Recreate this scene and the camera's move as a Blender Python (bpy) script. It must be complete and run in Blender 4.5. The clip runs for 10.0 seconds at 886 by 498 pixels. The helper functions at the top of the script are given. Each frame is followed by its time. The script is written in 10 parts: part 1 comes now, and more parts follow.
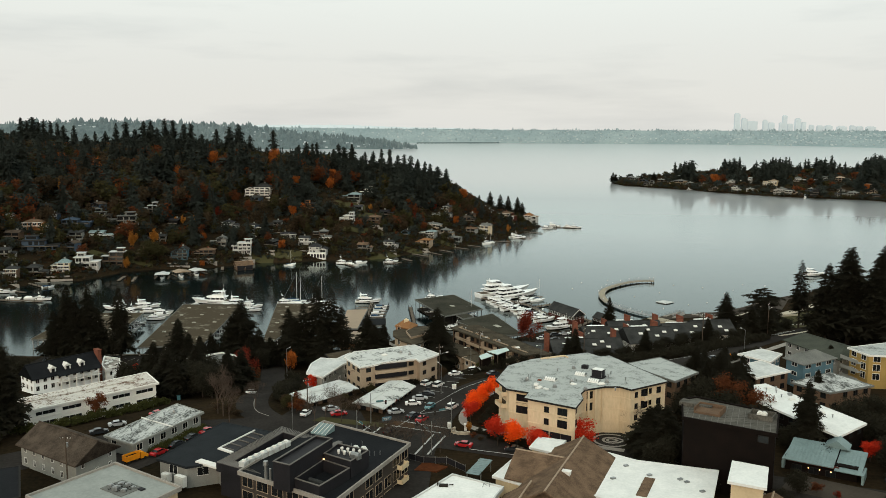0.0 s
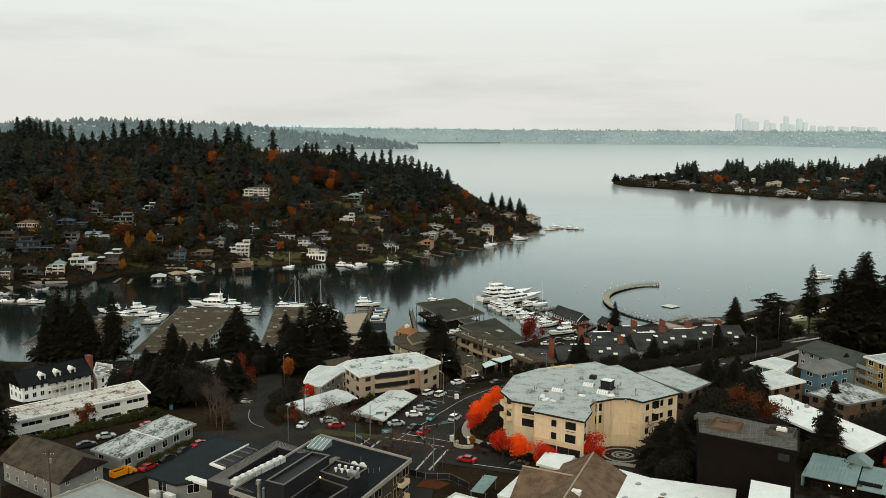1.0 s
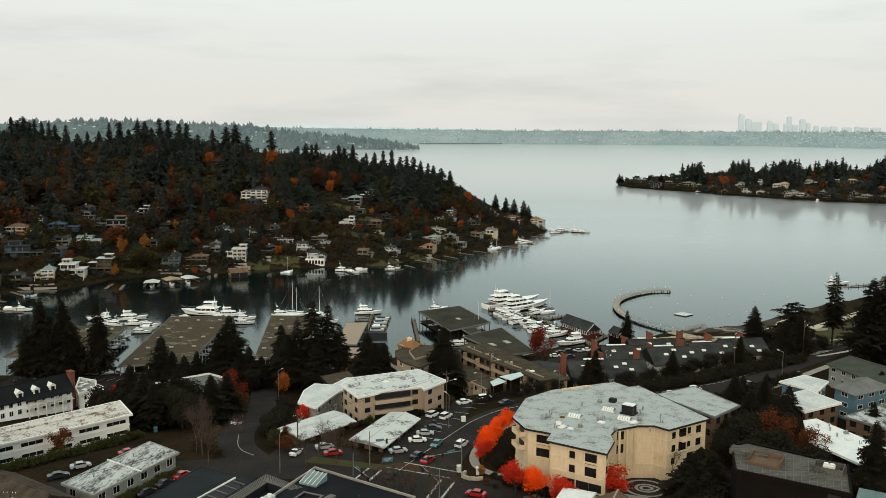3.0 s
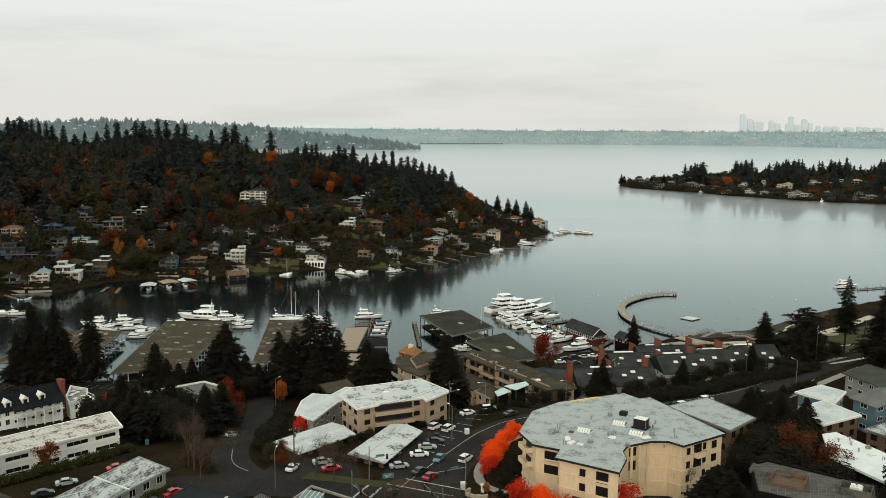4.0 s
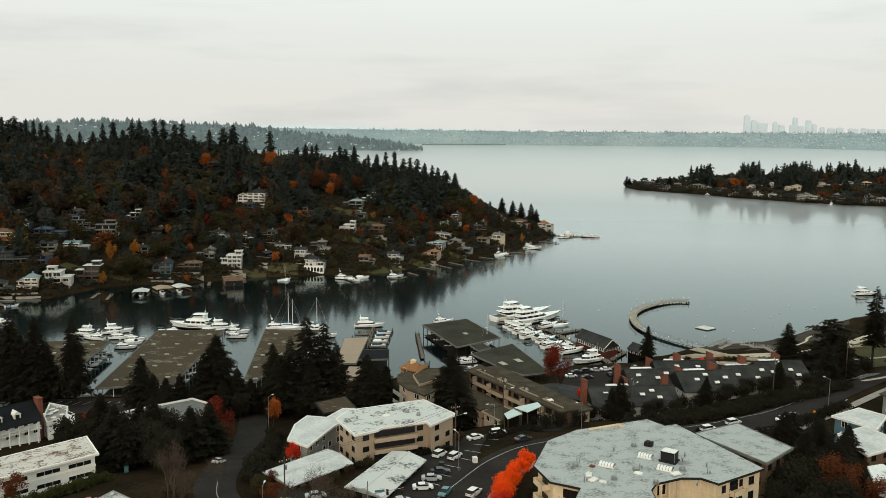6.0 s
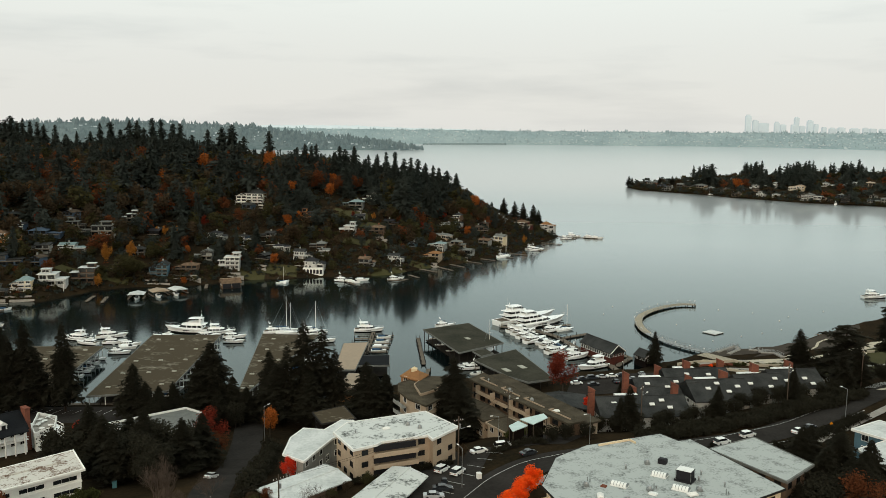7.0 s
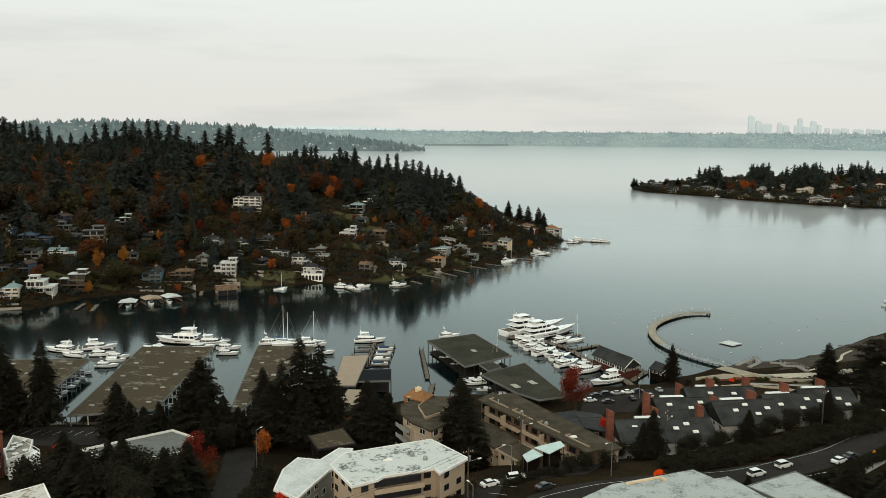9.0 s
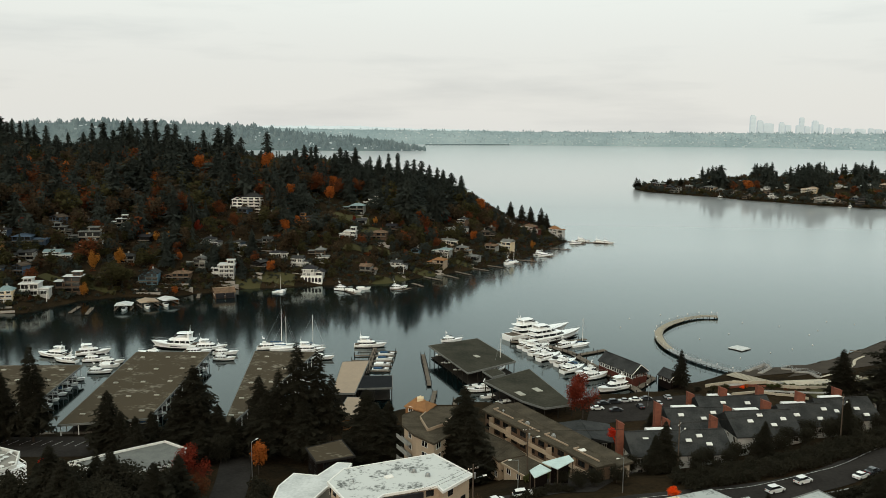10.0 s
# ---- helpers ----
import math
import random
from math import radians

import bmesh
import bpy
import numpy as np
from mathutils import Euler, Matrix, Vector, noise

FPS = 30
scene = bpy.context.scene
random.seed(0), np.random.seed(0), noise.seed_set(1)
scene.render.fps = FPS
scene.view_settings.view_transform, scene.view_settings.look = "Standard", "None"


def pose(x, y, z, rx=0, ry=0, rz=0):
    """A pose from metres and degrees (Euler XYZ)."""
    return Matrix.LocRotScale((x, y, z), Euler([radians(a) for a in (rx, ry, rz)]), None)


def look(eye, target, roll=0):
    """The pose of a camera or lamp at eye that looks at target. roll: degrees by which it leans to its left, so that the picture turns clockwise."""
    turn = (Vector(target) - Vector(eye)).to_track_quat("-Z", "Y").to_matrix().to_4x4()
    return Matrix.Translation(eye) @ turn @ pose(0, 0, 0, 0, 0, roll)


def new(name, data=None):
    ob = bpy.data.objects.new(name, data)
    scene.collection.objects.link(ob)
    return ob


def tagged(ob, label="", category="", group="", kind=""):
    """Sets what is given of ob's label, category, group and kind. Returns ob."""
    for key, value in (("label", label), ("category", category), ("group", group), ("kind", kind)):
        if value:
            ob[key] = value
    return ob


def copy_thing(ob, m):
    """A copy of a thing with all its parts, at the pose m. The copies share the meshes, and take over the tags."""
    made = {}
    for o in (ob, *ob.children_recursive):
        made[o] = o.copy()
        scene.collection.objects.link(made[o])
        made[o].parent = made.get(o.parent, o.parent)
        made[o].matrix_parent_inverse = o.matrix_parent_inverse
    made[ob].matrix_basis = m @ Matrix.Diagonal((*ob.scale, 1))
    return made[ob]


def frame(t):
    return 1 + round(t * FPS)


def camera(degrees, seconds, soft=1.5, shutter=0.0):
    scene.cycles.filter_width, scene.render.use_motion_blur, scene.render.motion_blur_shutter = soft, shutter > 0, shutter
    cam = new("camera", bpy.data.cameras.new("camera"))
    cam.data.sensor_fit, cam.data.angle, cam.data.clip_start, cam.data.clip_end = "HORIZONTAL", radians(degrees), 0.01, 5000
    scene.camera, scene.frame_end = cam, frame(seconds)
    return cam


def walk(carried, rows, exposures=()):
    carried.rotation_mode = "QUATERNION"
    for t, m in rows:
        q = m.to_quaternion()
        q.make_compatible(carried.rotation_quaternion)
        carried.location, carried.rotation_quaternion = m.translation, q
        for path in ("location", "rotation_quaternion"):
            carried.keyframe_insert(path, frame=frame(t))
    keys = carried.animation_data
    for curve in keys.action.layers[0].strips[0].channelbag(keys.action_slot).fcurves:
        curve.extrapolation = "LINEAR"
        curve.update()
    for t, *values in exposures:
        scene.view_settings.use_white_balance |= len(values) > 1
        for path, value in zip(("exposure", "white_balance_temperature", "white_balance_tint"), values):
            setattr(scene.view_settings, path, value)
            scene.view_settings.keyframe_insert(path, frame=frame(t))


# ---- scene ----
cam = camera(54.0, 10.0, 0.35)
PATH = [
    (0, (4.257, -16.343, 97.424), (4.21, -14.363, 97.141), 0.3),
    (0.5, (3.879, -11.702, 97.44), (3.832, -9.723, 97.157), 0.3),
    (1, (3.454, -6.889, 97.472), (3.406, -4.91, 97.189), 0.4),
    (1.5, (3.002, -2.063, 97.457), (2.954, -0.084, 97.174), 0.4),
    (2, (2.604, 2.796, 97.447), (2.555, 4.775, 97.164), 0.4),
    (2.5, (2.204, 7.511, 97.424), (2.154, 9.491, 97.142), 0.4),
    (4, (1.054, 21.493, 97.569), (1.001, 23.472, 97.287), 0.4),
    (4.5, (0.701, 26.148, 97.585), (0.647, 28.128, 97.304), 0.4),
    (5, (0.308, 31.095, 97.449), (0.252, 33.074, 97.169), 0.5),
    (5.5, (-0.093, 36.003, 97.346), (-0.15, 37.982, 97.066), 0.5),
    (7, (-1.189, 50.101, 97.454), (-1.248, 52.08, 97.173), 0.5),
    (7.5, (-1.682, 55.016, 97.479), (-1.742, 56.995, 97.199), 0.5),
    (8, (-2.245, 59.874, 97.506), (-2.305, 61.853, 97.225), 0.4),
    (8.5, (-2.819, 64.632, 97.483), (-2.879, 66.611, 97.203), 0.5),
    (9, (-3.229, 69.442, 97.448), (-3.291, 71.421, 97.169), 0.5),
    (9.5, (-3.715, 74.307, 97.462), (-3.777, 76.286, 97.183), 0.5),
    (10, (-4.072, 78.81, 97.44), (-4.136, 80.789, 97.16), 0.5),
]
walk(cam, [(t, look(eye, target, roll)) for t, eye, target, roll in PATH])

# ---- world and light: a bright overcast sky ----
world = bpy.data.worlds.new("overcast")
scene.world = world
world.use_nodes = True
wn, wl = world.node_tree.nodes, world.node_tree.links
wn.clear()
w_out, w_bg = wn.new("ShaderNodeOutputWorld"), wn.new("ShaderNodeBackground")
w_sky = wn.new("ShaderNodeTexSky")
w_sky.sky_type, w_sky.sun_disc = "NISHITA", False
w_sky.sun_elevation, w_sky.sun_rotation = radians(21), radians(192)
w_tc, w_map, w_noise = wn.new("ShaderNodeTexCoord"), wn.new("ShaderNodeMapping"), wn.new("ShaderNodeTexNoise")
w_map.inputs["Scale"].default_value = (1.6, 1.6, 11.0)
w_noise.inputs["Scale"].default_value, w_noise.inputs["Detail"].default_value, w_noise.inputs["Roughness"].default_value = 1.5, 5.0, 0.55
w_ramp = wn.new("ShaderNodeValToRGB")
w_ramp.color_ramp.elements[0].position, w_ramp.color_ramp.elements[0].color = 0.30, (6.9, 7.0, 6.75, 1)
w_ramp.color_ramp.elements[1].position, w_ramp.color_ramp.elements[1].color = 0.50, (8.3, 8.3, 7.85, 1)
w_mix = wn.new("ShaderNodeMix")
w_mix.data_type = "RGBA"
w_mix.inputs["Factor"].default_value = 0.94
wl.new(w_tc.outputs["Generated"], w_map.inputs["Vector"])
wl.new(w_map.outputs["Vector"], w_noise.inputs["Vector"])
wl.new(w_noise.outputs["Fac"], w_ramp.inputs["Fac"])
wl.new(w_sky.outputs["Color"], w_mix.inputs["A"])
wl.new(w_ramp.outputs["Color"], w_mix.inputs["B"])
# an overcast dome grows brighter and cooler towards the zenith
w_sep, w_rise, w_lift = wn.new("ShaderNodeSeparateXYZ"), wn.new("ShaderNodeMapRange"), wn.new("ShaderNodeMix")
w_rise.interpolation_type = "SMOOTHSTEP"
w_rise.inputs["From Min"].default_value, w_rise.inputs["From Max"].default_value = 0.02, 0.36
w_lift.data_type = "RGBA"
w_lift.inputs["A"].default_value, w_lift.inputs["B"].default_value = (0.95, 0.945, 0.945, 1), (1.29, 1.43, 1.39, 1)
w_mul = wn.new("ShaderNodeMix")
w_mul.data_type, w_mul.blend_type = "RGBA", "MULTIPLY"
w_mul.inputs["Factor"].default_value = 1.0
wl.new(w_tc.outputs["Generated"], w_sep.inputs["Vector"])
wl.new(w_sep.outputs["Z"], w_rise.inputs["Value"])
wl.new(w_rise.outputs["Result"], w_lift.inputs["Factor"])
wl.new(w_mix.outputs["Result"], w_mul.inputs["A"])
wl.new(w_lift.outputs["Result"], w_mul.inputs["B"])
wl.new(w_mul.outputs["Result"], w_bg.inputs["Color"])
w_bg.inputs["Strength"].default_value = 0.1
wl.new(w_bg.outputs["Background"], w_out.inputs["Surface"])

sun = new("sun", bpy.data.lights.new("sun", "SUN"))
sun.data.energy, sun.data.angle, sun.data.color = 1.5, radians(36), (1.0, 0.80, 0.57)
sun.matrix_world = look((-130, -600, 235), (0, 0, 0))

# ---- materials ----


def mat(name, a, b=None, scale=0.5, rough=0.8, metal=0.0, lo=0.35, hi=0.65, fine=6.0, bump=0.3, vary=0.0, island=0.0, stretch=(1, 1, 1), spec=0.12, leaf=0.0):
    """A surface that wanders between two colours at two scales, with fine relief."""
    m = bpy.data.materials.new(name)
    m.use_nodes = True
    n, l = m.node_tree.nodes, m.node_tree.links
    bsdf = n["Principled BSDF"]
    bsdf.inputs["Roughness"].default_value, bsdf.inputs["Metallic"].default_value = rough, metal
    bsdf.inputs["Specular IOR Level"].default_value = spec if rough < 0.7 else spec * 0.25
    b = b or tuple(c * 0.75 for c in a)
    geo, mp = n.new("ShaderNodeNewGeometry"), n.new("ShaderNodeMapping")
    mp.inputs["Scale"].default_value = stretch
    l.new(geo.outputs["Position"], mp.inputs["Vector"])
    n1, n2 = n.new("ShaderNodeTexNoise"), n.new("ShaderNodeTexNoise")
    n1.inputs["Scale"].default_value, n1.inputs["Detail"].default_value = scale, 4.0
    n2.inputs["Scale"].default_value, n2.inputs["Detail"].default_value = scale * fine, 5.0
    l.new(mp.outputs["Vector"], n1.inputs["Vector"])
    l.new(mp.outputs["Vector"], n2.inputs["Vector"])
    add = n.new("ShaderNodeMix")
    add.inputs["Factor"].default_value = 0.45
    l.new(n1.outputs["Fac"], add.inputs["A"])
    l.new(n2.outputs["Fac"], add.inputs["B"])
    ramp = n.new("ShaderNodeValToRGB")
    ramp.color_ramp.elements[0].position, ramp.color_ramp.elements[0].color = lo, (*a, 1)
    ramp.color_ramp.elements[1].position, ramp.color_ramp.elements[1].color = hi, (*b, 1)
    l.new(add.outputs["Result"], ramp.inputs["Fac"])
    out = ramp.outputs["Color"]
    if vary or island:
        hsv = n.new("ShaderNodeHueSaturation")
        rng_node = n.new("ShaderNodeObjectInfo").outputs["Random"] if vary else geo.outputs["Random Per Island"]
        rm = n.new("ShaderNodeMapRange")
        rm.inputs["To Min"].default_value, rm.inputs["To Max"].default_value = 1 - (vary or island), 1 + (vary or island)
        l.new(rng_node, rm.inputs["Value"])
        l.new(rm.outputs["Result"], hsv.inputs["Value"])
        l.new(out, hsv.inputs["Color"])
        out = hsv.outputs["Color"]
    l.new(out, bsdf.inputs["Base Color"])
    if leaf:
        thin, both = n.new("ShaderNodeBsdfTranslucent"), n.new("ShaderNodeMixShader")
        both.inputs["Fac"].default_value = leaf
        l.new(out, thin.inputs["Color"])
        l.new(bsdf.outputs["BSDF"], both.inputs[1])
        l.new(thin.outputs["BSDF"], both.inputs[2])
        l.new(both.outputs["Shader"], n["Material Output"].inputs["Surface"])
    if bump:
        bp = n.new("ShaderNodeBump")
        bp.inputs["Strength"].default_value, bp.inputs["Distance"].default_value = bump, 0.05
        l.new(n2.outputs["Fac"], bp.inputs["Height"])
        l.new(bp.outputs["Normal"], bsdf.inputs["Normal"])
    return m


def glow(m, colour, strength):
    bsdf = m.node_tree.nodes["Principled BSDF"]
    bsdf.inputs["Emission Color"].default_value, bsdf.inputs["Emission Strength"].default_value = (*colour, 1), strength
    return m


M_GROUND = mat("ground_soil_grass", (0.009, 0.008, 0.0055), (0.030, 0.020, 0.011), 0.07, 0.95, fine=14, bump=0.5, spec=0.02)
M_GRASS = mat("lawn", (0.042, 0.042, 0.017), (0.060, 0.052, 0.026), 0.15, 0.95, fine=12)
M_ASPHALT = mat("wet_asphalt", (0.021, 0.0190, 0.0175), (0.035, 0.0315, 0.0290), 0.12, 0.95, fine=10, bump=0.15, spec=0.01)
M_CONCRETE = mat("concrete", (0.30, 0.28, 0.25), (0.22, 0.20, 0.18), 0.3, 0.85, fine=8)
M_PALESTONE = mat("pale_park_concrete", (0.46, 0.40, 0.31), (0.34, 0.30, 0.24), 0.4, 0.85, fine=8)
M_PAINTLINE = mat("road_paint", (0.46, 0.46, 0.44), (0.28, 0.28, 0.27), 0.8, 0.7, fine=6, bump=0)
M_SAND = mat("beach_gravel", (0.060, 0.050, 0.040), (0.042, 0.035, 0.029), 0.2, 0.95, fine=10)
M_MEMBRANE = mat("grey_white_roof_membrane", (0.115, 0.122, 0.120), (0.34, 0.36, 0.35), 0.32, 0.7, lo=0.33, hi=0.50, fine=6)
M_BRIGHTROOF = mat("fresh_white_roof_coating", (0.72, 0.72, 0.70), (0.58, 0.59, 0.575), 0.3, 0.6, fine=6)
M_CONDO = mat("pale_cream_stucco", (0.64, 0.51, 0.35), (0.50, 0.40, 0.27), 0.25, 0.85, fine=8, bump=0.15, stretch=(1, 1, 0.35))
M_LOUVRE = mat("grey_metal_louvre", (0.125, 0.115, 0.105), (0.09, 0.083, 0.076), 0.6, 0.6, fine=5, bump=0)
M_NAVYROOF = mat("navy_roof_felt", (0.013, 0.0155, 0.018), (0.020, 0.023, 0.026), 0.25, 0.75, fine=9)
M_PLANKROOF = mat("weathered_plank_roof", (0.115, 0.108, 0.095), (0.050, 0.048, 0.042), 0.5, 0.9, lo=0.38, hi=0.62, fine=4, stretch=(0.5, 2.5, 1))
M_SKYLIGHT = mat("pale_fibreglass_panel", (0.34, 0.33, 0.28), (0.26, 0.25, 0.21), 0.5, 0.6, fine=5, bump=0)
M_GREYTEAL = mat("grey_roof_felt", (0.205, 0.22, 0.21), (0.27, 0.285, 0.27), 0.2, 0.8, fine=8)
M_WHITEROOF = mat("white_roof_coating", (0.52, 0.53, 0.52), (0.33, 0.345, 0.34), 0.25, 0.6, lo=0.4, hi=0.68, fine=6)
M_STAINROOF = mat("stained_white_roof", (0.065, 0.068, 0.065), (0.42, 0.43, 0.42), 0.22, 0.7, lo=0.41, hi=0.56, fine=6, stretch=(1.6, 0.6, 1))
M_PEELROOF = mat("peeling_white_roof", (0.10, 0.105, 0.10), (0.48, 0.49, 0.475), 0.22, 0.7, lo=0.37, hi=0.48, fine=6)
M_DIRTYROOF = mat("dirty_cream_roof", (0.16, 0.11, 0.085), (0.50, 0.47, 0.43), 0.42, 0.7, lo=0.40, hi=0.50, fine=4)
M_DARKROOF = mat("dark_roof_felt", (0.008, 0.009, 0.0105), (0.014, 0.015, 0.017), 0.2, 0.8, fine=12)
M_GREENSLATE = mat("mossy_green_grey_roof", (0.040, 0.046, 0.038), (0.062, 0.066, 0.054), 0.3, 0.85, fine=9)
M_HEDGE = mat("hedge_leaves", (0.066, 0.068, 0.022), (0.040, 0.043, 0.016), 0.4, 0.9, fine=6, bump=0, island=0.25, spec=0.1, leaf=0.42)
M_SLATE = mat("slate_shingles", (0.022, 0.023, 0.023), (0.048, 0.049, 0.048), 0.3, 0.75, lo=0.38, hi=0.64, fine=10, bump=0.6)
M_MOORROOF = mat("mossy_moorage_roof", (0.058, 0.046, 0.031), (0.20, 0.18, 0.145), 0.13, 0.9, lo=0.54, hi=0.70, fine=5, stretch=(1.0, 1.35, 1))
M_MOORGREEN = mat("green_brown_moorage_roof", (0.024, 0.024, 0.018), (0.054, 0.050, 0.038), 0.12, 0.9, lo=0.38, hi=0.66, fine=9)
M_BROWNSHINGLE = mat("brown_shingles", (0.155, 0.102, 0.067), (0.078, 0.052, 0.035), 0.45, 0.85, lo=0.40, hi=0.60, fine=9, bump=0.6)
M_DARKSHINGLE = mat("dark_brown_shingles", (0.078, 0.060, 0.046), (0.036, 0.028, 0.022), 0.45, 0.85, lo=0.40, hi=0.60, fine=9, bump=0.6)
M_LODGEROOF = mat("olive_brown_roof", (0.072, 0.059, 0.042), (0.038, 0.032, 0.023), 0.3, 0.9, lo=0.40, hi=0.60, fine=9)
M_TANROOF = mat("tan_metal_roof", (0.30, 0.225, 0.16), (0.25, 0.19, 0.135), 0.2, 0.6, fine=8)
M_CEDAR = mat("cedar_shingles", (0.25, 0.125, 0.055), (0.16, 0.082, 0.04), 0.9, 0.85, fine=7)
M_GREYROOF = mat("grey_gravel_roof", (0.16, 0.16, 0.15), (0.10, 0.105, 0.10), 0.3, 0.9, fine=12)
M_TEALROOF = mat("pale_teal_metal_roof", (0.17, 0.235, 0.24), (0.125, 0.175, 0.18), 0.4, 0.45, fine=5)
M_COLONIAL = mat("bright_white_clapboard", (0.84, 0.86, 0.86), (0.74, 0.76, 0.76), 0.3, 0.7, fine=10, bump=0.1)
M_PALETEAL = mat("pale_green_corrugated_sheet", (0.46, 0.56, 0.55), (0.36, 0.45, 0.44), 0.5, 0.5, fine=5)
M_LITTER = mat("fallen_leaf_litter", (0.085, 0.048, 0.026), (0.034, 0.024, 0.017), 0.5, 0.95, fine=7, bump=0.6, spec=0.02)
M_DUSKWALL = mat("dusky_brown_panel", (0.060, 0.050, 0.042), (0.042, 0.035, 0.030), 0.3, 0.7, fine=8)
M_CREAM = mat("cream_stucco", (0.58, 0.465, 0.305), (0.48, 0.385, 0.25), 0.2, 0.85, fine=10, bump=0.15)
M_TANWALL = mat("tan_stucco", (0.38, 0.295, 0.215), (0.30, 0.235, 0.17), 0.25, 0.85, fine=10, bump=0.15)
M_WHITEWALL = mat("white_siding", (0.76, 0.74, 0.69), (0.66, 0.64, 0.60), 0.3, 0.7, fine=10, bump=0.1)
M_HOUSEWHITE = mat("aged_white_siding", (0.44, 0.435, 0.41), (0.34, 0.335, 0.32), 0.3, 0.75, fine=10, bump=0.1)
M_GREYWALL = mat("grey_siding", (0.26, 0.26, 0.24), (0.20, 0.20, 0.185), 0.4, 0.8, fine=10)
M_DARKWALL = mat("dark_brown_siding", (0.010, 0.007, 0.006), (0.006, 0.005, 0.0045), 0.4, 0.85, fine=10)
M_BLUEWALL = mat("blue_siding", (0.095, 0.165, 0.205), (0.075, 0.135, 0.17), 0.4, 0.75, fine=10)
M_BLUEGREY = mat("slate_blue_siding", (0.07, 0.10, 0.14), (0.05, 0.075, 0.11), 0.4, 0.75, fine=10)
M_YELLOWWALL = mat("ochre_siding", (0.34, 0.23, 0.080), (0.27, 0.185, 0.065), 0.4, 0.8, fine=10)
M_ORANGEWALL = mat("orange_wood_siding", (0.36, 0.16, 0.055), (0.26, 0.11, 0.04), 0.4, 0.75, fine=10)
M_BROWNWALL = mat("brown_siding", (0.14, 0.09, 0.06), (0.09, 0.06, 0.042), 0.4, 0.8, fine=10)
M_REDWALL = mat("barn_red_siding", (0.085, 0.028, 0.021), (0.055, 0.020, 0.016), 0.5, 0.8, fine=8)
M_BRICK = mat("red_brick", (0.19, 0.072, 0.048), (0.13, 0.052, 0.036), 1.5, 0.85, fine=6, bump=0.6)
M_CHARCOAL = mat("charcoal_panel", (0.018, 0.017, 0.020), (0.012, 0.012, 0.014), 0.3, 0.6, fine=8)
M_TRIM = mat("white_trim", (0.68, 0.67, 0.64), (0.58, 0.57, 0.54), 1.0, 0.6, fine=5, bump=0)
M_GLASS = mat("window_glass", (0.006, 0.007, 0.008), (0.014, 0.016, 0.017), 0.3, 0.08, fine=3, bump=0, spec=0.25)
M_DARKTRIM = mat("dark_eave", (0.025, 0.023, 0.021), (0.018, 0.017, 0.016), 0.6, 0.7, bump=0)
M_METAL = mat("galvanised_metal", (0.32, 0.33, 0.33), (0.22, 0.23, 0.23), 1.0, 0.4, 0.7, fine=5, bump=0.05)
M_POLE = mat("weathered_pole", (0.085, 0.065, 0.05), (0.05, 0.04, 0.03), 1.0, 0.9, stretch=(1, 1, 0.1))
M_DOCK = mat("weathered_dock_wood", (0.15, 0.125, 0.10), (0.095, 0.08, 0.065), 0.7, 0.9, fine=7)
M_PIERDECK = mat("pale_pier_deck", (0.34, 0.30, 0.235), (0.26, 0.23, 0.18), 0.6, 0.8, fine=7)
M_PILE = mat("dark_piles", (0.030, 0.026, 0.022), (0.018, 0.016, 0.014), 0.9, 0.8)
M_BOAT = mat("white_gelcoat", (0.80, 0.81, 0.80), (0.72, 0.73, 0.73), 0.3, 0.25, fine=4, bump=0, spec=0.5)
M_BLUECANVAS = mat("blue_canvas", (0.03, 0.07, 0.13), (0.02, 0.05, 0.09), 0.8, 0.8)
M_TYRE = mat("tyre_rubber", (0.015, 0.015, 0.015), (0.022, 0.022, 0.022), 2.0, 0.9, bump=0)
M_CONIFER = mat("conifer_needles", (0.0330, 0.0395, 0.0345), (0.0480, 0.0540, 0.0460), 0.03, 0.95, fine=6, bump=0, island=0.15, spec=0.1, leaf=0.42)
M_CONIFER_B = mat("fir_needles", (0.0225, 0.0210, 0.0145), (0.0330, 0.0300, 0.0210), 0.15, 0.9, fine=6, bump=0, island=0.2, spec=0.1, leaf=0.42)
M_OLIVE = mat("olive_leaves", (0.034, 0.033, 0.015), (0.058, 0.050, 0.022), 0.1, 0.9, fine=6, bump=0, island=0.3, spec=0.1, leaf=0.42)
M_BROWNLEAF = mat("brown_leaves", (0.038, 0.029, 0.019), (0.068, 0.045, 0.026), 0.1, 0.9, fine=6, bump=0, island=0.3, spec=0.1, leaf=0.42)
M_ORANGE = mat("orange_leaves", (0.42, 0.125, 0.026), (0.22, 0.066, 0.017), 0.2, 0.85, fine=6, bump=0, island=0.25, spec=0.1, leaf=0.42)
M_VIVID = mat("vivid_orange_leaves", (0.95, 0.15, 0.015), (0.80, 0.085, 0.012), 0.4, 0.8, fine=6, bump=0, island=0.25, spec=0.1, leaf=0.42)
M_SCARLET = mat("scarlet_leaves", (0.66, 0.055, 0.022), (0.46, 0.032, 0.015), 0.4, 0.8, fine=6, bump=0, island=0.25, spec=0.1, leaf=0.42)
M_RUST = mat("rust_leaves", (0.150, 0.050, 0.020), (0.080, 0.029, 0.014), 0.2, 0.85, fine=6, bump=0, island=0.25, spec=0.1, leaf=0.42)
M_CRIMSON = mat("crimson_leaves", (0.20, 0.034, 0.018), (0.11, 0.020, 0.012), 0.3, 0.85, fine=6, bump=0, island=0.25, spec=0.1, leaf=0.42)
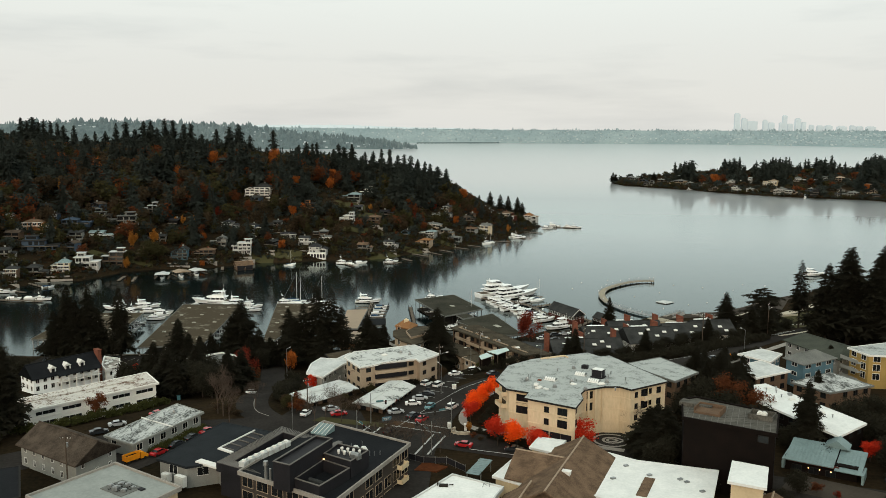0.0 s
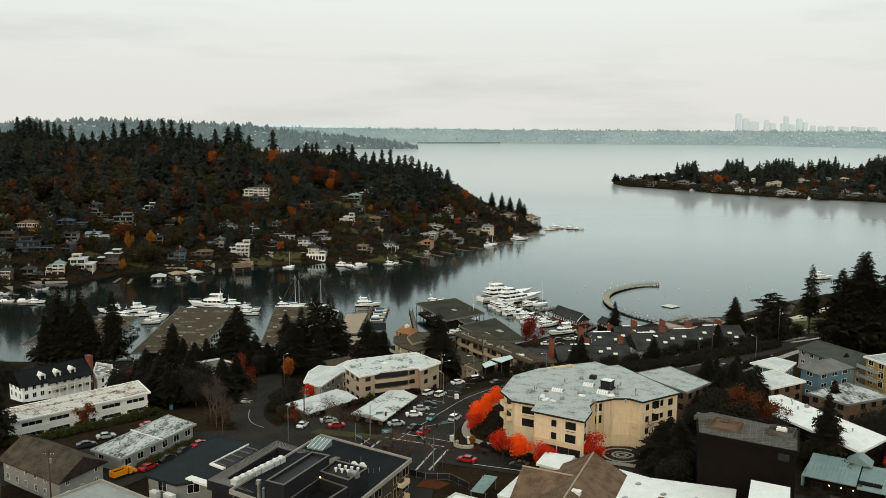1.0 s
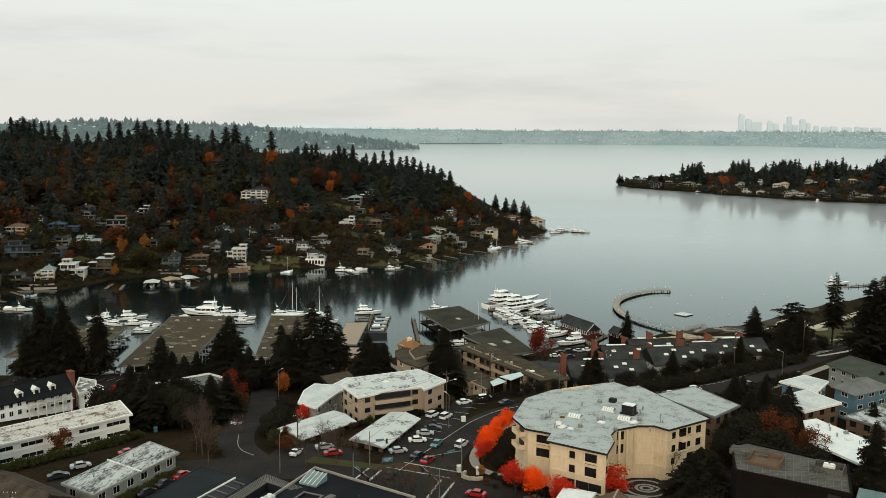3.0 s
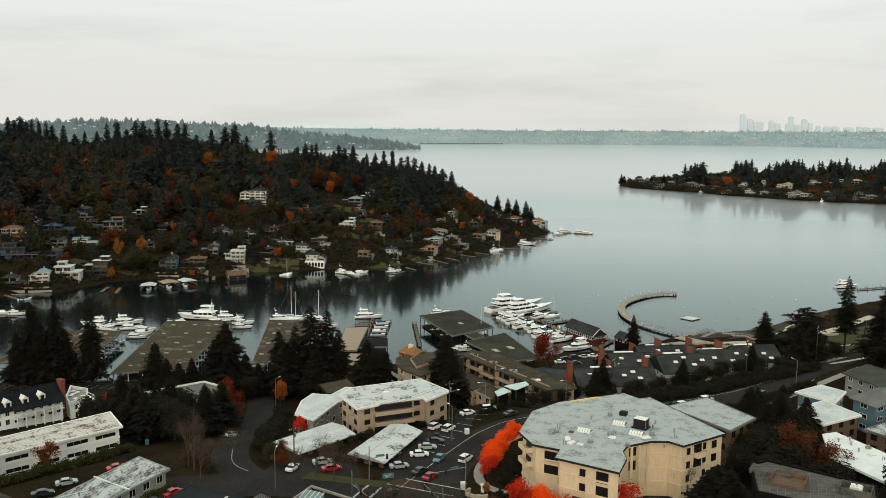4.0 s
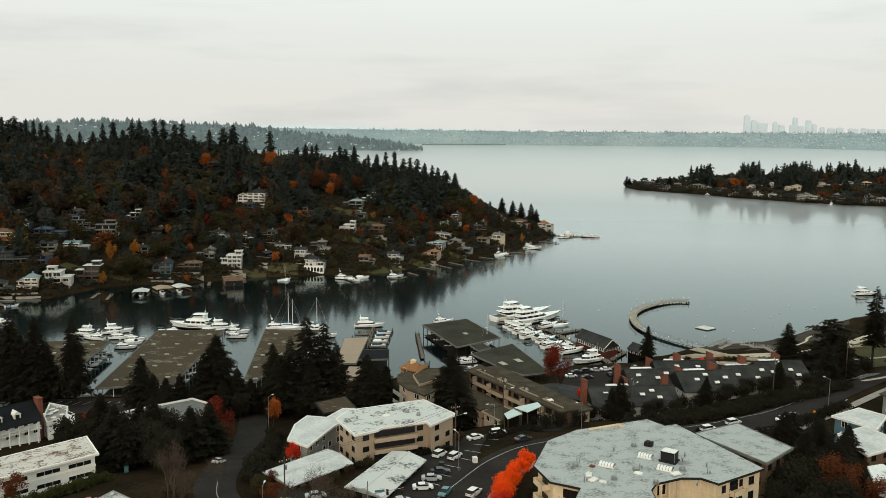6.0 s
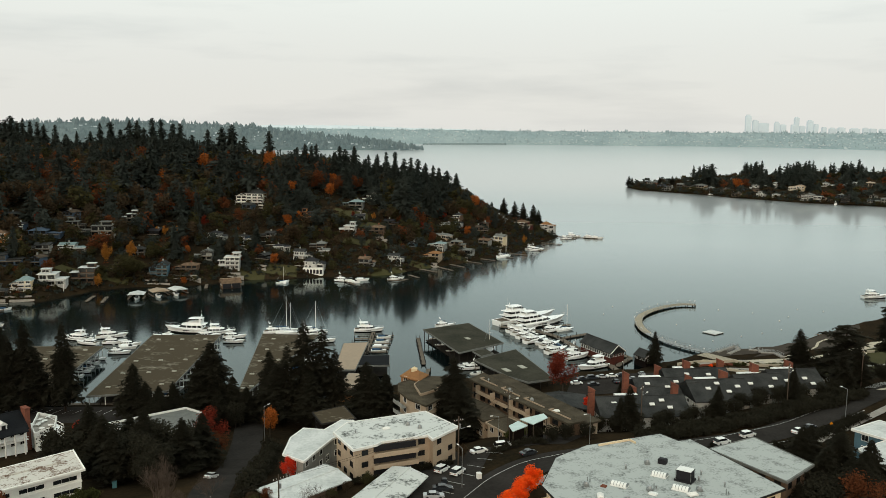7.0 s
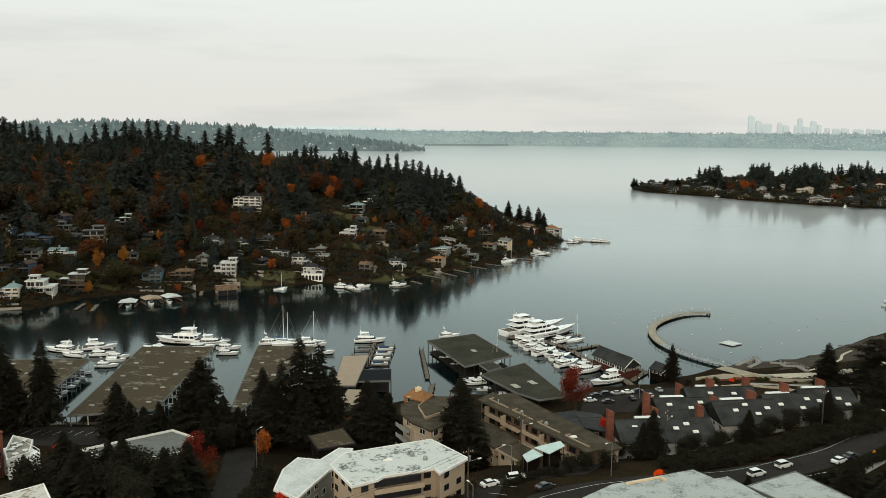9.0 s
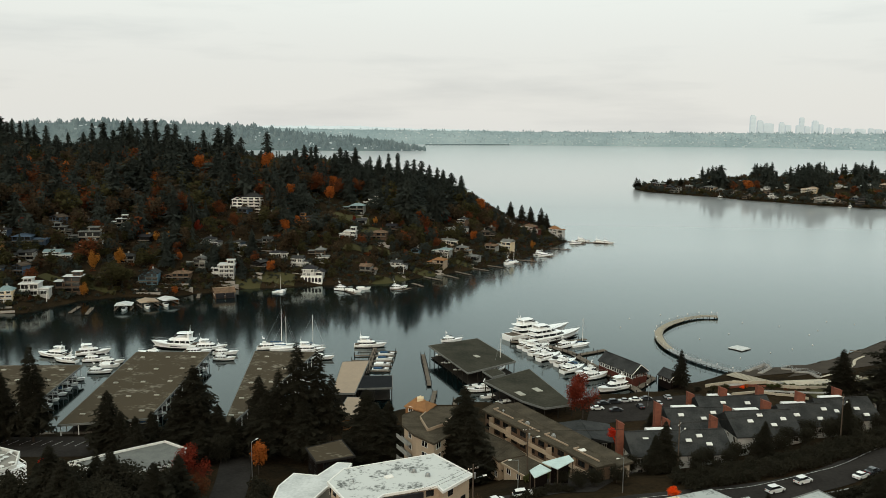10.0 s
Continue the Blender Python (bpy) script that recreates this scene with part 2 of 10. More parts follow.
M_YELLOW = mat("yellow_leaves", (0.38, 0.165, 0.032), (0.24, 0.10, 0.022), 0.3, 0.85, fine=6, bump=0, island=0.25, spec=0.1, leaf=0.42)
M_BARK = mat("bark", (0.050, 0.040, 0.032), (0.030, 0.024, 0.020), 1.2, 0.95, fine=5)
M_TWIG = mat("bare_twigs", (0.085, 0.062, 0.048), (0.055, 0.041, 0.033), 1.2, 0.95, fine=5)
# distance haze is put into these far materials as pale colour and emission
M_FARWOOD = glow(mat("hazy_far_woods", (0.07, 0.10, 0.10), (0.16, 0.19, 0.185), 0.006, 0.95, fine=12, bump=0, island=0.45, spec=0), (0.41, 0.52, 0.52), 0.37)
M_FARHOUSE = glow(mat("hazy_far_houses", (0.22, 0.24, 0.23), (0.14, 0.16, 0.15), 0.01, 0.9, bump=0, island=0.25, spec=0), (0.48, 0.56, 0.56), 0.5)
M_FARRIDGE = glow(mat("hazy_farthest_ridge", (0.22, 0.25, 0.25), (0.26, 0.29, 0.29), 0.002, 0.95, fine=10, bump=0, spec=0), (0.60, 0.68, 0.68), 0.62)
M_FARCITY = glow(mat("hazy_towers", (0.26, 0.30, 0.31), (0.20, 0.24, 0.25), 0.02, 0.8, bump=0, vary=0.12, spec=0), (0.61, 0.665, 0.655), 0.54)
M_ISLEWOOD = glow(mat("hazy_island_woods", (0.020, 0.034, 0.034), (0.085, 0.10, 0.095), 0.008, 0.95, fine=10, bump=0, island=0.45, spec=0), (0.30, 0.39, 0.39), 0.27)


def water_material():
    m = bpy.data.materials.new("lake_water")
    m.use_nodes = True
    n, l = m.node_tree.nodes, m.node_tree.links
    bsdf = n["Principled BSDF"]
    bsdf.inputs["Base Color"].default_value = (0.0024, 0.0050, 0.0054, 1)
    bsdf.inputs["Specular Tint"].default_value = (0.60, 1.0, 1.03, 1)
    bsdf.inputs["Roughness"].default_value, bsdf.inputs["IOR"].default_value = 0.07, 1.18
    bsdf.inputs["Coat Weight"].default_value, bsdf.inputs["Coat IOR"].default_value, bsdf.inputs["Coat Roughness"].default_value = 1.0, 1.33, 0.075
    geo = n.new("ShaderNodeNewGeometry")
    n1, n2 = n.new("ShaderNodeTexNoise"), n.new("ShaderNodeTexNoise")
    n1.inputs["Scale"].default_value, n1.inputs["Detail"].default_value = 0.9, 3.0
    n2.inputs["Scale"].default_value, n2.inputs["Detail"].default_value = 0.012, 3.0
    rm = n.new("ShaderNodeMapRange")
    rm.inputs["From Min"].default_value, rm.inputs["From Max"].default_value = 0.35, 0.65
    rm.inputs["To Min"].default_value, rm.inputs["To Max"].default_value = 0.012, 0.06
    bp = n.new("ShaderNodeBump")
    bp.inputs["Distance"].default_value = 0.25
    l.new(geo.outputs["Position"], n1.inputs["Vector"])
    l.new(geo.outputs["Position"], n2.inputs["Vector"])
    l.new(n2.outputs["Fac"], rm.inputs["Value"])
    l.new(rm.outputs["Result"], bp.inputs["Strength"])
    l.new(n1.outputs["Fac"], bp.inputs["Height"])
    # the bay lies sheltered; further out the wind raises longer ripples
    sep, painted_gloss, wind = n.new("ShaderNodeSeparateXYZ"), n.new("ShaderNodeMapRange"), n.new("ShaderNodeMapRange")
    n3, bp2 = n.new("ShaderNodeTexNoise"), n.new("ShaderNodeBump")
    n3.inputs["Scale"].default_value, n3.inputs["Detail"].default_value = 0.08, 2.0
    bp2.inputs["Distance"].default_value = 1.2
    wind.inputs["From Min"].default_value, wind.inputs["From Max"].default_value, wind.inputs["To Max"].default_value = 750, 2000, 0.3
    # coat weight grows with distance: a brighter lake reflection painted in by position
    painted_gloss.inputs["From Min"].default_value, painted_gloss.inputs["From Max"].default_value = 380, 800
    painted_gloss.inputs["To Min"].default_value, painted_gloss.inputs["To Max"].default_value = 0.38, 1.0
    l.new(geo.outputs["Position"], sep.inputs["Vector"])
    l.new(geo.outputs["Position"], n3.inputs["Vector"])
    l.new(sep.outputs["Y"], wind.inputs["Value"])
    l.new(sep.outputs["Y"], painted_gloss.inputs["Value"])
    rough = n.new("ShaderNodeMapRange")
    rough.inputs["From Min"].default_value, rough.inputs["From Max"].default_value = 560, 1150
    rough.inputs["To Min"].default_value, rough.inputs["To Max"].default_value = 0.11, 0.36
    l.new(sep.outputs["Y"], rough.inputs["Value"])
    # coat tint shifts from teal to neutral: reflection colour painted by distance
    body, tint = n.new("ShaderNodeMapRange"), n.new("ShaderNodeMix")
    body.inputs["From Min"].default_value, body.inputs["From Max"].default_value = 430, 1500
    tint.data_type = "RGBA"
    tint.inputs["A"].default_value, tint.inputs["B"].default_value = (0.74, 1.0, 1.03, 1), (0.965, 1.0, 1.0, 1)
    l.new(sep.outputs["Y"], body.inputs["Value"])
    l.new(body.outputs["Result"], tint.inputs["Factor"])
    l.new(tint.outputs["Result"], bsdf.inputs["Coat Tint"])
    # coat IOR raised far out, painting more sky reflection into the open water
    painted_gleam = n.new("ShaderNodeMapRange")
    painted_gleam.inputs["From Min"].default_value, painted_gleam.inputs["From Max"].default_value = 600, 1500
    painted_gleam.inputs["To Min"].default_value, painted_gleam.inputs["To Max"].default_value = 1.33, 1.95
    l.new(sep.outputs["Y"], painted_gleam.inputs["Value"])
    l.new(painted_gleam.outputs["Result"], bsdf.inputs["Coat IOR"])
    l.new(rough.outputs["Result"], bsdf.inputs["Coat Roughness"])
    l.new(wind.outputs["Result"], bp2.inputs["Strength"])
    l.new(n3.outputs["Fac"], bp2.inputs["Height"])
    l.new(bp.outputs["Normal"], bp2.inputs["Normal"])
    l.new(painted_gloss.outputs["Result"], bsdf.inputs["Coat Weight"])
    l.new(bp2.outputs["Normal"], bsdf.inputs["Normal"])
    l.new(bp2.outputs["Normal"], bsdf.inputs["Coat Normal"])
    return m


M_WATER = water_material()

# ---- mesh helpers ----


class Shape:
    """Gathers vertices and faces, with a material slot for each face."""

    def __init__(self):
        self.v, self.f, self.s = [], [], []

    def add(self, verts, faces, slot=0):
        o = len(self.v)
        self.v += [tuple(p) for p in verts]
        self.f += [tuple(i + o for i in q) for q in faces]
        self.s += [slot] * len(faces)
        return self

    def box(self, x0, y0, z0, x1, y1, z1, slot=0, m=None):
        p = [Vector((x, y, z)) for z in (z0, z1) for x, y in ((x0, y0), (x1, y0), (x1, y1), (x0, y1))]
        return self.add([m @ q for q in p] if m else p, [(3, 2, 1, 0), (4, 5, 6, 7), (0, 1, 5, 4), (1, 2, 6, 5), (2, 3, 7, 6), (3, 0, 4, 7)], slot)

    def prism(self, poly, z0, z1, slot=0):
        k = len(poly)
        base = z0 if isinstance(z0, (list, tuple)) else [z0] * k
        top = z1 if isinstance(z1, (list, tuple)) else [z1] * k
        p = [(x, y, z) for (x, y), z in zip(poly, base)] + [(x, y, z) for (x, y), z in zip(poly, top)]
        return self.add(p, [tuple(range(k - 1, -1, -1)), tuple(range(k, 2 * k))] + [(i, (i + 1) % k, k + (i + 1) % k, k + i) for i in range(k)], slot)

    def tube(self, a, b, ra, rb=None, n=6, slot=0):
        a, b = Vector(a), Vector(b)
        rb = ra if rb is None else rb
        q = (b - a).to_track_quat("Z", "Y").to_matrix()
        ring = [Vector((math.cos(6.2832 * i / n), math.sin(6.2832 * i / n), 0)) for i in range(n)]
        p = [a + q @ (r * ra) for r in ring] + [b + q @ (r * rb) for r in ring]
        return self.add(p, [(i, (i + 1) % n, n + (i + 1) % n, n + i) for i in range(n)] + [tuple(range(n - 1, -1, -1)), tuple(range(n, 2 * n))], slot)

    def loft(self, rings, slot=0):
        """Closed rings of equal length, capped at both ends."""
        k = len(rings[0])
        p = [q for r in rings for q in r]
        f = [(j * k + i, j * k + (i + 1) % k, (j + 1) * k + (i + 1) % k, (j + 1) * k + i) for j in range(len(rings) - 1) for i in range(k)]
        return self.add(p, f + [tuple(range(k - 1, -1, -1)), tuple(range((len(rings) - 1) * k, len(rings) * k))], slot)

    def mesh(self, name, *mats, smooth=False):
        me = bpy.data.meshes.new(name)
        me.from_pydata(self.v, [], self.f)
        for m in mats:
            me.materials.append(m)
        me.polygons.foreach_set("material_index", self.s)
        if smooth:
            me.polygons.foreach_set("use_smooth", [True] * len(self.f))
        me.update()
        return me


def raw_mesh(name, verts, faces, material):
    """A mesh of triangles or quads from arrays."""
    me = bpy.data.meshes.new(name)
    k = faces.shape[1]
    me.vertices.add(len(verts))
    me.vertices.foreach_set("co", np.asarray(verts, np.float32).ravel())
    me.loops.add(faces.size)
    me.loops.foreach_set("vertex_index", np.asarray(faces, np.int32).ravel())
    me.polygons.add(len(faces))
    me.polygons.foreach_set("loop_start", np.arange(0, faces.size, k, dtype=np.int32))
    me.polygons.foreach_set("loop_total", np.full(len(faces), k, np.int32))
    me.materials.append(material)
    me.update(calc_edges=True)
    return me


def part(name, data, parent, label="", at=None):
    ob = new(name, data)
    ob.parent = parent
    if at is not None:
        ob.matrix_basis = at
    return tagged(ob, label)


def thing(name, label, category, at, group="", kind=""):
    ob = new(name)
    ob.matrix_basis = at
    ob.empty_display_size = 0.5
    return tagged(ob, label, category, group, kind)


def grow(poly, by):
    """A counter-clockwise outline moved outwards."""
    out, k = [], len(poly)
    for i in range(k):
        p, q, r = Vector(poly[i - 1]), Vector(poly[i]), Vector(poly[(i + 1) % k])
        a, b = (q - p).normalized(), (r - q).normalized()
        na, nb = Vector((a.y, -a.x)), Vector((b.y, -b.x))
        mid = na + nb
        mid = mid / max(0.35, 1 + na.dot(nb))
        out.append((q.x + mid.x * by, q.y + mid.y * by))
    return out


def ccw(poly):
    return poly if sum(a[0] * b[1] - b[0] * a[1] for a, b in zip(poly, poly[1:] + poly[:1])) > 0 else poly[::-1]


rng = random.Random(7)

# ---- terrain: three lands round a bay, height from the distance to their shores ----
TOWN = [(-900, 300), (-500, 330), (-152, 334), (-122, 338), (-84, 343), (-77, 355), (-62, 347), (-43, 352), (-27, 369), (0, 378),
        (21, 369), (42, 388), (56, 392), (70, 396), (101, 422), (122, 430), (140, 437), (157, 451), (172, 464), (188, 480), (215, 500),
        (250, 524), (310, 566), (420, 650), (600, 800), (900, 930), (1600, 900), (1600, -700), (-900, -700)]
HILL = [(-900, 440), (-330, 470), (-263, 478), (-258, 506), (-234, 511), (-220, 545), (-203, 556), (-172, 562), (-139, 587), (-111, 595),
        (-91, 602), (-70, 605), (-53, 613), (-38, 634), (-11, 659), (7, 682), (29, 711), (58, 773), (79, 826), (66, 880), (-10, 985),
        (-150, 1130), (-480, 1480), (-1500, 1900), (-1500, 440)]
ISLE = [(255, 1486), (265, 1416), (313, 1366), (349, 1329), (368, 1292), (408, 1251), (441, 1216), (486, 1188), (540, 1163), (560, 1139),
        (700, 1090), (1100, 1000), (1500, 1000), (1500, 2000), (700, 1800), (330, 1560)]


RISE_D, RISE_Z = (0, 8, 40, 70, 92, 108, 122, 185, 300, 700), (0.9, 1.2, 2.5, 6.0, 11.0, 16.0, 18.2, 18.5, 20.0, 22.0)


def inland(poly, x, y):
    """Signed distance to a shore, positive on land."""
    px, py = np.asarray(x, float), np.asarray(y, float)
    best, inside = np.full(px.shape, 1e18), np.zeros(px.shape, bool)
    for (ax, ay), (bx, by) in zip(poly, poly[1:] + poly[:1]):
        dx, dy = bx - ax, by - ay
        s = np.clip(((px - ax) * dx + (py - ay) * dy) / (dx * dx + dy * dy), 0, 1)
        best = np.minimum(best, (px - ax - s * dx) ** 2 + (py - ay - s * dy) ** 2)
        if ay != by:
            inside ^= ((ay > py) != (by > py)) & (px < dx * (py - ay) / dy + ax)
    return np.where(inside, 1.0, -1.0) * np.sqrt(best)


def ground_z(x, y):
    """Height of the ground over the water."""
    a, b, c = inland(TOWN, x, y), inland(HILL, x, y), inland(ISLE, x, y)
    a = a + 13 * np.clip((np.asarray(x) + 25) / 40, 0, 1) * np.clip((a - 55) / 30, 0, 1)
    a = a - 22 * np.clip((-60 - np.asarray(x)) / 45, 0, 1) * np.clip((a - 90) / 30, 0, 1)
    up = lambda d: np.clip(d, 0, None)
    za = np.where(a > 0, np.interp(a, RISE_D, RISE_Z), np.clip(a * 0.8, -4, 1.1) + 0.3)
    zb = np.where(b > 0, 0.5 + 75 * (1 - np.exp(-up(b) / 175)), np.clip(b * 0.5, -4, 0.5))
    zc = np.where(c > 0, 0.5 + 22 * (1 - np.exp(-up(c) / 110)), np.clip(c * 0.5, -4, 0.5))
    return np.maximum(np.maximum(za, zb), zc)


# ---- the ground sheet, the lake and the far shores ----
gx = np.concatenate([np.arange(-5000, -1000, 400), np.arange(-1000, -440, 40), np.arange(-440, 260, 4), np.arange(260, 720, 10), np.arange(720, 1600, 40), np.arange(1600, 5001, 400)])
gy = np.concatenate([np.arange(-700, 80, 60), np.arange(80, 940, 4), np.arange(940, 1620, 10), np.arange(1620, 2200, 40), np.arange(2200, 5001, 400)])
GX, GY = np.meshgrid(gx, gy)
GZ = ground_z(GX, GY)
k = np.arange(len(gx) * len(gy)).reshape(len(gy), len(gx))
quads = np.stack([k[:-1, :-1], k[:-1, 1:], k[1:, 1:], k[1:, :-1]], -1).reshape(-1, 4)
tagged(new("ground", raw_mesh("ground", np.stack([GX, GY, GZ], -1).reshape(-1, 3), quads, M_GROUND)), "dark autumn ground of soil and grass sloping to a lake", "ground", kind="structure")

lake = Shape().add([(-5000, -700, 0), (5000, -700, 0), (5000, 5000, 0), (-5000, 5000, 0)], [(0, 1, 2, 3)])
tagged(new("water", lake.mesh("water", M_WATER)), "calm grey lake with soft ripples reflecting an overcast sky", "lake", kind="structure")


def far_land(name, label, shore, crest, seed, trees, tree_h, houses, wood, house_mat=None):
    """A distant wooded shore: slope, small trees on it and pale specks of houses. shore and crest: outlines of (x, y) and (x, y, z)."""
    r = np.random.RandomState(seed)
    n = 90
    s = np.linspace(0, 1, n)
    lay = lambda pts: np.stack([np.interp(s, np.linspace(0, 1, len(pts)), [p[i] for p in pts]) for i in range(len(pts[0]))], -1)
    a, b = lay(shore), lay(crest)
    rows = []
    for u in np.linspace(0, 1, 7):
        p = np.empty((n, 3))
        p[:, :2] = a + (b[:, :2] - a) * u
        p[:, 2] = -0.5 + (b[:, 2] - tree_h * 0.7) * u ** 0.7 + r.randn(n) * 1.5 * (u > 0)
        rows.append(p)
    grid = np.concatenate(rows)
    ki = np.arange(7 * n).reshape(7, n)
    faces = np.stack([ki[:-1, :-1], ki[:-1, 1:], ki[1:, 1:], ki[1:, :-1]], -1).reshape(-1, 4)
    tagged(new(name, raw_mesh(name, grid, faces, wood)), label, "shore", kind="structure")
    u, q = r.rand(trees) ** 0.8, r.rand(trees) * (n - 1.001)
    q[: trees // 4], u[: trees // 4] = np.linspace(0, n - 1.01, trees // 4) + r.randn(trees // 4) * 0.8, 0.9 + 0.1 * r.rand(trees // 4)
    q = np.clip(q, 0, n - 1.01)
    i = q.astype(int)
    fr = (q - i)[:, None]
    pa, pb = a[i] * (1 - fr) + a[i + 1] * fr, b[i] * (1 - fr) + b[i + 1] * fr
    base = np.empty((trees, 3))
    base[:, :2] = pa + (pb[:, :2] - pa) * u[:, None]
    base[:, 2] = -0.5 + (pb[:, 2] - tree_h * 0.7) * u ** 0.7
    h = tree_h * (0.35 + 0.85 * r.rand(trees) ** 1.8) * (0.8 + 0.35 * np.sin(q * 0.9) * np.sin(q * 2.3 + u * 5))
    wd = h * (0.15 + 0.30 * r.rand(trees) ** 1.5)
    ang = np.arange(5) * 2 * np.pi / 5
    ring = np.stack([np.cos(ang), np.sin(ang), np.zeros(5)], -1)
    v = np.concatenate([base[:, None, :] + ring[None] * wd[:, None, None] + np.array([0, 0, 0.15])[None, None] * h[:, None, None],
                        base[:, None, :] + ring[None] * (wd * 0.75)[:, None, None] + np.array([0, 0, 0.55])[None, None] * h[:, None, None],
                        base[:, None, :] + np.array([0, 0, 1.0])[None, None] * h[:, None, None]], 1)
    one = [(j, (j + 1) % 5, 5 + (j + 1) % 5) for j in range(5)] + [(j, 5 + (j + 1) % 5, 5 + j) for j in range(5)] + [(5 + j, 5 + (j + 1) % 5, 10) for j in range(5)]
    f = (np.array(one)[None] + (np.arange(trees) * 11)[:, None, None]).reshape(-1, 3)
    tagged(new(name + "_trees", raw_mesh(name + "_trees", v.reshape(-1, 3), f, wood)), "hazy distant woods along a far shore", "woods", kind="stuff")
    if houses:
        hs = Shape()
        for _ in range(houses):
            uu, qq = r.rand() ** 1.2 * 0.95, r.rand() * (n - 1.01)
            j, t = int(qq), qq % 1
            pa1, pb1 = a[j] * (1 - t) + a[j + 1] * t, b[j] * (1 - t) + b[j + 1] * t
            x, y = pa1 + (pb1[:2] - pa1) * uu
            z = -0.5 + (pb1[2] - tree_h * 0.7) * uu ** 0.7
            w, d, hh = 4 + 9 * r.rand() ** 2, 8, 2.5 + 3.5 * r.rand()
            hs.box(x - w / 2, y - d / 2, z, x + w / 2, y + d / 2, z + hh)
        tagged(new(name + "_houses", hs.mesh(name + "_houses", house_mat)), "pale distant houses scattered on a far hillside", "houses", kind="stuff")


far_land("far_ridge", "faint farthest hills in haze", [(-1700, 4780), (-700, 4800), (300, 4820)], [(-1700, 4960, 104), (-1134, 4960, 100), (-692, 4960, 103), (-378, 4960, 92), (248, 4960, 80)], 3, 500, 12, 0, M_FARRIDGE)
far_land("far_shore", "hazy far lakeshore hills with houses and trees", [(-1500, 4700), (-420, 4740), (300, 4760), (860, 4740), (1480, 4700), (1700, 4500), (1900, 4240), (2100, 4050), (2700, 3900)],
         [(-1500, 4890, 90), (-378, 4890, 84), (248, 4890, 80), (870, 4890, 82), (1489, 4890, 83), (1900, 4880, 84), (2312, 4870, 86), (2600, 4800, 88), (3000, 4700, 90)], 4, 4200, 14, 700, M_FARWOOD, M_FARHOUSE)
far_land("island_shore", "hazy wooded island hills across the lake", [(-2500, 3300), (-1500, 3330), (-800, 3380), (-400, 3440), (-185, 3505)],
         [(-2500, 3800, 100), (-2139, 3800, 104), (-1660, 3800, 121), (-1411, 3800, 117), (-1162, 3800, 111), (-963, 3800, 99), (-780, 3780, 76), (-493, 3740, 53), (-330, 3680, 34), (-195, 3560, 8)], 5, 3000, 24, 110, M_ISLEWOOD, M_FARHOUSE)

# the long floating bridge and the towers of the city
bridge = thing("floating_bridge", "long low grey floating bridge in haze", "bridge", pose(0, 0, 0), kind="structure")
br = Shape()
br.prism([(-240, 4480), (190, 4690), (190, 4702), (-240, 4492)], 3.0, 6.5)
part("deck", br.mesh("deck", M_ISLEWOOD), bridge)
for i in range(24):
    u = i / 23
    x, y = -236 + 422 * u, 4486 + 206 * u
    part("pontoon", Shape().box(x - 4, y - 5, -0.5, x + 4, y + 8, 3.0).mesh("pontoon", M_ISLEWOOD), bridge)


def tower(x0, x1, top, setback):
    """A hazy tower with a stepped crown and bands of storeys."""
    t = thing("city_tower", "pale hazy high-rise tower on a far skyline", "tower", pose((x0 + x1) / 2, 4950, 0), "far city towers")
    w, s = (x1 - x0) / 2, Shape()
    s.box(-w, -12, 30, w, 12, top - setback)
    z = 70
    while z < top - setback - 3:
        s.box(-w - 0.6, -12.6, z, w + 0.6, 12.6, z + 2.2)
        z += 7
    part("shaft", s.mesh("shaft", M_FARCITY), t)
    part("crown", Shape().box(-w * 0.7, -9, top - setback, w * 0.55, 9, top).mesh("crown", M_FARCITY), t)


tower(1518, 1546, 172, 7), tower(1557, 1586, 144, 6), tower(1590, 1643, 128, 3), tower(1677, 1702, 135, 8), tower(1709, 1738, 120, 3)
tower(1769, 1785, 120, 4), tower(1785, 1807, 161, 5), tower(1813, 1842, 114, 3), tower(1855, 1884, 145, 6), tower(1891, 1913, 124, 3)
tower(1936, 1958, 108, 3), tower(1977, 2012, 105, 5), tower(2024, 2060, 107, 4), tower(2090, 2140, 103, 4), tower(2161, 2186, 106, 4), tower(2196, 2230, 102, 3), tower(2250, 2300, 101, 3)

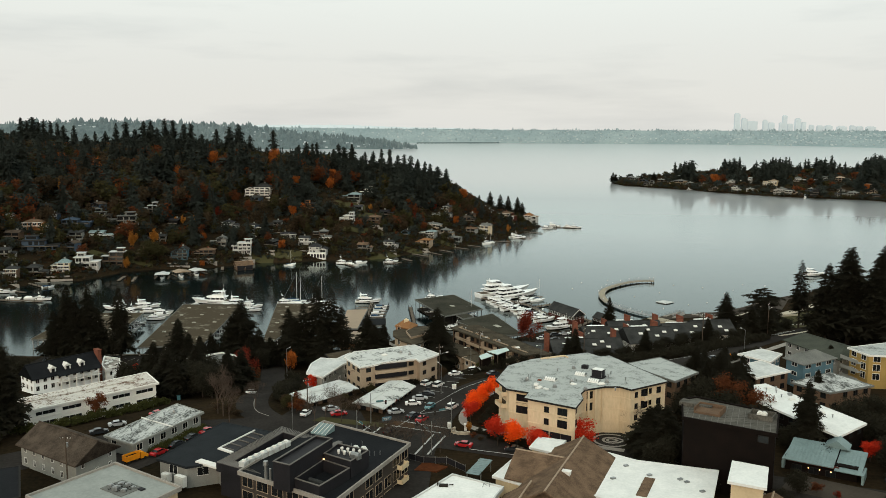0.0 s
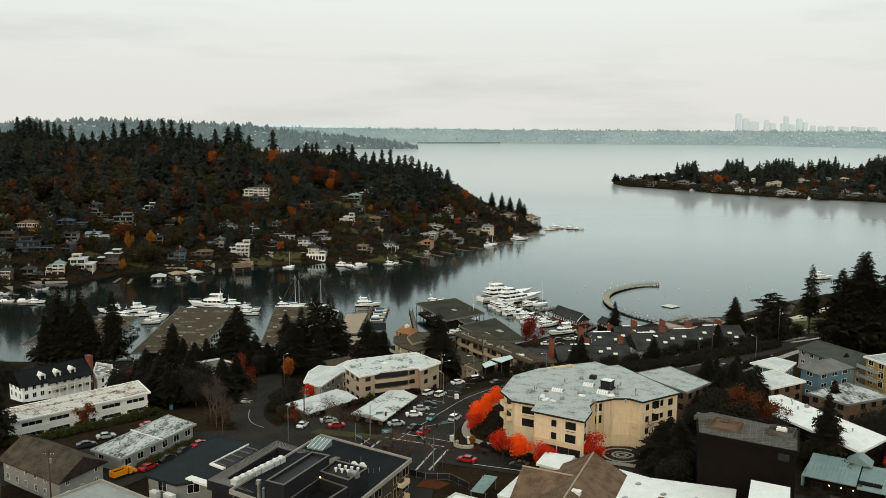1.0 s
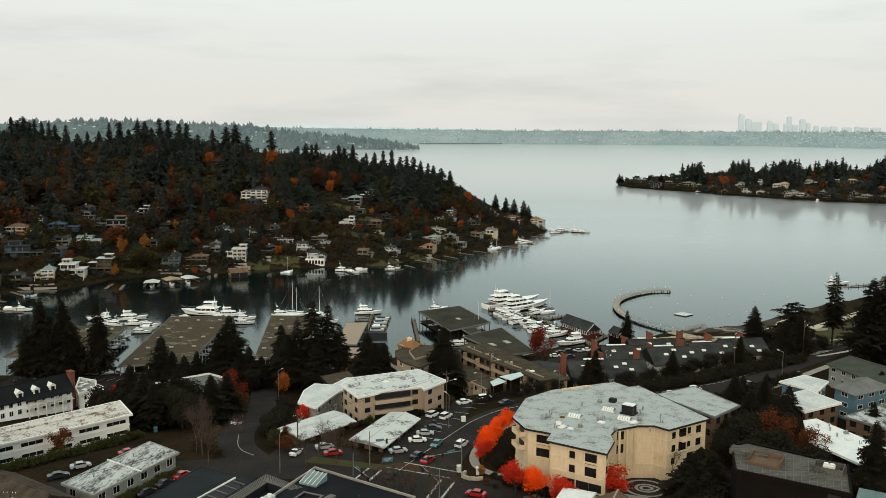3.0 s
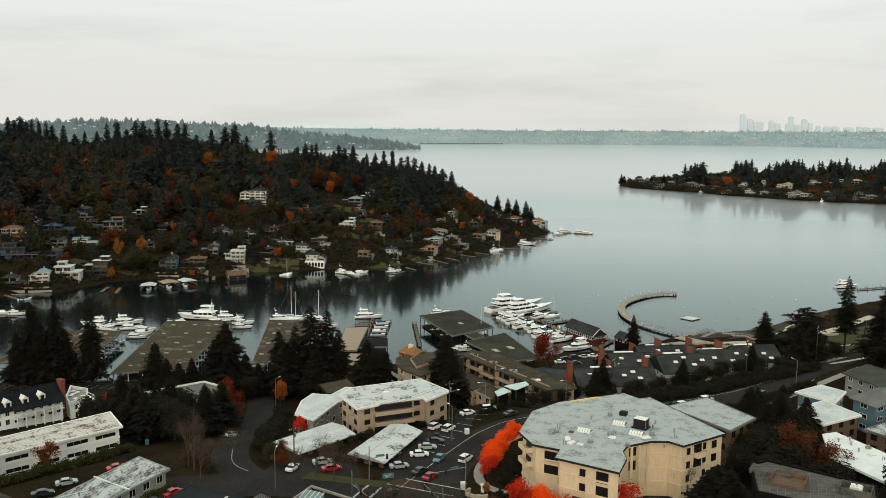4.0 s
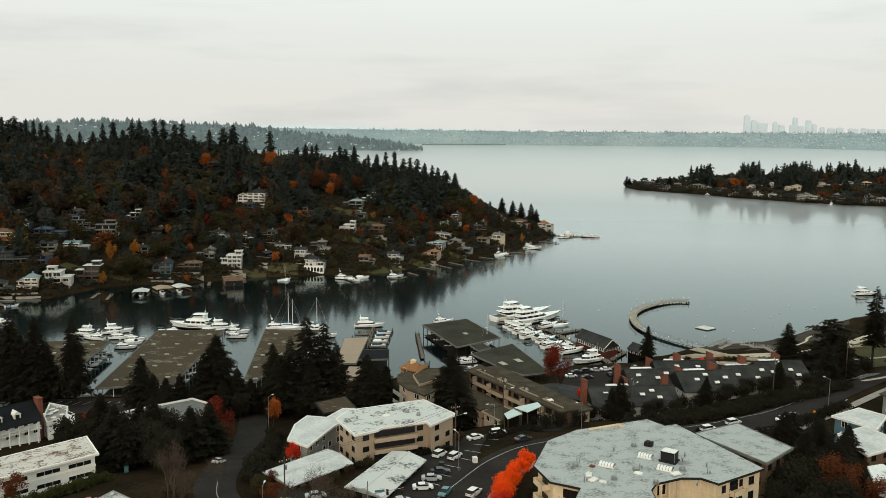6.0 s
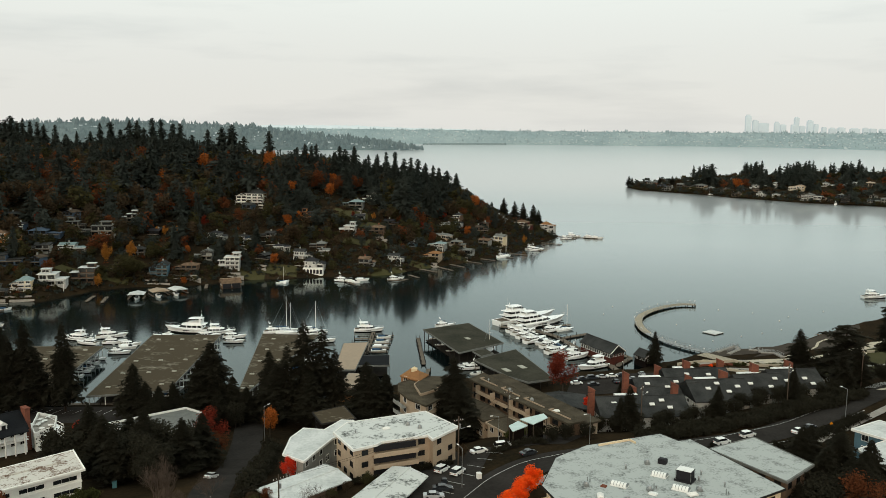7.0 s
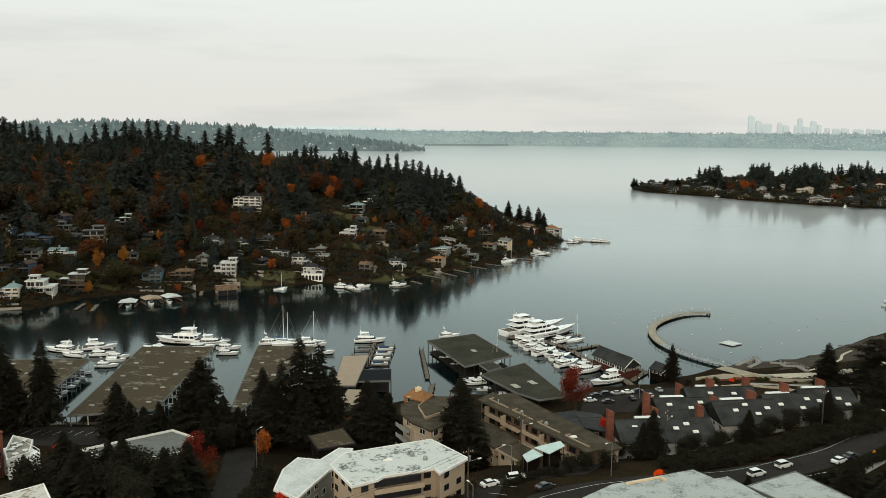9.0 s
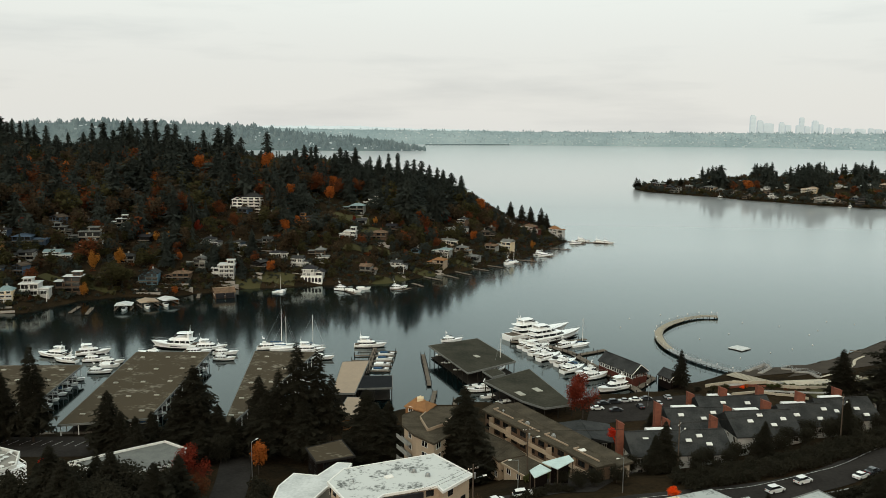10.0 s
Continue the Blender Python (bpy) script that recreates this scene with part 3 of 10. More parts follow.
# ---- roads, lots, paths and lawns, draped on the ground ----


def drape(name, label, category, line, width, material, lift=0.12, step=3.0):
    """A strip of even width that follows the ground along a line."""
    pts = []
    for (ax, ay), (bx, by) in zip(line, line[1:]):
        n = max(1, int(math.hypot(bx - ax, by - ay) / step))
        pts += [(ax + (bx - ax) * i / n, ay + (by - ay) * i / n) for i in range(n)]
    pts.append(line[-1])
    for _ in range(6):
        pts = [pts[0]] + [((a[0] + 2 * b[0] + c[0]) / 4, (a[1] + 2 * b[1] + c[1]) / 4) for a, b, c in zip(pts, pts[1:], pts[2:])] + [pts[-1]]
    cols = max(2, int(width / 3) + 1)
    v = []
    for i, p in enumerate(pts):
        a, b = Vector(pts[max(0, i - 1)]), Vector(pts[min(len(pts) - 1, i + 1)])
        d = (b - a).normalized()
        for c in range(cols):
            o = (c / (cols - 1) - 0.5) * width
            x, y = p[0] + d.y * o, p[1] - d.x * o
            v.append((x, y, 0))
    v = np.array(v)
    v[:, 2] = sheet_z(v[:, 0], v[:, 1]) + lift
    kk = np.arange(len(v)).reshape(len(pts), cols)
    f = np.stack([kk[:-1, :-1], kk[:-1, 1:], kk[1:, 1:], kk[1:, :-1]], -1).reshape(-1, 4)[:, ::-1]
    return tagged(new(name, raw_mesh(name, v, f, material)), label, category, kind="structure")


def sheet_z(x, y):
    """Height of the ground sheet itself, between its grid points."""
    i = np.clip(np.searchsorted(gx, x) - 1, 0, len(gx) - 2)
    j = np.clip(np.searchsorted(gy, y) - 1, 0, len(gy) - 2)
    u, w = (x - gx[i]) / (gx[i + 1] - gx[i]), (y - gy[j]) / (gy[j + 1] - gy[j])
    return GZ[j, i] * (1 - u) * (1 - w) + GZ[j, i + 1] * u * (1 - w) + GZ[j + 1, i] * (1 - u) * w + GZ[j + 1, i + 1] * u * w


def sz(x, y):
    return float(sheet_z(np.array([float(x)]), np.array([float(y)]))[0])


def patch(name, label, category, corners, material, lift=0.1, n=24):
    """A four-sided patch that lies on the ground."""
    a, b, c, d = (np.array(p, float) for p in corners)
    u, w = np.meshgrid(np.linspace(0, 1, n), np.linspace(0, 1, n))
    u, w = u[..., None], w[..., None]
    p = ((a * (1 - u) + b * u) * (1 - w) + (d * (1 - u) + c * u) * w).reshape(-1, 2)
    v = np.concatenate([p, (sheet_z(p[:, 0], p[:, 1]) + lift)[:, None]], 1)
    kk = np.arange(n * n).reshape(n, n)
    f = np.stack([kk[:-1, :-1], kk[:-1, 1:], kk[1:, 1:], kk[1:, :-1]], -1).reshape(-1, 4)
    return tagged(new(name, raw_mesh(name, v, f, material)), label, category, kind="structure")


drape("road", "dark wet asphalt street crossing a junction", "road", [(120, 150), (60, 172), (20, 188), (-8, 198), (-40, 205), (-70, 200), (-110, 170)], 13, M_ASPHALT)
drape("road", "asphalt street curving down to the marina", "road", [(-46, 206), (-55, 216), (-58, 235), (-61, 265), (-66, 295), (-72, 322), (-74, 340)], 9, M_ASPHALT, 0.15)
drape("road", "asphalt street curving round the apartment block", "road", [(-8, 150), (-7, 190), (-2, 215), (4, 234), (16, 249), (40, 258), (64, 264), (80, 272), (102, 290), (130, 318), (160, 345)], 9.5, M_ASPHALT, 0.17)
patch("parking_lot", "asphalt parking lot between low buildings", "parking lot", [(-18, 206), (-5, 203), (6, 262), (-10, 262)], M_ASPHALT, 0.13)
patch("parking_lot", "asphalt parking lot on the slope", "parking lot", [(8, 258), (24, 262), (44, 296), (26, 300)], M_ASPHALT, 0.13)
patch("parking_lot", "marina parking lot with white stripes", "parking lot", [(-170, 312), (-84, 318), (-84, 336), (-170, 331)], M_ASPHALT, 0.13)
patch("parking_lot", "waterside parking lot", "parking lot", [(34, 352), (84, 362), (80, 388), (40, 380)], M_ASPHALT, 0.13)
patch("parking_lot", "alley of asphalt with parked cars", "parking lot", [(-86, 172), (-74, 166), (-56, 198), (-64, 206)], M_ASPHALT, 0.13)
patch("parking_lot", "dark courtyard asphalt", "parking lot", [(-46, 208), (-20, 203), (-24, 216), (-42, 222)], M_ASPHALT, 0.13)
patch("driveway", "round forecourt of dark paving", "driveway", [(36, 180), (50, 176), (52, 201), (35, 201)], M_ASPHALT, 0.2)
patch("beach", "curved gravel and sand beach at the lake", "beach", [(100, 415), (190, 470), (196, 486), (101, 424)], M_SAND, 0.1)
patch("beach", "curved gravel and sand beach at the lake", "beach", [(120, 412), (172, 436), (192, 478), (140, 436)], M_SAND, 0.14)
patch("beach", "curved gravel and sand beach at the lake", "beach", [(100, 422), (122, 432), (128, 420), (104, 412)], M_SAND, 0.16)
patch("beach", "curved gravel and sand beach at the lake", "beach", [(128, 416), (146, 420), (150, 442), (126, 432)], M_SAND, 0.18)
patch("lawn", "park lawn above the beach", "lawn", [(118, 370), (190, 380), (205, 440), (120, 402)], M_GRASS, 0.1)
drape("path", "pale concrete park path", "path", [(92, 398), (106, 406), (122, 402), (140, 404), (156, 418), (178, 430)], 3.5, M_CONCRETE, 0.22)
drape("path", "pale concrete park path", "path", [(104, 392), (124, 388), (150, 392), (190, 400)], 2.5, M_CONCRETE, 0.2)
drape("path", "broad pale promenade curving through the park", "path", [(116, 400), (134, 404), (145, 410), (161, 418), (176, 431), (194, 448), (210, 464), (222, 473)], 5.0, M_PALESTONE, 0.3)
drape("path", "thin pale path above the beach", "path", [(132, 411), (141, 418), (148, 425), (154, 431), (157, 439), (165, 447)], 1.2, M_PALESTONE, 0.34, 1.5)
patch("lawn", "park lawn sloping to the promenade", "lawn", [(134, 348), (186, 392), (216, 456), (150, 406)], M_GRASS, 0.16, 40)
patch("parking_lot", "small car park beside a park lawn", "parking lot", [(182, 411), (191, 405), (204, 432), (190, 430)], M_ASPHALT, 0.3)
patch("plaza", "pale paved plaza beside the beach", "plaza", [(114, 405), (121, 395), (138, 399), (144, 410)], M_PALESTONE, 0.4)
drape("pavement", "pale pavement and low wall along the park road", "pavement", [(128, 318), (140, 322), (154, 332), (176, 350)], 2.2, M_PALESTONE, 0.3)
drape("pavement", "concrete pavement along the street", "pavement", [(84, 262), (104, 280), (134, 308)], 2.5, M_CONCRETE, 0.24)
drape("pavement", "concrete pavement round the corner", "pavement", [(44, 188), (20, 197), (4, 203), (4, 216), (12, 234), (24, 246)], 2.2, M_CONCRETE, 0.24)
for line, wide in (([(-13, 203), (-4, 222), (4, 238), (12, 248), (26, 256), (60, 266), (84, 279), (112, 303)], 0.16), ([(-16, 205), (-1, 199)], 0.4), ([(-12, 208), (2, 202)], 0.4), ([(-4, 184), (0, 197)], 0.5), ([(-7, 184), (-3, 198)], 0.5),
                   ([(-22, 189), (-17, 203)], 0.6), ([(-25, 191), (-20, 204)], 0.5), ([(6, 188), (18, 184)], 0.3), ([(64, 258), (86, 268), (112, 292)], 0.3)):
    drape("road_marking", "worn white road line", "road marking", line, wide, M_PAINTLINE, 0.26, 1.5)
drape("kerb", "pale concrete kerb round a bend", "kerb", [(-56, 226), (-55, 221), (-54, 217), (-52, 213.5), (-48.5, 211)], 0.22, M_CONCRETE, 0.28, 1.0)
for i in range(7):
    x = -1 + i * 1.3
    drape("road_marking", "white parking bay line", "road marking", [(x - 9 + i, 226 + i * 5), (x - 5 + i, 224 + i * 5)], 0.18, M_PAINTLINE, 0.27, 1.5)
for i in range(22):
    x = -166 + i * 3.4
    drape("road_marking", "white parking bay line", "road marking", [(x, 324.5), (x + 1.2, 329)], 0.16, M_PAINTLINE, 0.24, 1.5)
for i in range(9):
    drape("road_marking", "white crossing stripe", "road marking", [(129 + i * 1.1, 322 + i * 0.7), (126 + i * 1.1, 326 + i * 0.7)], 0.5, M_PAINTLINE, 0.3, 1.5)
for r0 in (1.6, 3.2, 5.0):
    drape("road_marking", "pale ring set in the forecourt", "road marking", [(42 + r0 * math.cos(a / 12 * 6.2832), 195 + r0 * math.sin(a / 12 * 6.2832)) for a in range(13)], 0.7, M_CONCRETE, 0.3, 1.0)

# ---- buildings ----
WIN = {}


def window(parent, x, y, z, yaw, w, h, trim=M_TRIM, t=0.09):
    """A window with a frame and its panes, its face towards local -y; those of far houses, with a heavier frame t, are of one piece."""
    key = (round(w, 1), round(h, 1), trim.name, t)
    if key not in WIN:
        fr = Shape()
        fr.box(-w / 2 - t, -0.08, -h / 2 - t, w / 2 + t, 0.02, -h / 2), fr.box(-w / 2 - t, -0.08, h / 2, w / 2 + t, 0.02, h / 2 + t)
        fr.box(-w / 2 - t, -0.08, -h / 2, -w / 2, 0.02, h / 2), fr.box(w / 2, -0.08, -h / 2, w / 2 + t, 0.02, h / 2)
        for i in range(1, max(2, int(w / 1.7))):
            xx = -w / 2 + w * i / max(2, int(w / 1.7))
            fr.box(xx - t / 3, -0.07, -h / 2, xx + t / 3, 0.02, h / 2)
        if t > 0.1:
            n = max(2, int(w / 1.7))
            xs = [-w / 2 - t] + [v for i in range(n) for v in (-w / 2 + w * i / n + (t / 3 if i else 0), -w / 2 + w * (i + 1) / n - (t / 3 if i < n - 1 else 0))] + [w / 2 + t]
            zs, k = [-h / 2 - t, -h / 2, h / 2, h / 2 + t], len(xs)
            one = Shape().add([(x_, -0.08, z_) for z_ in zs for x_ in xs], [])
            for r in range(3):
                for c in range(k - 1):
                    one.f.append((r * k + c, r * k + c + 1, (r + 1) * k + c + 1, (r + 1) * k + c))
                    one.s.append(1 if r == 1 and c % 2 == 1 else 0)
            rim = list(range(k)) + [2 * k - 1, 3 * k - 1] + list(range(4 * k - 1, 3 * k - 1, -1)) + [2 * k, k]
            o = len(one.v)
            one.v += [(one.v[i][0], 0.02, one.v[i][2]) for i in rim]
            one.f += [(rim[i], o + i, o + (i + 1) % len(rim), rim[(i + 1) % len(rim)]) for i in range(len(rim))]
            one.s += [0] * len(rim)
            WIN[key] = one.mesh("window", trim, M_GLASS), None
        else:
            WIN[key] = fr.mesh("window", trim), Shape().box(-w / 2, -0.03, -h / 2, w / 2, 0.02, h / 2).mesh("pane", M_GLASS)
    ob = part("window", WIN[key][0], parent, at=pose(x, y, z, 0, 0, yaw))
    if WIN[key][1]:
        part("pane", WIN[key][1], ob)
    return ob


def facade(parent, a, b, z0, storeys, sh, gap, w, h, trim=M_TRIM, skip=0.0, sill=1.0):
    """Rows of windows along the wall from a to b, whose outside lies to the right of that way."""
    dx, dy = b[0] - a[0], b[1] - a[1]
    ln = math.hypot(dx, dy)
    n = int((ln - 1.2) / gap)
    yaw = math.degrees(math.atan2(dy, dx))
    for s in range(storeys):
        for i in range(n):
            if rng.random() < skip:
                continue
            u = (i + 0.5) / n
            window(parent, a[0] + dx * u, a[1] + dy * u, z0 + s * sh + sill + h / 2, yaw, w, h, trim)


def block(name, label, poly, z1, wall, roof, storeys=2, sh=2.9, gap=3.2, ww=1.5, wh=1.4, over=0.6, trim=M_TRIM, edge=M_DARKTRIM, parapet=0.0, deep=3.0, thick=0.35, skip=0.1, category="building", faces=None, belts=False, edge_in=0.3):
    """A flat-roofed building on an outline, standing on the slope."""
    poly = ccw(poly)
    cx, cy = sum(p[0] for p in poly) / len(poly), sum(p[1] for p in poly) / len(poly)
    z0 = min(sz(*p) for p in poly)
    t = thing(name, label, category, pose(cx, cy, z0))
    loc = [(x - cx, y - cy) for x, y in poly]
    top = z1 - z0 - thick
    edge_line, loc = loc, grow(loc, -over)
    part("wall", Shape().prism(loc, -deep, top).mesh("wall", wall), t)
    r = Shape().prism(edge_line, top + 0.003, top + thick)
    part("roof", r.mesh("roof", roof), t)
    e = Shape()
    out, inn = grow(edge_line, 0.06), grow(edge_line, -edge_in)
    for i in range(len(loc)):
        j = (i + 1) % len(loc)
        e.prism([out[i], out[j], inn[j], inn[i]], top - 0.1, top + thick + 0.08 + parapet)
    part("roof_edge", e.mesh("roof_edge", edge), t)
    for i in range(len(loc)):
        if faces is not None and i not in faces:
            continue
        a, b = loc[i], loc[(i + 1) % len(loc)]
        n = Vector((b[1] - a[1], a[0] - b[0]))
        mid = Vector((cx + (a[0] + b[0]) / 2 - 0, cy + (a[1] + b[1]) / 2))
        if n.dot(Vector((0, 60)) - mid) > 0 and n.length > 3:
            facade(t, a, b, top - storeys * sh, storeys, sh, gap, ww, wh, trim, skip)
    if belts:
        o, n = grow(loc, 0.14), grow(loc, -0.1)
        for s in range(1, storeys + 1):
            for i in range(len(loc)):
                j = (i + 1) % len(loc)
                part("belt_course", Shape().prism([o[i], o[j], n[j], n[i]], top - s * sh + 0.1, top - s * sh + 0.5).mesh("belt_course", wall), t)
    t["top"] = top
    return t


def roof_kit(t, spots, seed):
    """Vents, pipes and hatches that stand on a flat roof."""
    r = random.Random(seed)
    z = t["top"] + 0.3
    for x, y in spots:
        kind = r.random()
        if kind < 0.35:
            part("roof_vent", Shape().tube((0, 0, 0), (0, 0, 0.7), 0.16).tube((0, 0, 0.7), (0, 0, 0.9), 0.32, 0.2, 8).mesh("roof_vent", M_METAL), t, at=pose(x, y, z))
        elif kind < 0.6:
            part("skylight", Shape().box(-0.9, -0.6, 0, 0.9, 0.6, 0.25).add([(-0.9, -0.6, 0.25), (0.9, -0.6, 0.25), (0.9, 0.6, 0.25), (-0.9, 0.6, 0.25), (-0.6, 0, 0.6), (0.6, 0, 0.6)], [(0, 1, 5, 4), (1, 2, 5), (2, 3, 4, 5), (3, 0, 4)]).mesh("skylight", M_TRIM), t, at=pose(x, y, z, 0, 0, r.uniform(0, 90)))
        elif kind < 0.8:
            part("roof_fan", Shape().box(-0.5, -0.5, 0, 0.5, 0.5, 0.5).tube((0, 0, 0.5), (0, 0, 0.85), 0.45, 0.35, 10).mesh("roof_fan", M_METAL), t, at=pose(x, y, z))
        else:
            part("roof_pipe", Shape().tube((0, 0, 0), (0, 0, 1.1), 0.09).tube((0.5, 0.2, 0), (0.5, 0.2, 0.6), 0.12).mesh("roof_pipe", M_METAL), t, at=pose(x, y, z))


def pitched(name, label, poly4, z_eave, z_ridge, wall, roof, storeys=2, sh=2.8, gap=3.0, ww=1.3, wh=1.4, over=0.7, trim=M_TRIM, hip=0.0, skip=0.1, category="building", deep=4.0, turn=True):
    """A building on four corners with a pitched roof, its ridge along the sides 0-1 and 2-3; hip: how far the ridge stops short."""
    poly = grow(ccw(poly4), -over)
    cx, cy = sum(p[0] for p in poly) / 4, sum(p[1] for p in poly) / 4
    z0 = min(sz(*p) for p in poly)
    t = thing(name, label, category, pose(cx, cy, z0))
    a, b, c, d = [Vector((x - cx, y - cy, 0)) for x, y in poly]
    he, hr = z_eave - z0 - 0.28, z_ridge - z0 - 0.28
    if turn and (b - a).length < (c - b).length:
        a, b, c, d = b, c, d, a
    m1, m2 = (a + d) / 2, (b + c) / 2
    ax = (m2 - m1).normalized()
    w = Shape().prism([p[:2] for p in (a, b, c, d)], -deep, he)
    if hip == 0:
        g = [(p.x, p.y, he) for p in (a, d)] + [(m1.x, m1.y, hr - 0.05)] + [(p.x, p.y, he) for p in (b, c)] + [(m2.x, m2.y, hr - 0.05)]
        w.add(g, [(0, 1, 2), (4, 3, 5)])
    part("wall", w.mesh("wall", wall), t)
    slope = (hr - he) / ((d - a).length / 2)
    side = (d - a).normalized()
    A, B, C, D = a - ax * over - side * over, b + ax * over - side * over, c + ax * over + side * over, d - ax * over + side * over
    R1, R2 = m1 - ax * over + ax * hip, m2 + ax * over - ax * hip
    zl = he - slope * over
    P = [(A, zl), (B, zl), (C, zl), (D, zl), (R1, hr), (R2, hr)]
    v = [(p.x, p.y, z + 0.02) for p, z in P] + [(p.x, p.y, z + 0.28) for p, z in P]
    f = [(0, 1, 5, 4), (2, 3, 4, 5), (1, 2, 5), (3, 0, 4)]
    faces = [tuple(reversed(q)) for q in f] + [tuple(i + 6 for i in q) for q in f] + [(i, (i + 1) % 4, 6 + (i + 1) % 4, 6 + i) for i in range(4)]
    part("roof", Shape().add(v, faces).mesh("roof", roof), t)
    part("ridge_cap", Shape().tube((R1.x, R1.y, hr + 0.27), (R2.x, R2.y, hr + 0.27), 0.2).mesh("ridge_cap", M_TANROOF if roof is M_BROWNSHINGLE else roof), t)
    for p, q in ((a, b), (b, c), (c, d), (d, a)):
        n = Vector((q.y - p.y, p.x - q.x))
        if n.dot(Vector((0, 60)) - Vector((cx + (p.x + q.x) / 2, cy + (p.y + q.y) / 2))) > 0:
            facade(t, p, q, he - storeys * sh, storeys, sh, gap, ww, wh, trim, skip)
    t["top"] = he
    return t


# the cream apartment block
CONDO = [(13, 204.8), (15.5, 197.2), (20.9, 194.5), (19.4, 190), (31.2, 182.8), (33.9, 190), (33.9, 194.3), (35.4, 197.3), (40.9, 200.3), (44.6, 200.4), (47.2, 197.8), (58.3, 205.7), (47, 231), (44.2, 229.7), (41.1, 234), (24, 226), (17, 219)]
condo = block("apartment_block", "pale cream stucco apartment block with a weathered grey membrane roof", CONDO, 31.2, M_CONDO, M_MEMBRANE, 3, 3.15, 3.1, 1.7, 2.2, 0.9, M_CONDO, M_DARKTRIM, belts=True, thick=0.25, faces=[], edge_in=0.04)
CX, CY, CT = condo.location.x, condo.location.y, condo["top"]
CW = grow([(x - CX, y - CY) for x, y in CONDO], -0.9)
for face, u, w, h, drops in ((0, 0.5, 2.6, 2.0, (1.7, 4.8)), (1, 0.55, 2.9, 2.1, (2.0, 5.0)), (3, 0.42, 1.1, 1.4, (1.9, 4.9)), (3, 0.77, 2.4, 2.2, (2.0, 5.0)), (4, 0.5, 1.4, 2.0, (2.0, 5.0)), (5, 0.55, 1.7, 2.2, (1.9, 4.9)), (7, 0.35, 1.7, 2.2, (1.9, 4.9)),
                          (10, 0.16, 0.9, 1.3, (1.8, 4.8, 7.8)), (10, 0.40, 2.2, 2.5, (2.0, 5.0)), (10, 0.58, 0.8, 1.3, (1.6, 4.6, 7.6)), (10, 0.84, 1.4, 1.5, (1.8, 4.8, 7.8)), (11, 0.2, 1.6, 1.8, (1.9, 4.9)), (11, 0.5, 1.6, 1.8, (1.9, 4.9)), (11, 0.8, 1.6, 1.8, (1.9, 4.9)), (16, 0.5, 1.8, 1.8, (1.9, 4.9)), (15, 0.5, 1.8, 1.8, (1.9, 4.9))):
    (ax, ay), (bx, by) = CW[face], CW[(face + 1) % len(CW)]
    yaw = math.degrees(math.atan2(by - ay, bx - ax))
    for drop in drops:
        wd = window(condo, ax + (bx - ax) * u, ay + (by - ay) * u, CT - drop, yaw, w, h, M_DARKTRIM)
        part("window_sill", Shape().box(-w / 2 - 0.25, -0.22, -h / 2 - 0.28, w / 2 + 0.25, 0.0, -h / 2 - 0.1).mesh("window_sill", M_CREAM), wd)
        if w > 1.3:
            part("window_head", Shape().box(-w / 2 - 0.2, -0.14, h / 2 + 0.1, w / 2 + 0.2, 0.0, h / 2 + 0.3).mesh("window_head", M_CREAM), wd)
roof_kit(condo, [(rng.uniform(-13, 10), rng.uniform(-10, 12)) for _ in range(13)] + [(rng.uniform(8, 17), rng.uniform(-4, 8)) for _ in range(5)], 5)
lift = part("lift_house", Shape().box(-1.7, -1.4, 0, 1.7, 1.4, 0.4).box(-1.35, -1.1, 0.4, 1.35, 1.1, 2.1).box(-1.5, -1.25, 2.1, 1.5, 1.25, 2.22).mesh("lift_house", M_CHARCOAL), condo, at=pose(40.4 - CX, 208.7 - CY, CT + 0.2, 0, 0, -32))
part("lift_house_cap", Shape().box(-1.4, -1.15, 2.23, 1.4, 1.15, 2.3).mesh("lift_house_cap", M_BRIGHTROOF), lift)
for dx, dy in ((-1.3, -1.05), (1.3, -1.05), (1.3, 1.05), (-1.3, 1.05)):
    part("post", Shape().tube((dx * 1.1, dy * 1.1, 0.3), (dx * 1.1, dy * 1.1, 2.1), 0.06, 0.06, 4).mesh("post", M_METAL), lift)
for x, y, w, l, h, mm in ((33, 202, 1.6, 1.1, 0.2, M_BRIGHTROOF), (25.5, 197.5, 1.4, 0.7, 0.2, M_BRIGHTROOF), (38, 217, 1.6, 1.4, 0.9, M_CHARCOAL), (24.5, 205, 1.0, 0.9, 0.2, M_BRICK)):
    part("roof_unit", Shape().box(-w / 2, -l / 2, 0, w / 2, l / 2, h).box(-w * 0.4, -l * 0.35, h, w * 0.4, l * 0.35, h + 0.12).mesh("roof_unit", mm), condo, at=pose(x - CX, y - CY, CT + 0.25, 0, 0, -30))
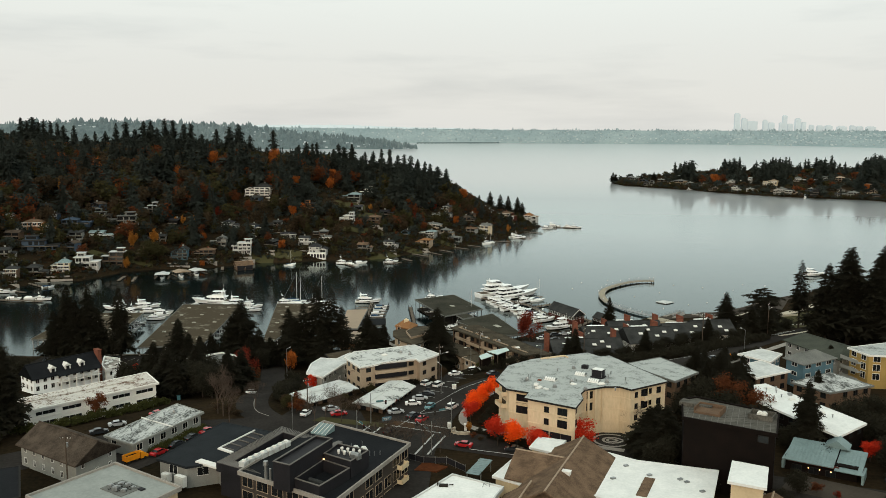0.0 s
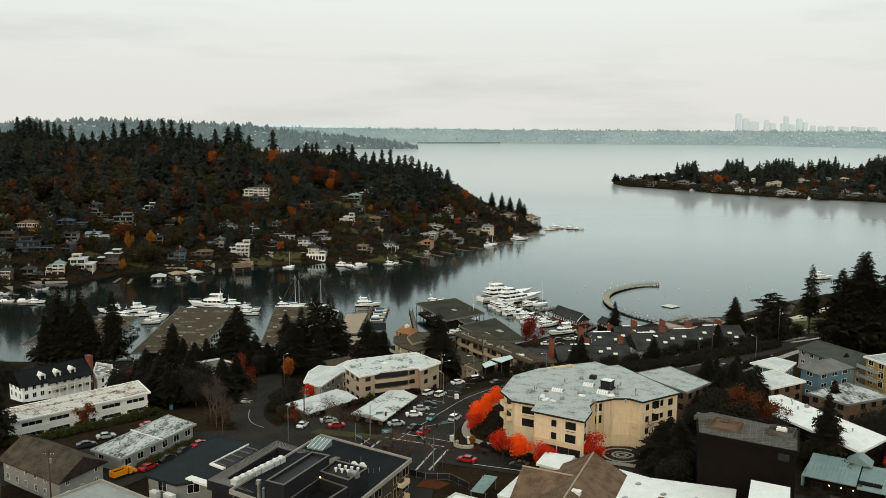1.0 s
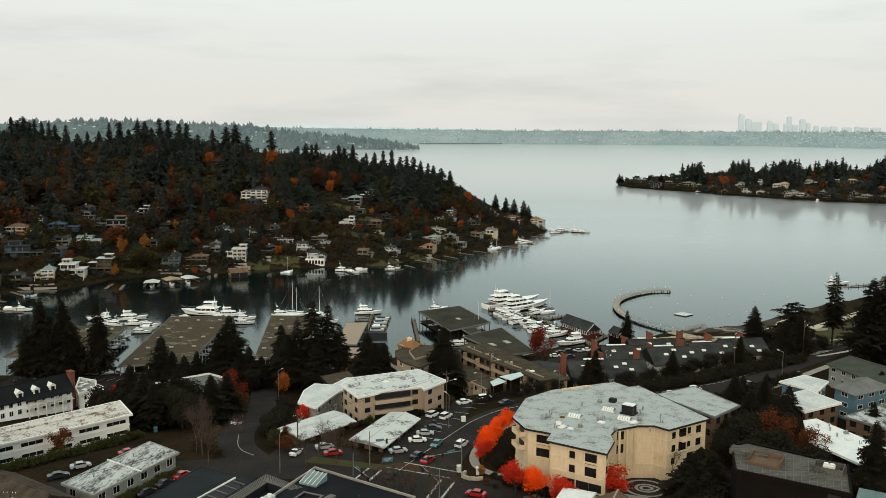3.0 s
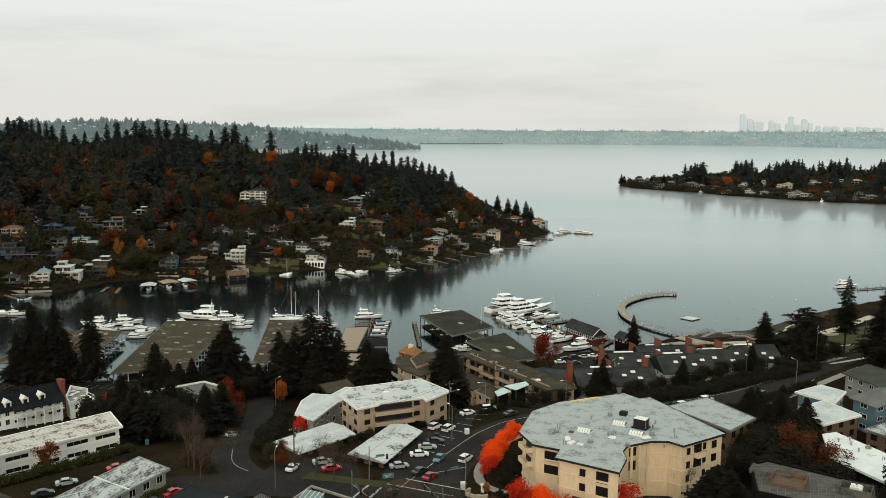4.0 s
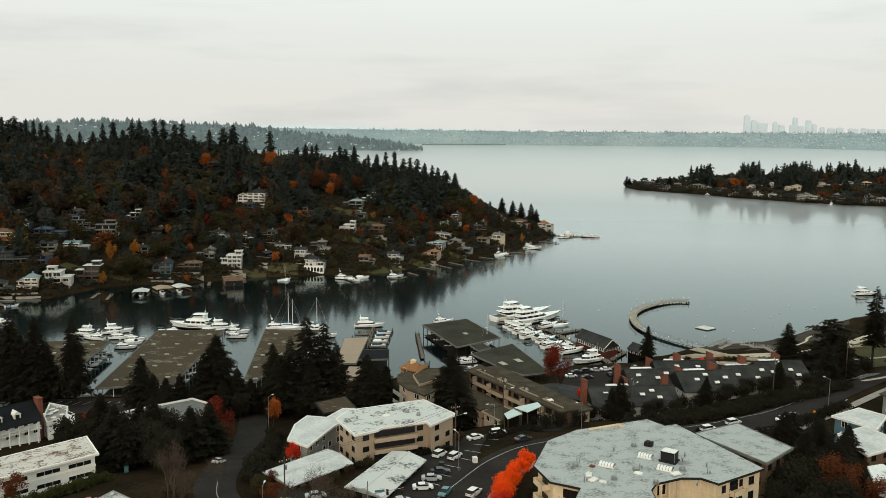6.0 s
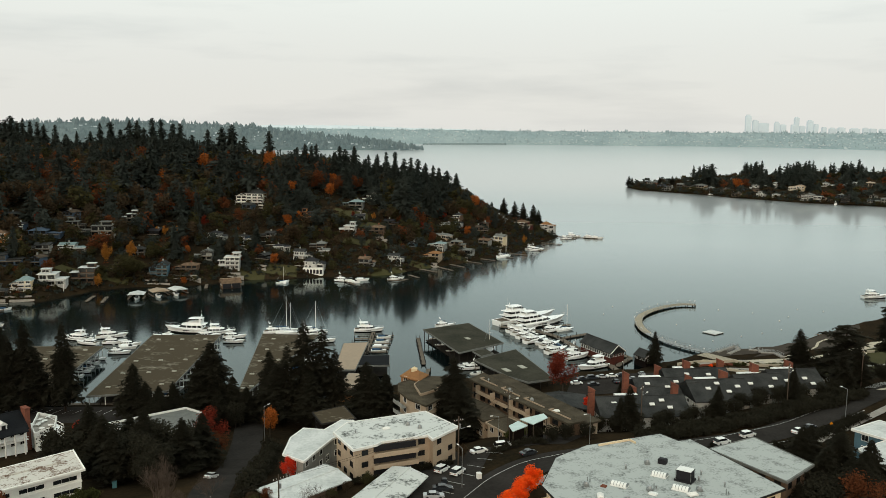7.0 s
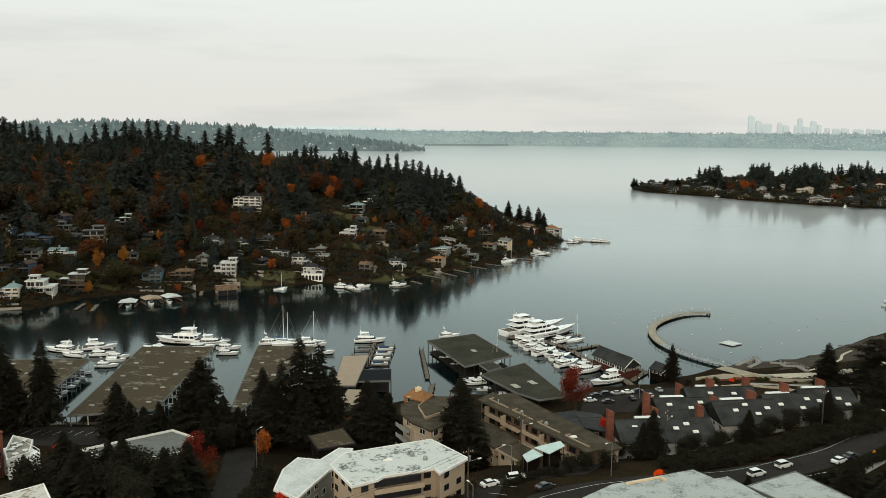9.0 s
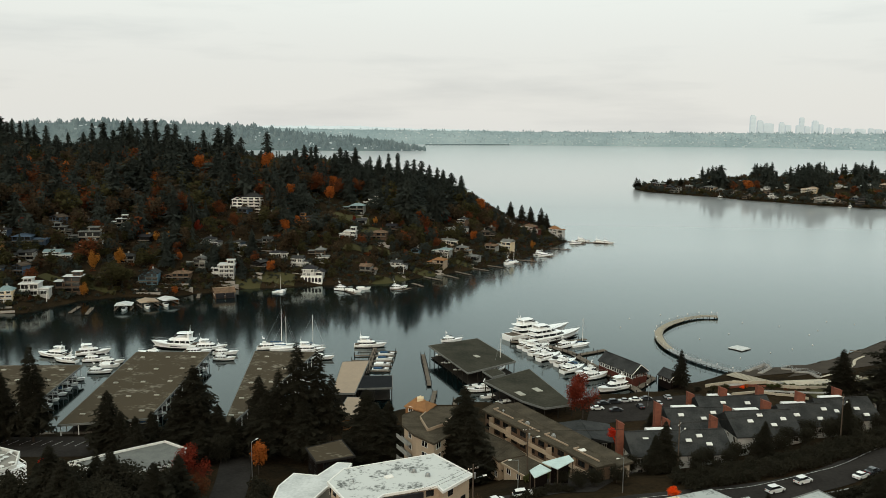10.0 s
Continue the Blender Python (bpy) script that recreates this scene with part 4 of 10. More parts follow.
for x, y, w, l in ((36, 210.5, 2.8, 0.75), (27.5, 205.5, 3.0, 0.7), (38.6, 204.2, 3.0, 0.75)):
    sky_ = part("barrel_skylight", Shape().box(-w / 2 - 0.1, -l - 0.1, 0, w / 2 + 0.1, l + 0.1, 0.25).loft([[(u, l * math.cos(math.pi * a / 8), 0.25 + l * 0.8 * math.sin(math.pi * a / 8)) for a in range(9)] for u in (-w / 2, w / 2)]).mesh("barrel_skylight", M_BRIGHTROOF), condo, at=pose(x - CX, y - CY, CT + 0.25, 0, 0, -30))
    for r_ in range(6):
        part("glazing_bar", Shape().loft([[(u, (l + 0.05) * math.cos(math.pi * a / 8), 0.25 + (l + 0.05) * 0.8 * math.sin(math.pi * a / 8)) for a in range(9)] for u in (-w / 2 + w * r_ / 5 - 0.05, -w / 2 + w * r_ / 5 + 0.05)]).mesh("glazing_bar", M_METAL), sky_)
for x, y, w, yaw, zz in ((39.0, 202.2, 7.0, 26, -6.6), (14.9, 201.2, 4.2, -72, -2.3), (14.9, 201.2, 4.2, -72, -5.4), (51.6, 202.4, 3.6, 36, -3.5)):
    part("balcony", Shape().box(-w / 2, -1.5, 0, w / 2, 0.4, 0.25).box(-w / 2, -1.5, 0.25, w / 2, -1.35, 1.1).box(-w / 2, -1.5, 0.25, -w / 2 + 0.15, 0.4, 1.1).box(w / 2 - 0.15, -1.5, 0.25, w / 2, 0.4, 1.1).mesh("balcony", M_CONDO), condo, at=pose(x - CX, y - CY, CT + zz, 0, 0, yaw))
for u in (0.15, 0.5, 0.85):
    part("column", Shape().box(-0.25, -0.25, -4, 0.25, 0.25, 0).mesh("column", M_CONDO), condo, at=pose(36.2 + 6 * u - CX, 200.0 + 2.6 * u - CY, CT - 6.6))
for (ax, ay), (bx, by), n in (((20.1, 191), (31, 183.6), 5), ((34.6, 195.8), (40.6, 200.6), 3), ((46.8, 198.8), (57.6, 206.2), 4)):
    for i in range(n):
        u = (i + 0.5) / n + 0.08
        part("pilaster", Shape().box(-0.28, -0.18, -9.5, 0.28, 0.12, -0.05).mesh("pilaster", M_CONDO), condo, at=pose(ax + (bx - ax) * u - CX + 0.25, ay + (by - ay) * u - CY + 0.55, CT, 0, 0, math.degrees(math.atan2(by - ay, bx - ax))))
for (ax, ay), (bx, by) in (((26.6, 225.8), (33.7, 229.4)), ((33.7, 229.4), (34.6, 227.6))):
    part("roof_parapet", Shape().box(0, -0.15, 0, math.hypot(bx - ax, by - ay), 0.15, 0.4).mesh("roof_parapet", M_CONDO), condo, at=pose(ax - CX, ay - CY, CT + 0.25, 0, 0, math.degrees(math.atan2(by - ay, bx - ax))))
# solid charcoal panels paint the dark inside of garage openings onto the wall
for u in (0.36, 0.62, 0.86):
    part("garage_opening", Shape().box(-1.4, -0.1, -9.6, 1.4, 0.2, -7.2).mesh("garage_opening", M_CHARCOAL), condo, at=pose(CW[3][0] + (CW[4][0] - CW[3][0]) * u, CW[3][1] + (CW[4][1] - CW[3][1]) * u, CT, 0, 0, -31.4))
block("apartment_annex", "low cream building with a grey flat roof", [(52, 235), (63, 217.5), (72, 227), (64.5, 243)], 27.6, M_BROWNWALL, M_MEMBRANE, 2, 3.0, trim=M_DARKTRIM, edge=M_GREYROOF)

tan = block("apartment_house", "tan stucco apartment house with a peeling white roof", [(-32.7, 247), (-26.5, 236), (-21.5, 239.6), (-20.6, 241.4), (-10.2, 246.3), (-9, 243.6), (-2.9, 252.5), (-11.7, 263.7), (-30.5, 254)], 25.3, M_TANWALL, M_PEELROOF, 3, 2.8, 3.4, 1.5, 1.1, 0.7, M_DARKTRIM, M_TRIM)
for s in range(3):
    part("balcony", Shape().box(0, -1.3, 0, 11, 0.2, 0.2).box(0, -1.3, 0.2, 11, -1.18, 1.05).mesh("balcony", M_TANWALL), tan, at=pose(-4.2, -7.4, tan["top"] - 2.6 - s * 2.8, 0, 0, 25))
# flat charcoal strips on the wall paint the shade of recessed balconies
for s in range(3):
    part("gallery", Shape().box(0.3, -0.1, 1.05, 10.7, 0.3, 2.45).mesh("gallery", M_CHARCOAL), tan, at=pose(-4.2, -7.4, tan["top"] - 2.6 - s * 2.8, 0, 0, 25))
roof_kit(tan, [(-9, 0), (-2, 3), (6, 4), (3, 6)], 3)
block("office_house", "low grey office with a white angled roof", [(-43.9, 242.6), (-38.1, 238.4), (-33.9, 253.3), (-31.4, 257), (-30.4, 266.8), (-33.8, 267), (-37, 259.5), (-42.4, 260.4), (-44.3, 253.4)], 21.4, M_GREYWALL, M_WHITEROOF, 2, 2.8, edge=M_TRIM)
pitched("office_house", "single-storey office with a low stained white roof", [(-26.6, 218.5), (-17.2, 213), (-9.5, 234.7), (-18, 240.1)], 20.3, 21.0, M_BROWNWALL, M_PEELROOF, 1, 2.9, 2.6, 1.8, 1.5, 1.1, trim=M_DARKTRIM)
pitched("office_house", "single-storey house with a pale flat roof", [(-46.3, 226.5), (-38.3, 218.6), (-26.4, 232.6), (-33.7, 241.5)], 19.9, 20.4, M_BROWNWALL, M_WHITEROOF, 1, 2.9, 2.8, 1.6, 1.4, 1.0, trim=M_DARKTRIM)
block("shed", "low dark house with a mossy brown flat roof", [(-47.5, 300), (-43, 290), (-33.5, 295), (-38.8, 307)], 12.0, M_DARKWALL, M_MOORROOF, 2, 2.8, trim=M_DARKTRIM, edge=M_DARKTRIM)

motel = block("motel_block", "long two-storey white apartment block with a stained roof", [(-94.7, 245.7), (-86.9, 234.5), (-118, 203), (-126, 212)], 20.2, M_WHITEWALL, M_DIRTYROOF, 2, 2.9, 6.6, 5.2, 0.95, 0.8, M_WHITEWALL, M_WHITEWALL, skip=0.0, belts=True)
part("roof_seam", Shape().box(-20, -0.2, 0, 20, 0.2, 0.35).mesh("roof_seam", M_DIRTYROOF), motel, at=pose(-1, 0.5, motel["top"] + 0.3, 0, 0, 45))
flat = block("workshop", "low shop with a patchy white and grey flat roof", [(-82.8, 184.4), (-73.5, 178.8), (-63.7, 202.7), (-73.1, 209.4)], 22.2, M_GREYWALL, M_STAINROOF, 1, 3.0, 3.6, 1.8, 1.5, 0.7, edge=M_GREYWALL)
roof_kit(flat, [(-4, -6), (-2, 2), (0, 6), (2, 8), (-3, -3)], 8)
part("roof_seam", Shape().box(-6, -0.15, 0, 6, 0.15, 0.25).mesh("roof_seam", M_TRIM), flat, at=pose(0, 0.5, flat["top"] + 0.3, 0, 0, -32))
pitched("apartment_house", "grey-green two-storey house with a brown gable roof", [(-99.3, 174.4), (-79.6, 161.7), (-74.5, 174.4), (-93.5, 186.5)], 24.0, 27.0, M_GREYWALL, M_DARKSHINGLE, 2, 2.7, 3.2, 0.8, 1.3, 0.9)
gr = block("shop_building", "flat-roofed shop building with a pale grey felt roof", [(-71, 162.6), (-52.6, 150.3), (-62, 132), (-82, 145)], 24.0, M_CREAM, M_GREYTEAL, 2, 3.2, edge=M_CONCRETE, parapet=0.4)
pad = part("equipment_pad", Shape().box(-3.4, -2.6, 0, 3.4, 2.6, 0.15).mesh("equipment_pad", M_GREYROOF), gr, at=pose(2.2, 2.4, gr["top"] + 0.35, 0, 0, -33))
for k, (x, y, w, h) in enumerate(((-2, -1, 1.1, 0.7), (0, -1.2, 1.3, 0.9), (1.9, -0.8, 1.0, 0.6), (-1.5, 1, 1.2, 0.5), (0.6, 1.1, 1.0, 0.8), (2.2, 1.2, 0.8, 0.5))):
    part("air_unit", Shape().box(-w / 2, -w / 2, 0.15, w / 2, w / 2, h).tube((0, 0, h), (0, 0, h + 0.15), w * 0.38, w * 0.36, 10).mesh("air_unit", M_METAL), pad, at=pose(x, y, 0, 0, 0, 15 * k))
part("pipe_run", Shape().tube((-3, 0, 0.4), (3, 0.1, 0.4), 0.07).tube((-1, -2.4, 0.35), (-1, 2.3, 0.35), 0.06).tube((1.2, -2.2, 0.35), (1.2, 2.0, 0.35), 0.06).mesh("pipe_run", M_PILE), pad)
part("roof_hatch", Shape().box(-0.7, -0.5, 0, 0.7, 0.5, 0.25).mesh("roof_hatch", M_CHARCOAL), gr, at=pose(6.4, 2.0, gr["top"] + 0.35, 0, 0, -33))
block("apartment_house", "ochre building with a flat roof and dark windows", [(-91.2, 160.9), (-83, 145), (-102, 134), (-111, 151)], 24.0, M_YELLOWWALL, M_DARKROOF, 3, 2.9, trim=M_DARKTRIM, edge=M_DARKTRIM)
d3 = block("mixed_use_building", "navy-roofed commercial building with a white fascia", [(-55.4, 191.1), (-41.6, 184.8), (-46.0, 172.2), (-46.2, 161.2), (-49.6, 165.2), (-55.5, 162.4), (-63.5, 166.8)], 23.6, M_GREYWALL, M_NAVYROOF, 1, 3.2, 4, 2.4, 1.8, 0.5, edge=M_NAVYROOF)
DX, DY, DT = d3.location.x, d3.location.y, d3["top"]
for (ax, ay), (bx, by), w in (((-46.0, 185.3), (-51.4, 173.3), 0.12), ((-51.4, 173.3), (-47.7, 170.7), 0.45), ((-53.9, 165.8), (-46.0, 161.1), 0.9)):
    part("fascia", Shape().box(0, -w, 0, math.hypot(bx - ax, by - ay), w, 0.45).mesh("fascia", M_TRIM), d3, at=pose(ax - DX, ay - DY, DT + 0.2, 0, 0, math.degrees(math.atan2(by - ay, bx - ax))))
part("roof_well", Shape().prism([(-45.9 - DX, 184.8 - DY), (-51.0 - DX, 173.4 - DY), (-47.6 - DX, 171.1 - DY), (-43.6 - DX, 180.5 - DY)], DT + 0.3, DT + 0.4).mesh("roof_well", M_CHARCOAL), d3)
for i in range(5):
    u = i / 4
    part("well_joist", Shape().box(-0.08, -0.08, 0, 3.4, 0.08, 0.25).mesh("well_joist", M_LOUVRE), d3, at=pose(-50.6 + 4.6 * u - DX, 174.0 + 9.6 * u - DY, DT + 0.36, 0, 0, -32))
for x, y, s in ((-60.5, 164.0, 1.0), (-56.5, 161.4, 1.3)):
    part("wall_unit", Shape().box(-s, -0.6, 0, s, 0.6, 1.8 * s).box(-s * 0.8, -0.7, 0.2, s * 0.8, -0.6, 1.6 * s).mesh("wall_unit", M_TRIM), d3, at=pose(x - DX, y - DY, DT - 3.6, 0, 0, -30))

nd = block("mixed_use_building", "dark flat-roofed building with plant rooms and a pale parapet", [(-29.2, 185.5), (-42, 154), (-20, 140), (-7.3, 171.6)], 26.0, M_DUSKWALL, M_DARKROOF, 3, 3.3, 4, 3.0, 2.3, 0.4, M_TANWALL, M_CONCRETE, parapet=0.35)
WELL = [(-38.7, 182.1), (-48.0, 159.5), (-37.0, 153.5), (-29.8, 175.7)]
wb = block("mixed_use_building", "dark plant well with louvred screens and chillers", WELL, 24.4, M_CHARCOAL, M_DARKROOF, 1, 3.3, edge=M_CHARCOAL, skip=1.0)
NT = nd["top"] + 0.35
NX, NY = nd.location.x, nd.location.y
WX, WY, WT = wb.location.x, wb.location.y, wb["top"] + 0.35


def on_roof(x, y, yaw=0):
    return pose(x - NX, y - NY, NT, 0, 0, yaw)


LO, LI = [Vector(p) for p in WELL], [Vector(p) for p in ((-37.6, 178.1), (-44.3, 160.6), (-40.4, 156.6), (-32.0, 174.4))]


def slats(a, b, c, d, n):
    """Bars across the strip whose long sides run from a to b and from d to c."""
    for i in range(n):
        p, q = a.lerp(b, (i + 0.5) / n), d.lerp(c, (i + 0.5) / n)
        part("louvre", Shape().box(0, -0.11, 0, (q - p).length, 0.11, 0.12).mesh("louvre", M_LOUVRE), wb, at=pose(p.x - WX, p.y - WY, WT + 1.5, 0, 0, math.degrees(math.atan2(q.y - p.y, q.x - p.x))))


slats(LO[0], LO[1], LI[1], LI[0], 44), slats(LO[3], LO[0], LI[0], LI[3], 20), slats(LO[1], LI[1], LI[2], LO[2], 9)
for ring in (LO, LI):
    for p, q in zip(ring, ring[1:] + ring[:1]):
        part("screen_beam", Shape().box(0, -0.1, -1.4, (q - p).length, 0.1, 0.0).mesh("screen_beam", M_CHARCOAL), wb, at=pose(p.x - WX, p.y - WY, WT + 1.5, 0, 0, math.degrees(math.atan2(q.y - p.y, q.x - p.x))))
for i in range(8):
    ch = part("chiller", Shape().box(-0.75, -0.8, 0.2, 0.75, 0.8, 2.7).box(-0.8, -0.85, 2.5, 0.8, 0.85, 2.6).box(-0.6, -0.83, 0.5, 0.6, -0.8, 1.2).mesh("chiller", M_WHITEROOF), wb, at=pose(-41.6 + i * 0.93 - WX, 157.6 + i * 1.66 - WY, WT, 0, 0, -28))
    part("fan_cowl", Shape().tube((0, 0, 2.7), (0, 0, 3.0), 0.5, 0.46, 12).mesh("fan_cowl", M_TRIM), ch)


def plant_room(pts, h, roof=True):
    """A dark box on the roof with a pale coping round its top."""
    loc = ccw([(x - NX, y - NY) for x, y in pts])
    o, n = grow(loc, 0.08), grow(loc, -0.3)
    s = Shape()
    for i in range(4):
        j = (i + 1) % 4
        s.prism([loc[i], loc[j], n[j], n[i]], 0, h)
    if roof:
        s.prism(n, h - 0.8, h - 0.5)
    room = part("plant_room", s.mesh("plant_room", M_CHARCOAL), nd, at=pose(0, 0, NT))
    for i in range(4):
        j = (i + 1) % 4
        part("coping", Shape().prism([o[i], o[j], n[j], n[i]], h, h + 0.12).mesh("coping", M_LOUVRE), room)


plant_room([(-32.9, 146.4), (-29.2, 144.5), (-23.1, 159.4), (-26.9, 161.0)], 5.6)
plant_room([(-24.4, 156.0), (-18.3, 151.9), (-15.3, 158.0), (-22.4, 162.0)], 3.6)
plant_room([(-28.6, 146.0), (-23.1, 142.4), (-18.4, 151.6), (-24.6, 156.0)], 2.3, False)
for i in range(8):
    part("roof_fan", Shape().tube((0, 0, 2.9), (0, 0, 3.7), 0.22, 0.22, 8).tube((0, 0, 3.7), (0, 0, 4.0), 0.36, 0.3, 8).mesh("roof_fan", M_TRIM), nd, at=on_roof(-21.5 + i % 4 * 1.3 + i // 4 * 0.5, 157.2 - i % 4 * 0.5 + i // 4 * 1.6))
part("roof_unit", Shape().box(-1.1, -0.6, 0, 1.1, 0.6, 0.9).tube((-1, 0, 0.9), (1, 0, 0.9), 0.5, 0.5, 8).mesh("roof_unit", M_METAL), nd, at=on_roof(-17.6, 154.6, -33) @ pose(0, 0, 3.2))
part("roof_unit", Shape().box(-2.0, -0.9, 0, 2.0, 0.9, 1.0).tube((-1.8, 0, 1.0), (1.8, 0, 1.0), 0.7, 0.7, 8).mesh("roof_unit", M_SLATE), nd, at=on_roof(-24.5, 147.2, -33))
sky = part("skylight", Shape().add([(-2, -2, 0), (2, -2, 0), (2, 2, 0), (-2, 2, 0), (-2, -2, 0.3), (2, -2, 0.3), (2, 2, 1.5), (-2, 2, 1.5)], [(3, 2, 1, 0), (0, 1, 5, 4), (1, 2, 6, 5), (2, 3, 7, 6), (3, 0, 4, 7), (4, 5, 6, 7)]).mesh("skylight", M_TEALROOF), nd, at=on_roof(-28.3, 178.4, -25))
for i in range(5):
    part("glazing_bar", Shape().add([(-2 + i - 0.05, -2, 0.32), (-2 + i + 0.05, -2, 0.32), (-2 + i + 0.05, 2, 1.53), (-2 + i - 0.05, 2, 1.53), (-2 + i - 0.05, -2, 0.4), (-2 + i + 0.05, -2, 0.4), (-2 + i + 0.05, 2, 1.61), (-2 + i - 0.05, 2, 1.61)], [(3, 2, 1, 0), (0, 1, 5, 4), (1, 2, 6, 5), (2, 3, 7, 6), (3, 0, 4, 7), (4, 5, 6, 7)]).mesh("glazing_bar", M_TRIM), sky)
for x, y in ((-19.2, 167.5), (-17.4, 167.0), (-20.6, 164.6)):
    part("roof_fan", Shape().box(-0.8, -0.8, 0, 0.8, 0.8, 0.5).tube((0, 0, 0.5), (0, 0, 1.0), 0.7, 0.5, 12).mesh("roof_fan", M_TRIM), nd, at=on_roof(x, y, 20))
part("roof_duct", Shape().box(-0.7, -3, 0, 0.7, 3, 0.5).mesh("roof_duct", M_LOUVRE), nd, at=on_roof(-24.8, 169, -33))
part("exhaust_pipe", Shape().tube((0, 0, 0), (0, 0, 3.4), 0.35, 0.35, 10).tube((0, 0, 3.4), (0, 0, 4.2), 0.6, 0.5, 10).mesh("exhaust_pipe", M_METAL), nd, at=on_roof(-35.2, 150))
part("exhaust_pipe", Shape().tube((0.9, 0, 0), (0.9, 0, 2.6), 0.25, 0.25, 8).mesh("exhaust_pipe", M_METAL), nd, at=on_roof(-35.2, 150))
for x, y, z in ((-22.2, 155.0, 0), (-19.6, 153.0, 0)):
    part("door", Shape().box(-0.6, -0.1, 0, 0.6, 0.05, 2.1).mesh("door", M_TRIM), nd, at=on_roof(x, y, -33))
M_BULB = glow(mat("lamp_glass", (0.8, 0.6, 0.35), bump=0), (1.0, 0.55, 0.22), 3.0)
for x, y in ((-28.9, 146.5), (-24.3, 155.5)):
    part("wall_lamp", Shape().box(-0.15, -0.2, 2.5, 0.15, 0, 2.75).mesh("wall_lamp", M_BULB), nd, at=on_roof(x, y, -33))
for s in range(3):
    part("balcony", Shape().box(-1.6, -1.3, 0, 1.6, 0, 0.2).box(-1.6, -1.3, 0.2, 1.6, -1.2, 1.0).box(1.5, -1.3, 0.2, 1.6, 0, 1.0).box(-1.6, -1.3, 0.2, -1.5, 0, 1.0).mesh("balcony", M_CREAM), nd, at=on_roof(-9.2, 166.5, 67) @ pose(0, 0, -3.4 - s * 3.3))
for i in range(16):
    part("roof_pipe", Shape().tube((0, 0, 0), (0, 0, rng.uniform(0.4, 1.1)), 0.07, 0.07, 5).mesh("roof_pipe", M_METAL), nd, at=on_roof(-30 + 17 * rng.random(), 163 + 14 * rng.random() * 0.6))
# brown-roofed complex at the near edge
pitched("community_building", "large building with brown shingle gable roofs", [(24.2, 175), (12.6, 145), (27.6, 139), (39.2, 169.5)], 24.4, 28.2, M_CREAM, M_BROWNSHINGLE, 2, 3.0, over=1.0)
pitched("community_building", "brown shingled gable wing", [(13.2, 158.2), (24.4, 152.8), (30.2, 168.4), (19, 173.8)], 24.2, 27.4, M_CREAM, M_BROWNSHINGLE, 2, 3.0, over=0.6, turn=False)
pitched("community_building", "brown shingled gable over a porch", [(13, 152.6), (23.6, 148.6), (17, 130), (6.4, 134)], 23.2, 26.6, M_CREAM, M_BROWNSHINGLE, 2, 3.0, over=0.6)
bl = block("community_building", "broad building with flat white roof", [(37.4, 172.8), (43, 168.4), (59.5, 163.2), (54, 148), (40, 142), (30, 150)], 24.2, M_CREAM, M_BRIGHTROOF, 2, 3.0, edge=M_BRIGHTROOF)
part("roof_stripe", Shape().box(-5, -1.1, 0, 5, 1.1, 0.12).mesh("roof_stripe", M_BROWNSHINGLE), bl, at=pose(42 - bl.location.x, 154 - bl.location.y, bl["top"] + 0.32, 0, 0, 68))
for x, y in ((50, 158), (51, 156.6), (44, 160), (53, 152), (40, 165), (36, 158)):
    part("roof_vent", Shape().box(-0.5, -0.35, 0, 0.5, 0.35, 0.3).mesh("roof_vent", M_METAL), bl, at=pose(x - bl.location.x, y - bl.location.y, bl["top"] + 0.35, 0, 0, 30))
block("community_building", "low wing with a flat white roof", [(19.7, 174.4), (22.4, 181.1), (28.6, 178.9), (25, 171)], 24.6, M_CREAM, M_BRIGHTROOF, 2, 3.0, edge=M_BRIGHTROOF)
block("community_building", "narrow white flat roof along a gable wing", [(10.8, 160.4), (16.6, 172.2), (18.6, 171.2), (13.6, 159.6), (21, 156), (20, 154.2)], 23.4, M_CREAM, M_BRIGHTROOF, 1, 3.0, edge=M_BRIGHTROOF)
lw = block("community_building", "flat white-roofed low wing with a kerb", [(2.3, 159.4), (12.9, 153.1), (8, 140), (-6, 146)], 24.0, M_CREAM, M_BRIGHTROOF, 2, 3.0, edge=M_WHITEROOF, parapet=0.2)
part("roof_unit", Shape().box(-0.9, -0.5, 0, 0.9, 0.5, 0.35).tube((-1.2, 0.3, 0), (-1.2, 0.3, 0.7), 0.15).tube((1.1, 0.2, 0.2), (2.0, 0.5, 0.2), 0.1).mesh("roof_unit", M_PILE), lw, at=pose(0.6 - lw.location.x, 153.4 - lw.location.y, lw["top"] + 0.35))
part("roof_pipe", Shape().tube((0, 0, 0), (0.2, 0, 0.8), 0.08).tube((0.2, 0, 0.8), (0.9, 0, 0.4), 0.08).tube((1.4, 0.3, 0), (1.4, 0.3, 0.6), 0.08).mesh("roof_pipe", M_METAL), lw, at=pose(8.6 - lw.location.x, 153.2 - lw.location.y, lw["top"] + 0.35))
part("roof_vent_box", Shape().box(-0.9, -0.6, 0, 0.9, 0.6, 0.8).box(-1.0, -0.7, 0.8, 1.0, 0.7, 0.95).mesh("roof_vent_box", M_TRIM), bl, at=pose(25.5 - bl.location.x, 152.8 - bl.location.y, bl["top"] + 3.2, 0, 0, -25))
st = block("stair_tower", "small cream stair tower with a white roof", [(59.7, 155.2), (65.9, 151.9), (62, 141.6), (55.6, 144.6)], 29.6, M_CREAM, M_BRIGHTROOF, 2, 3.0, edge=M_BRIGHTROOF, skip=1.0)
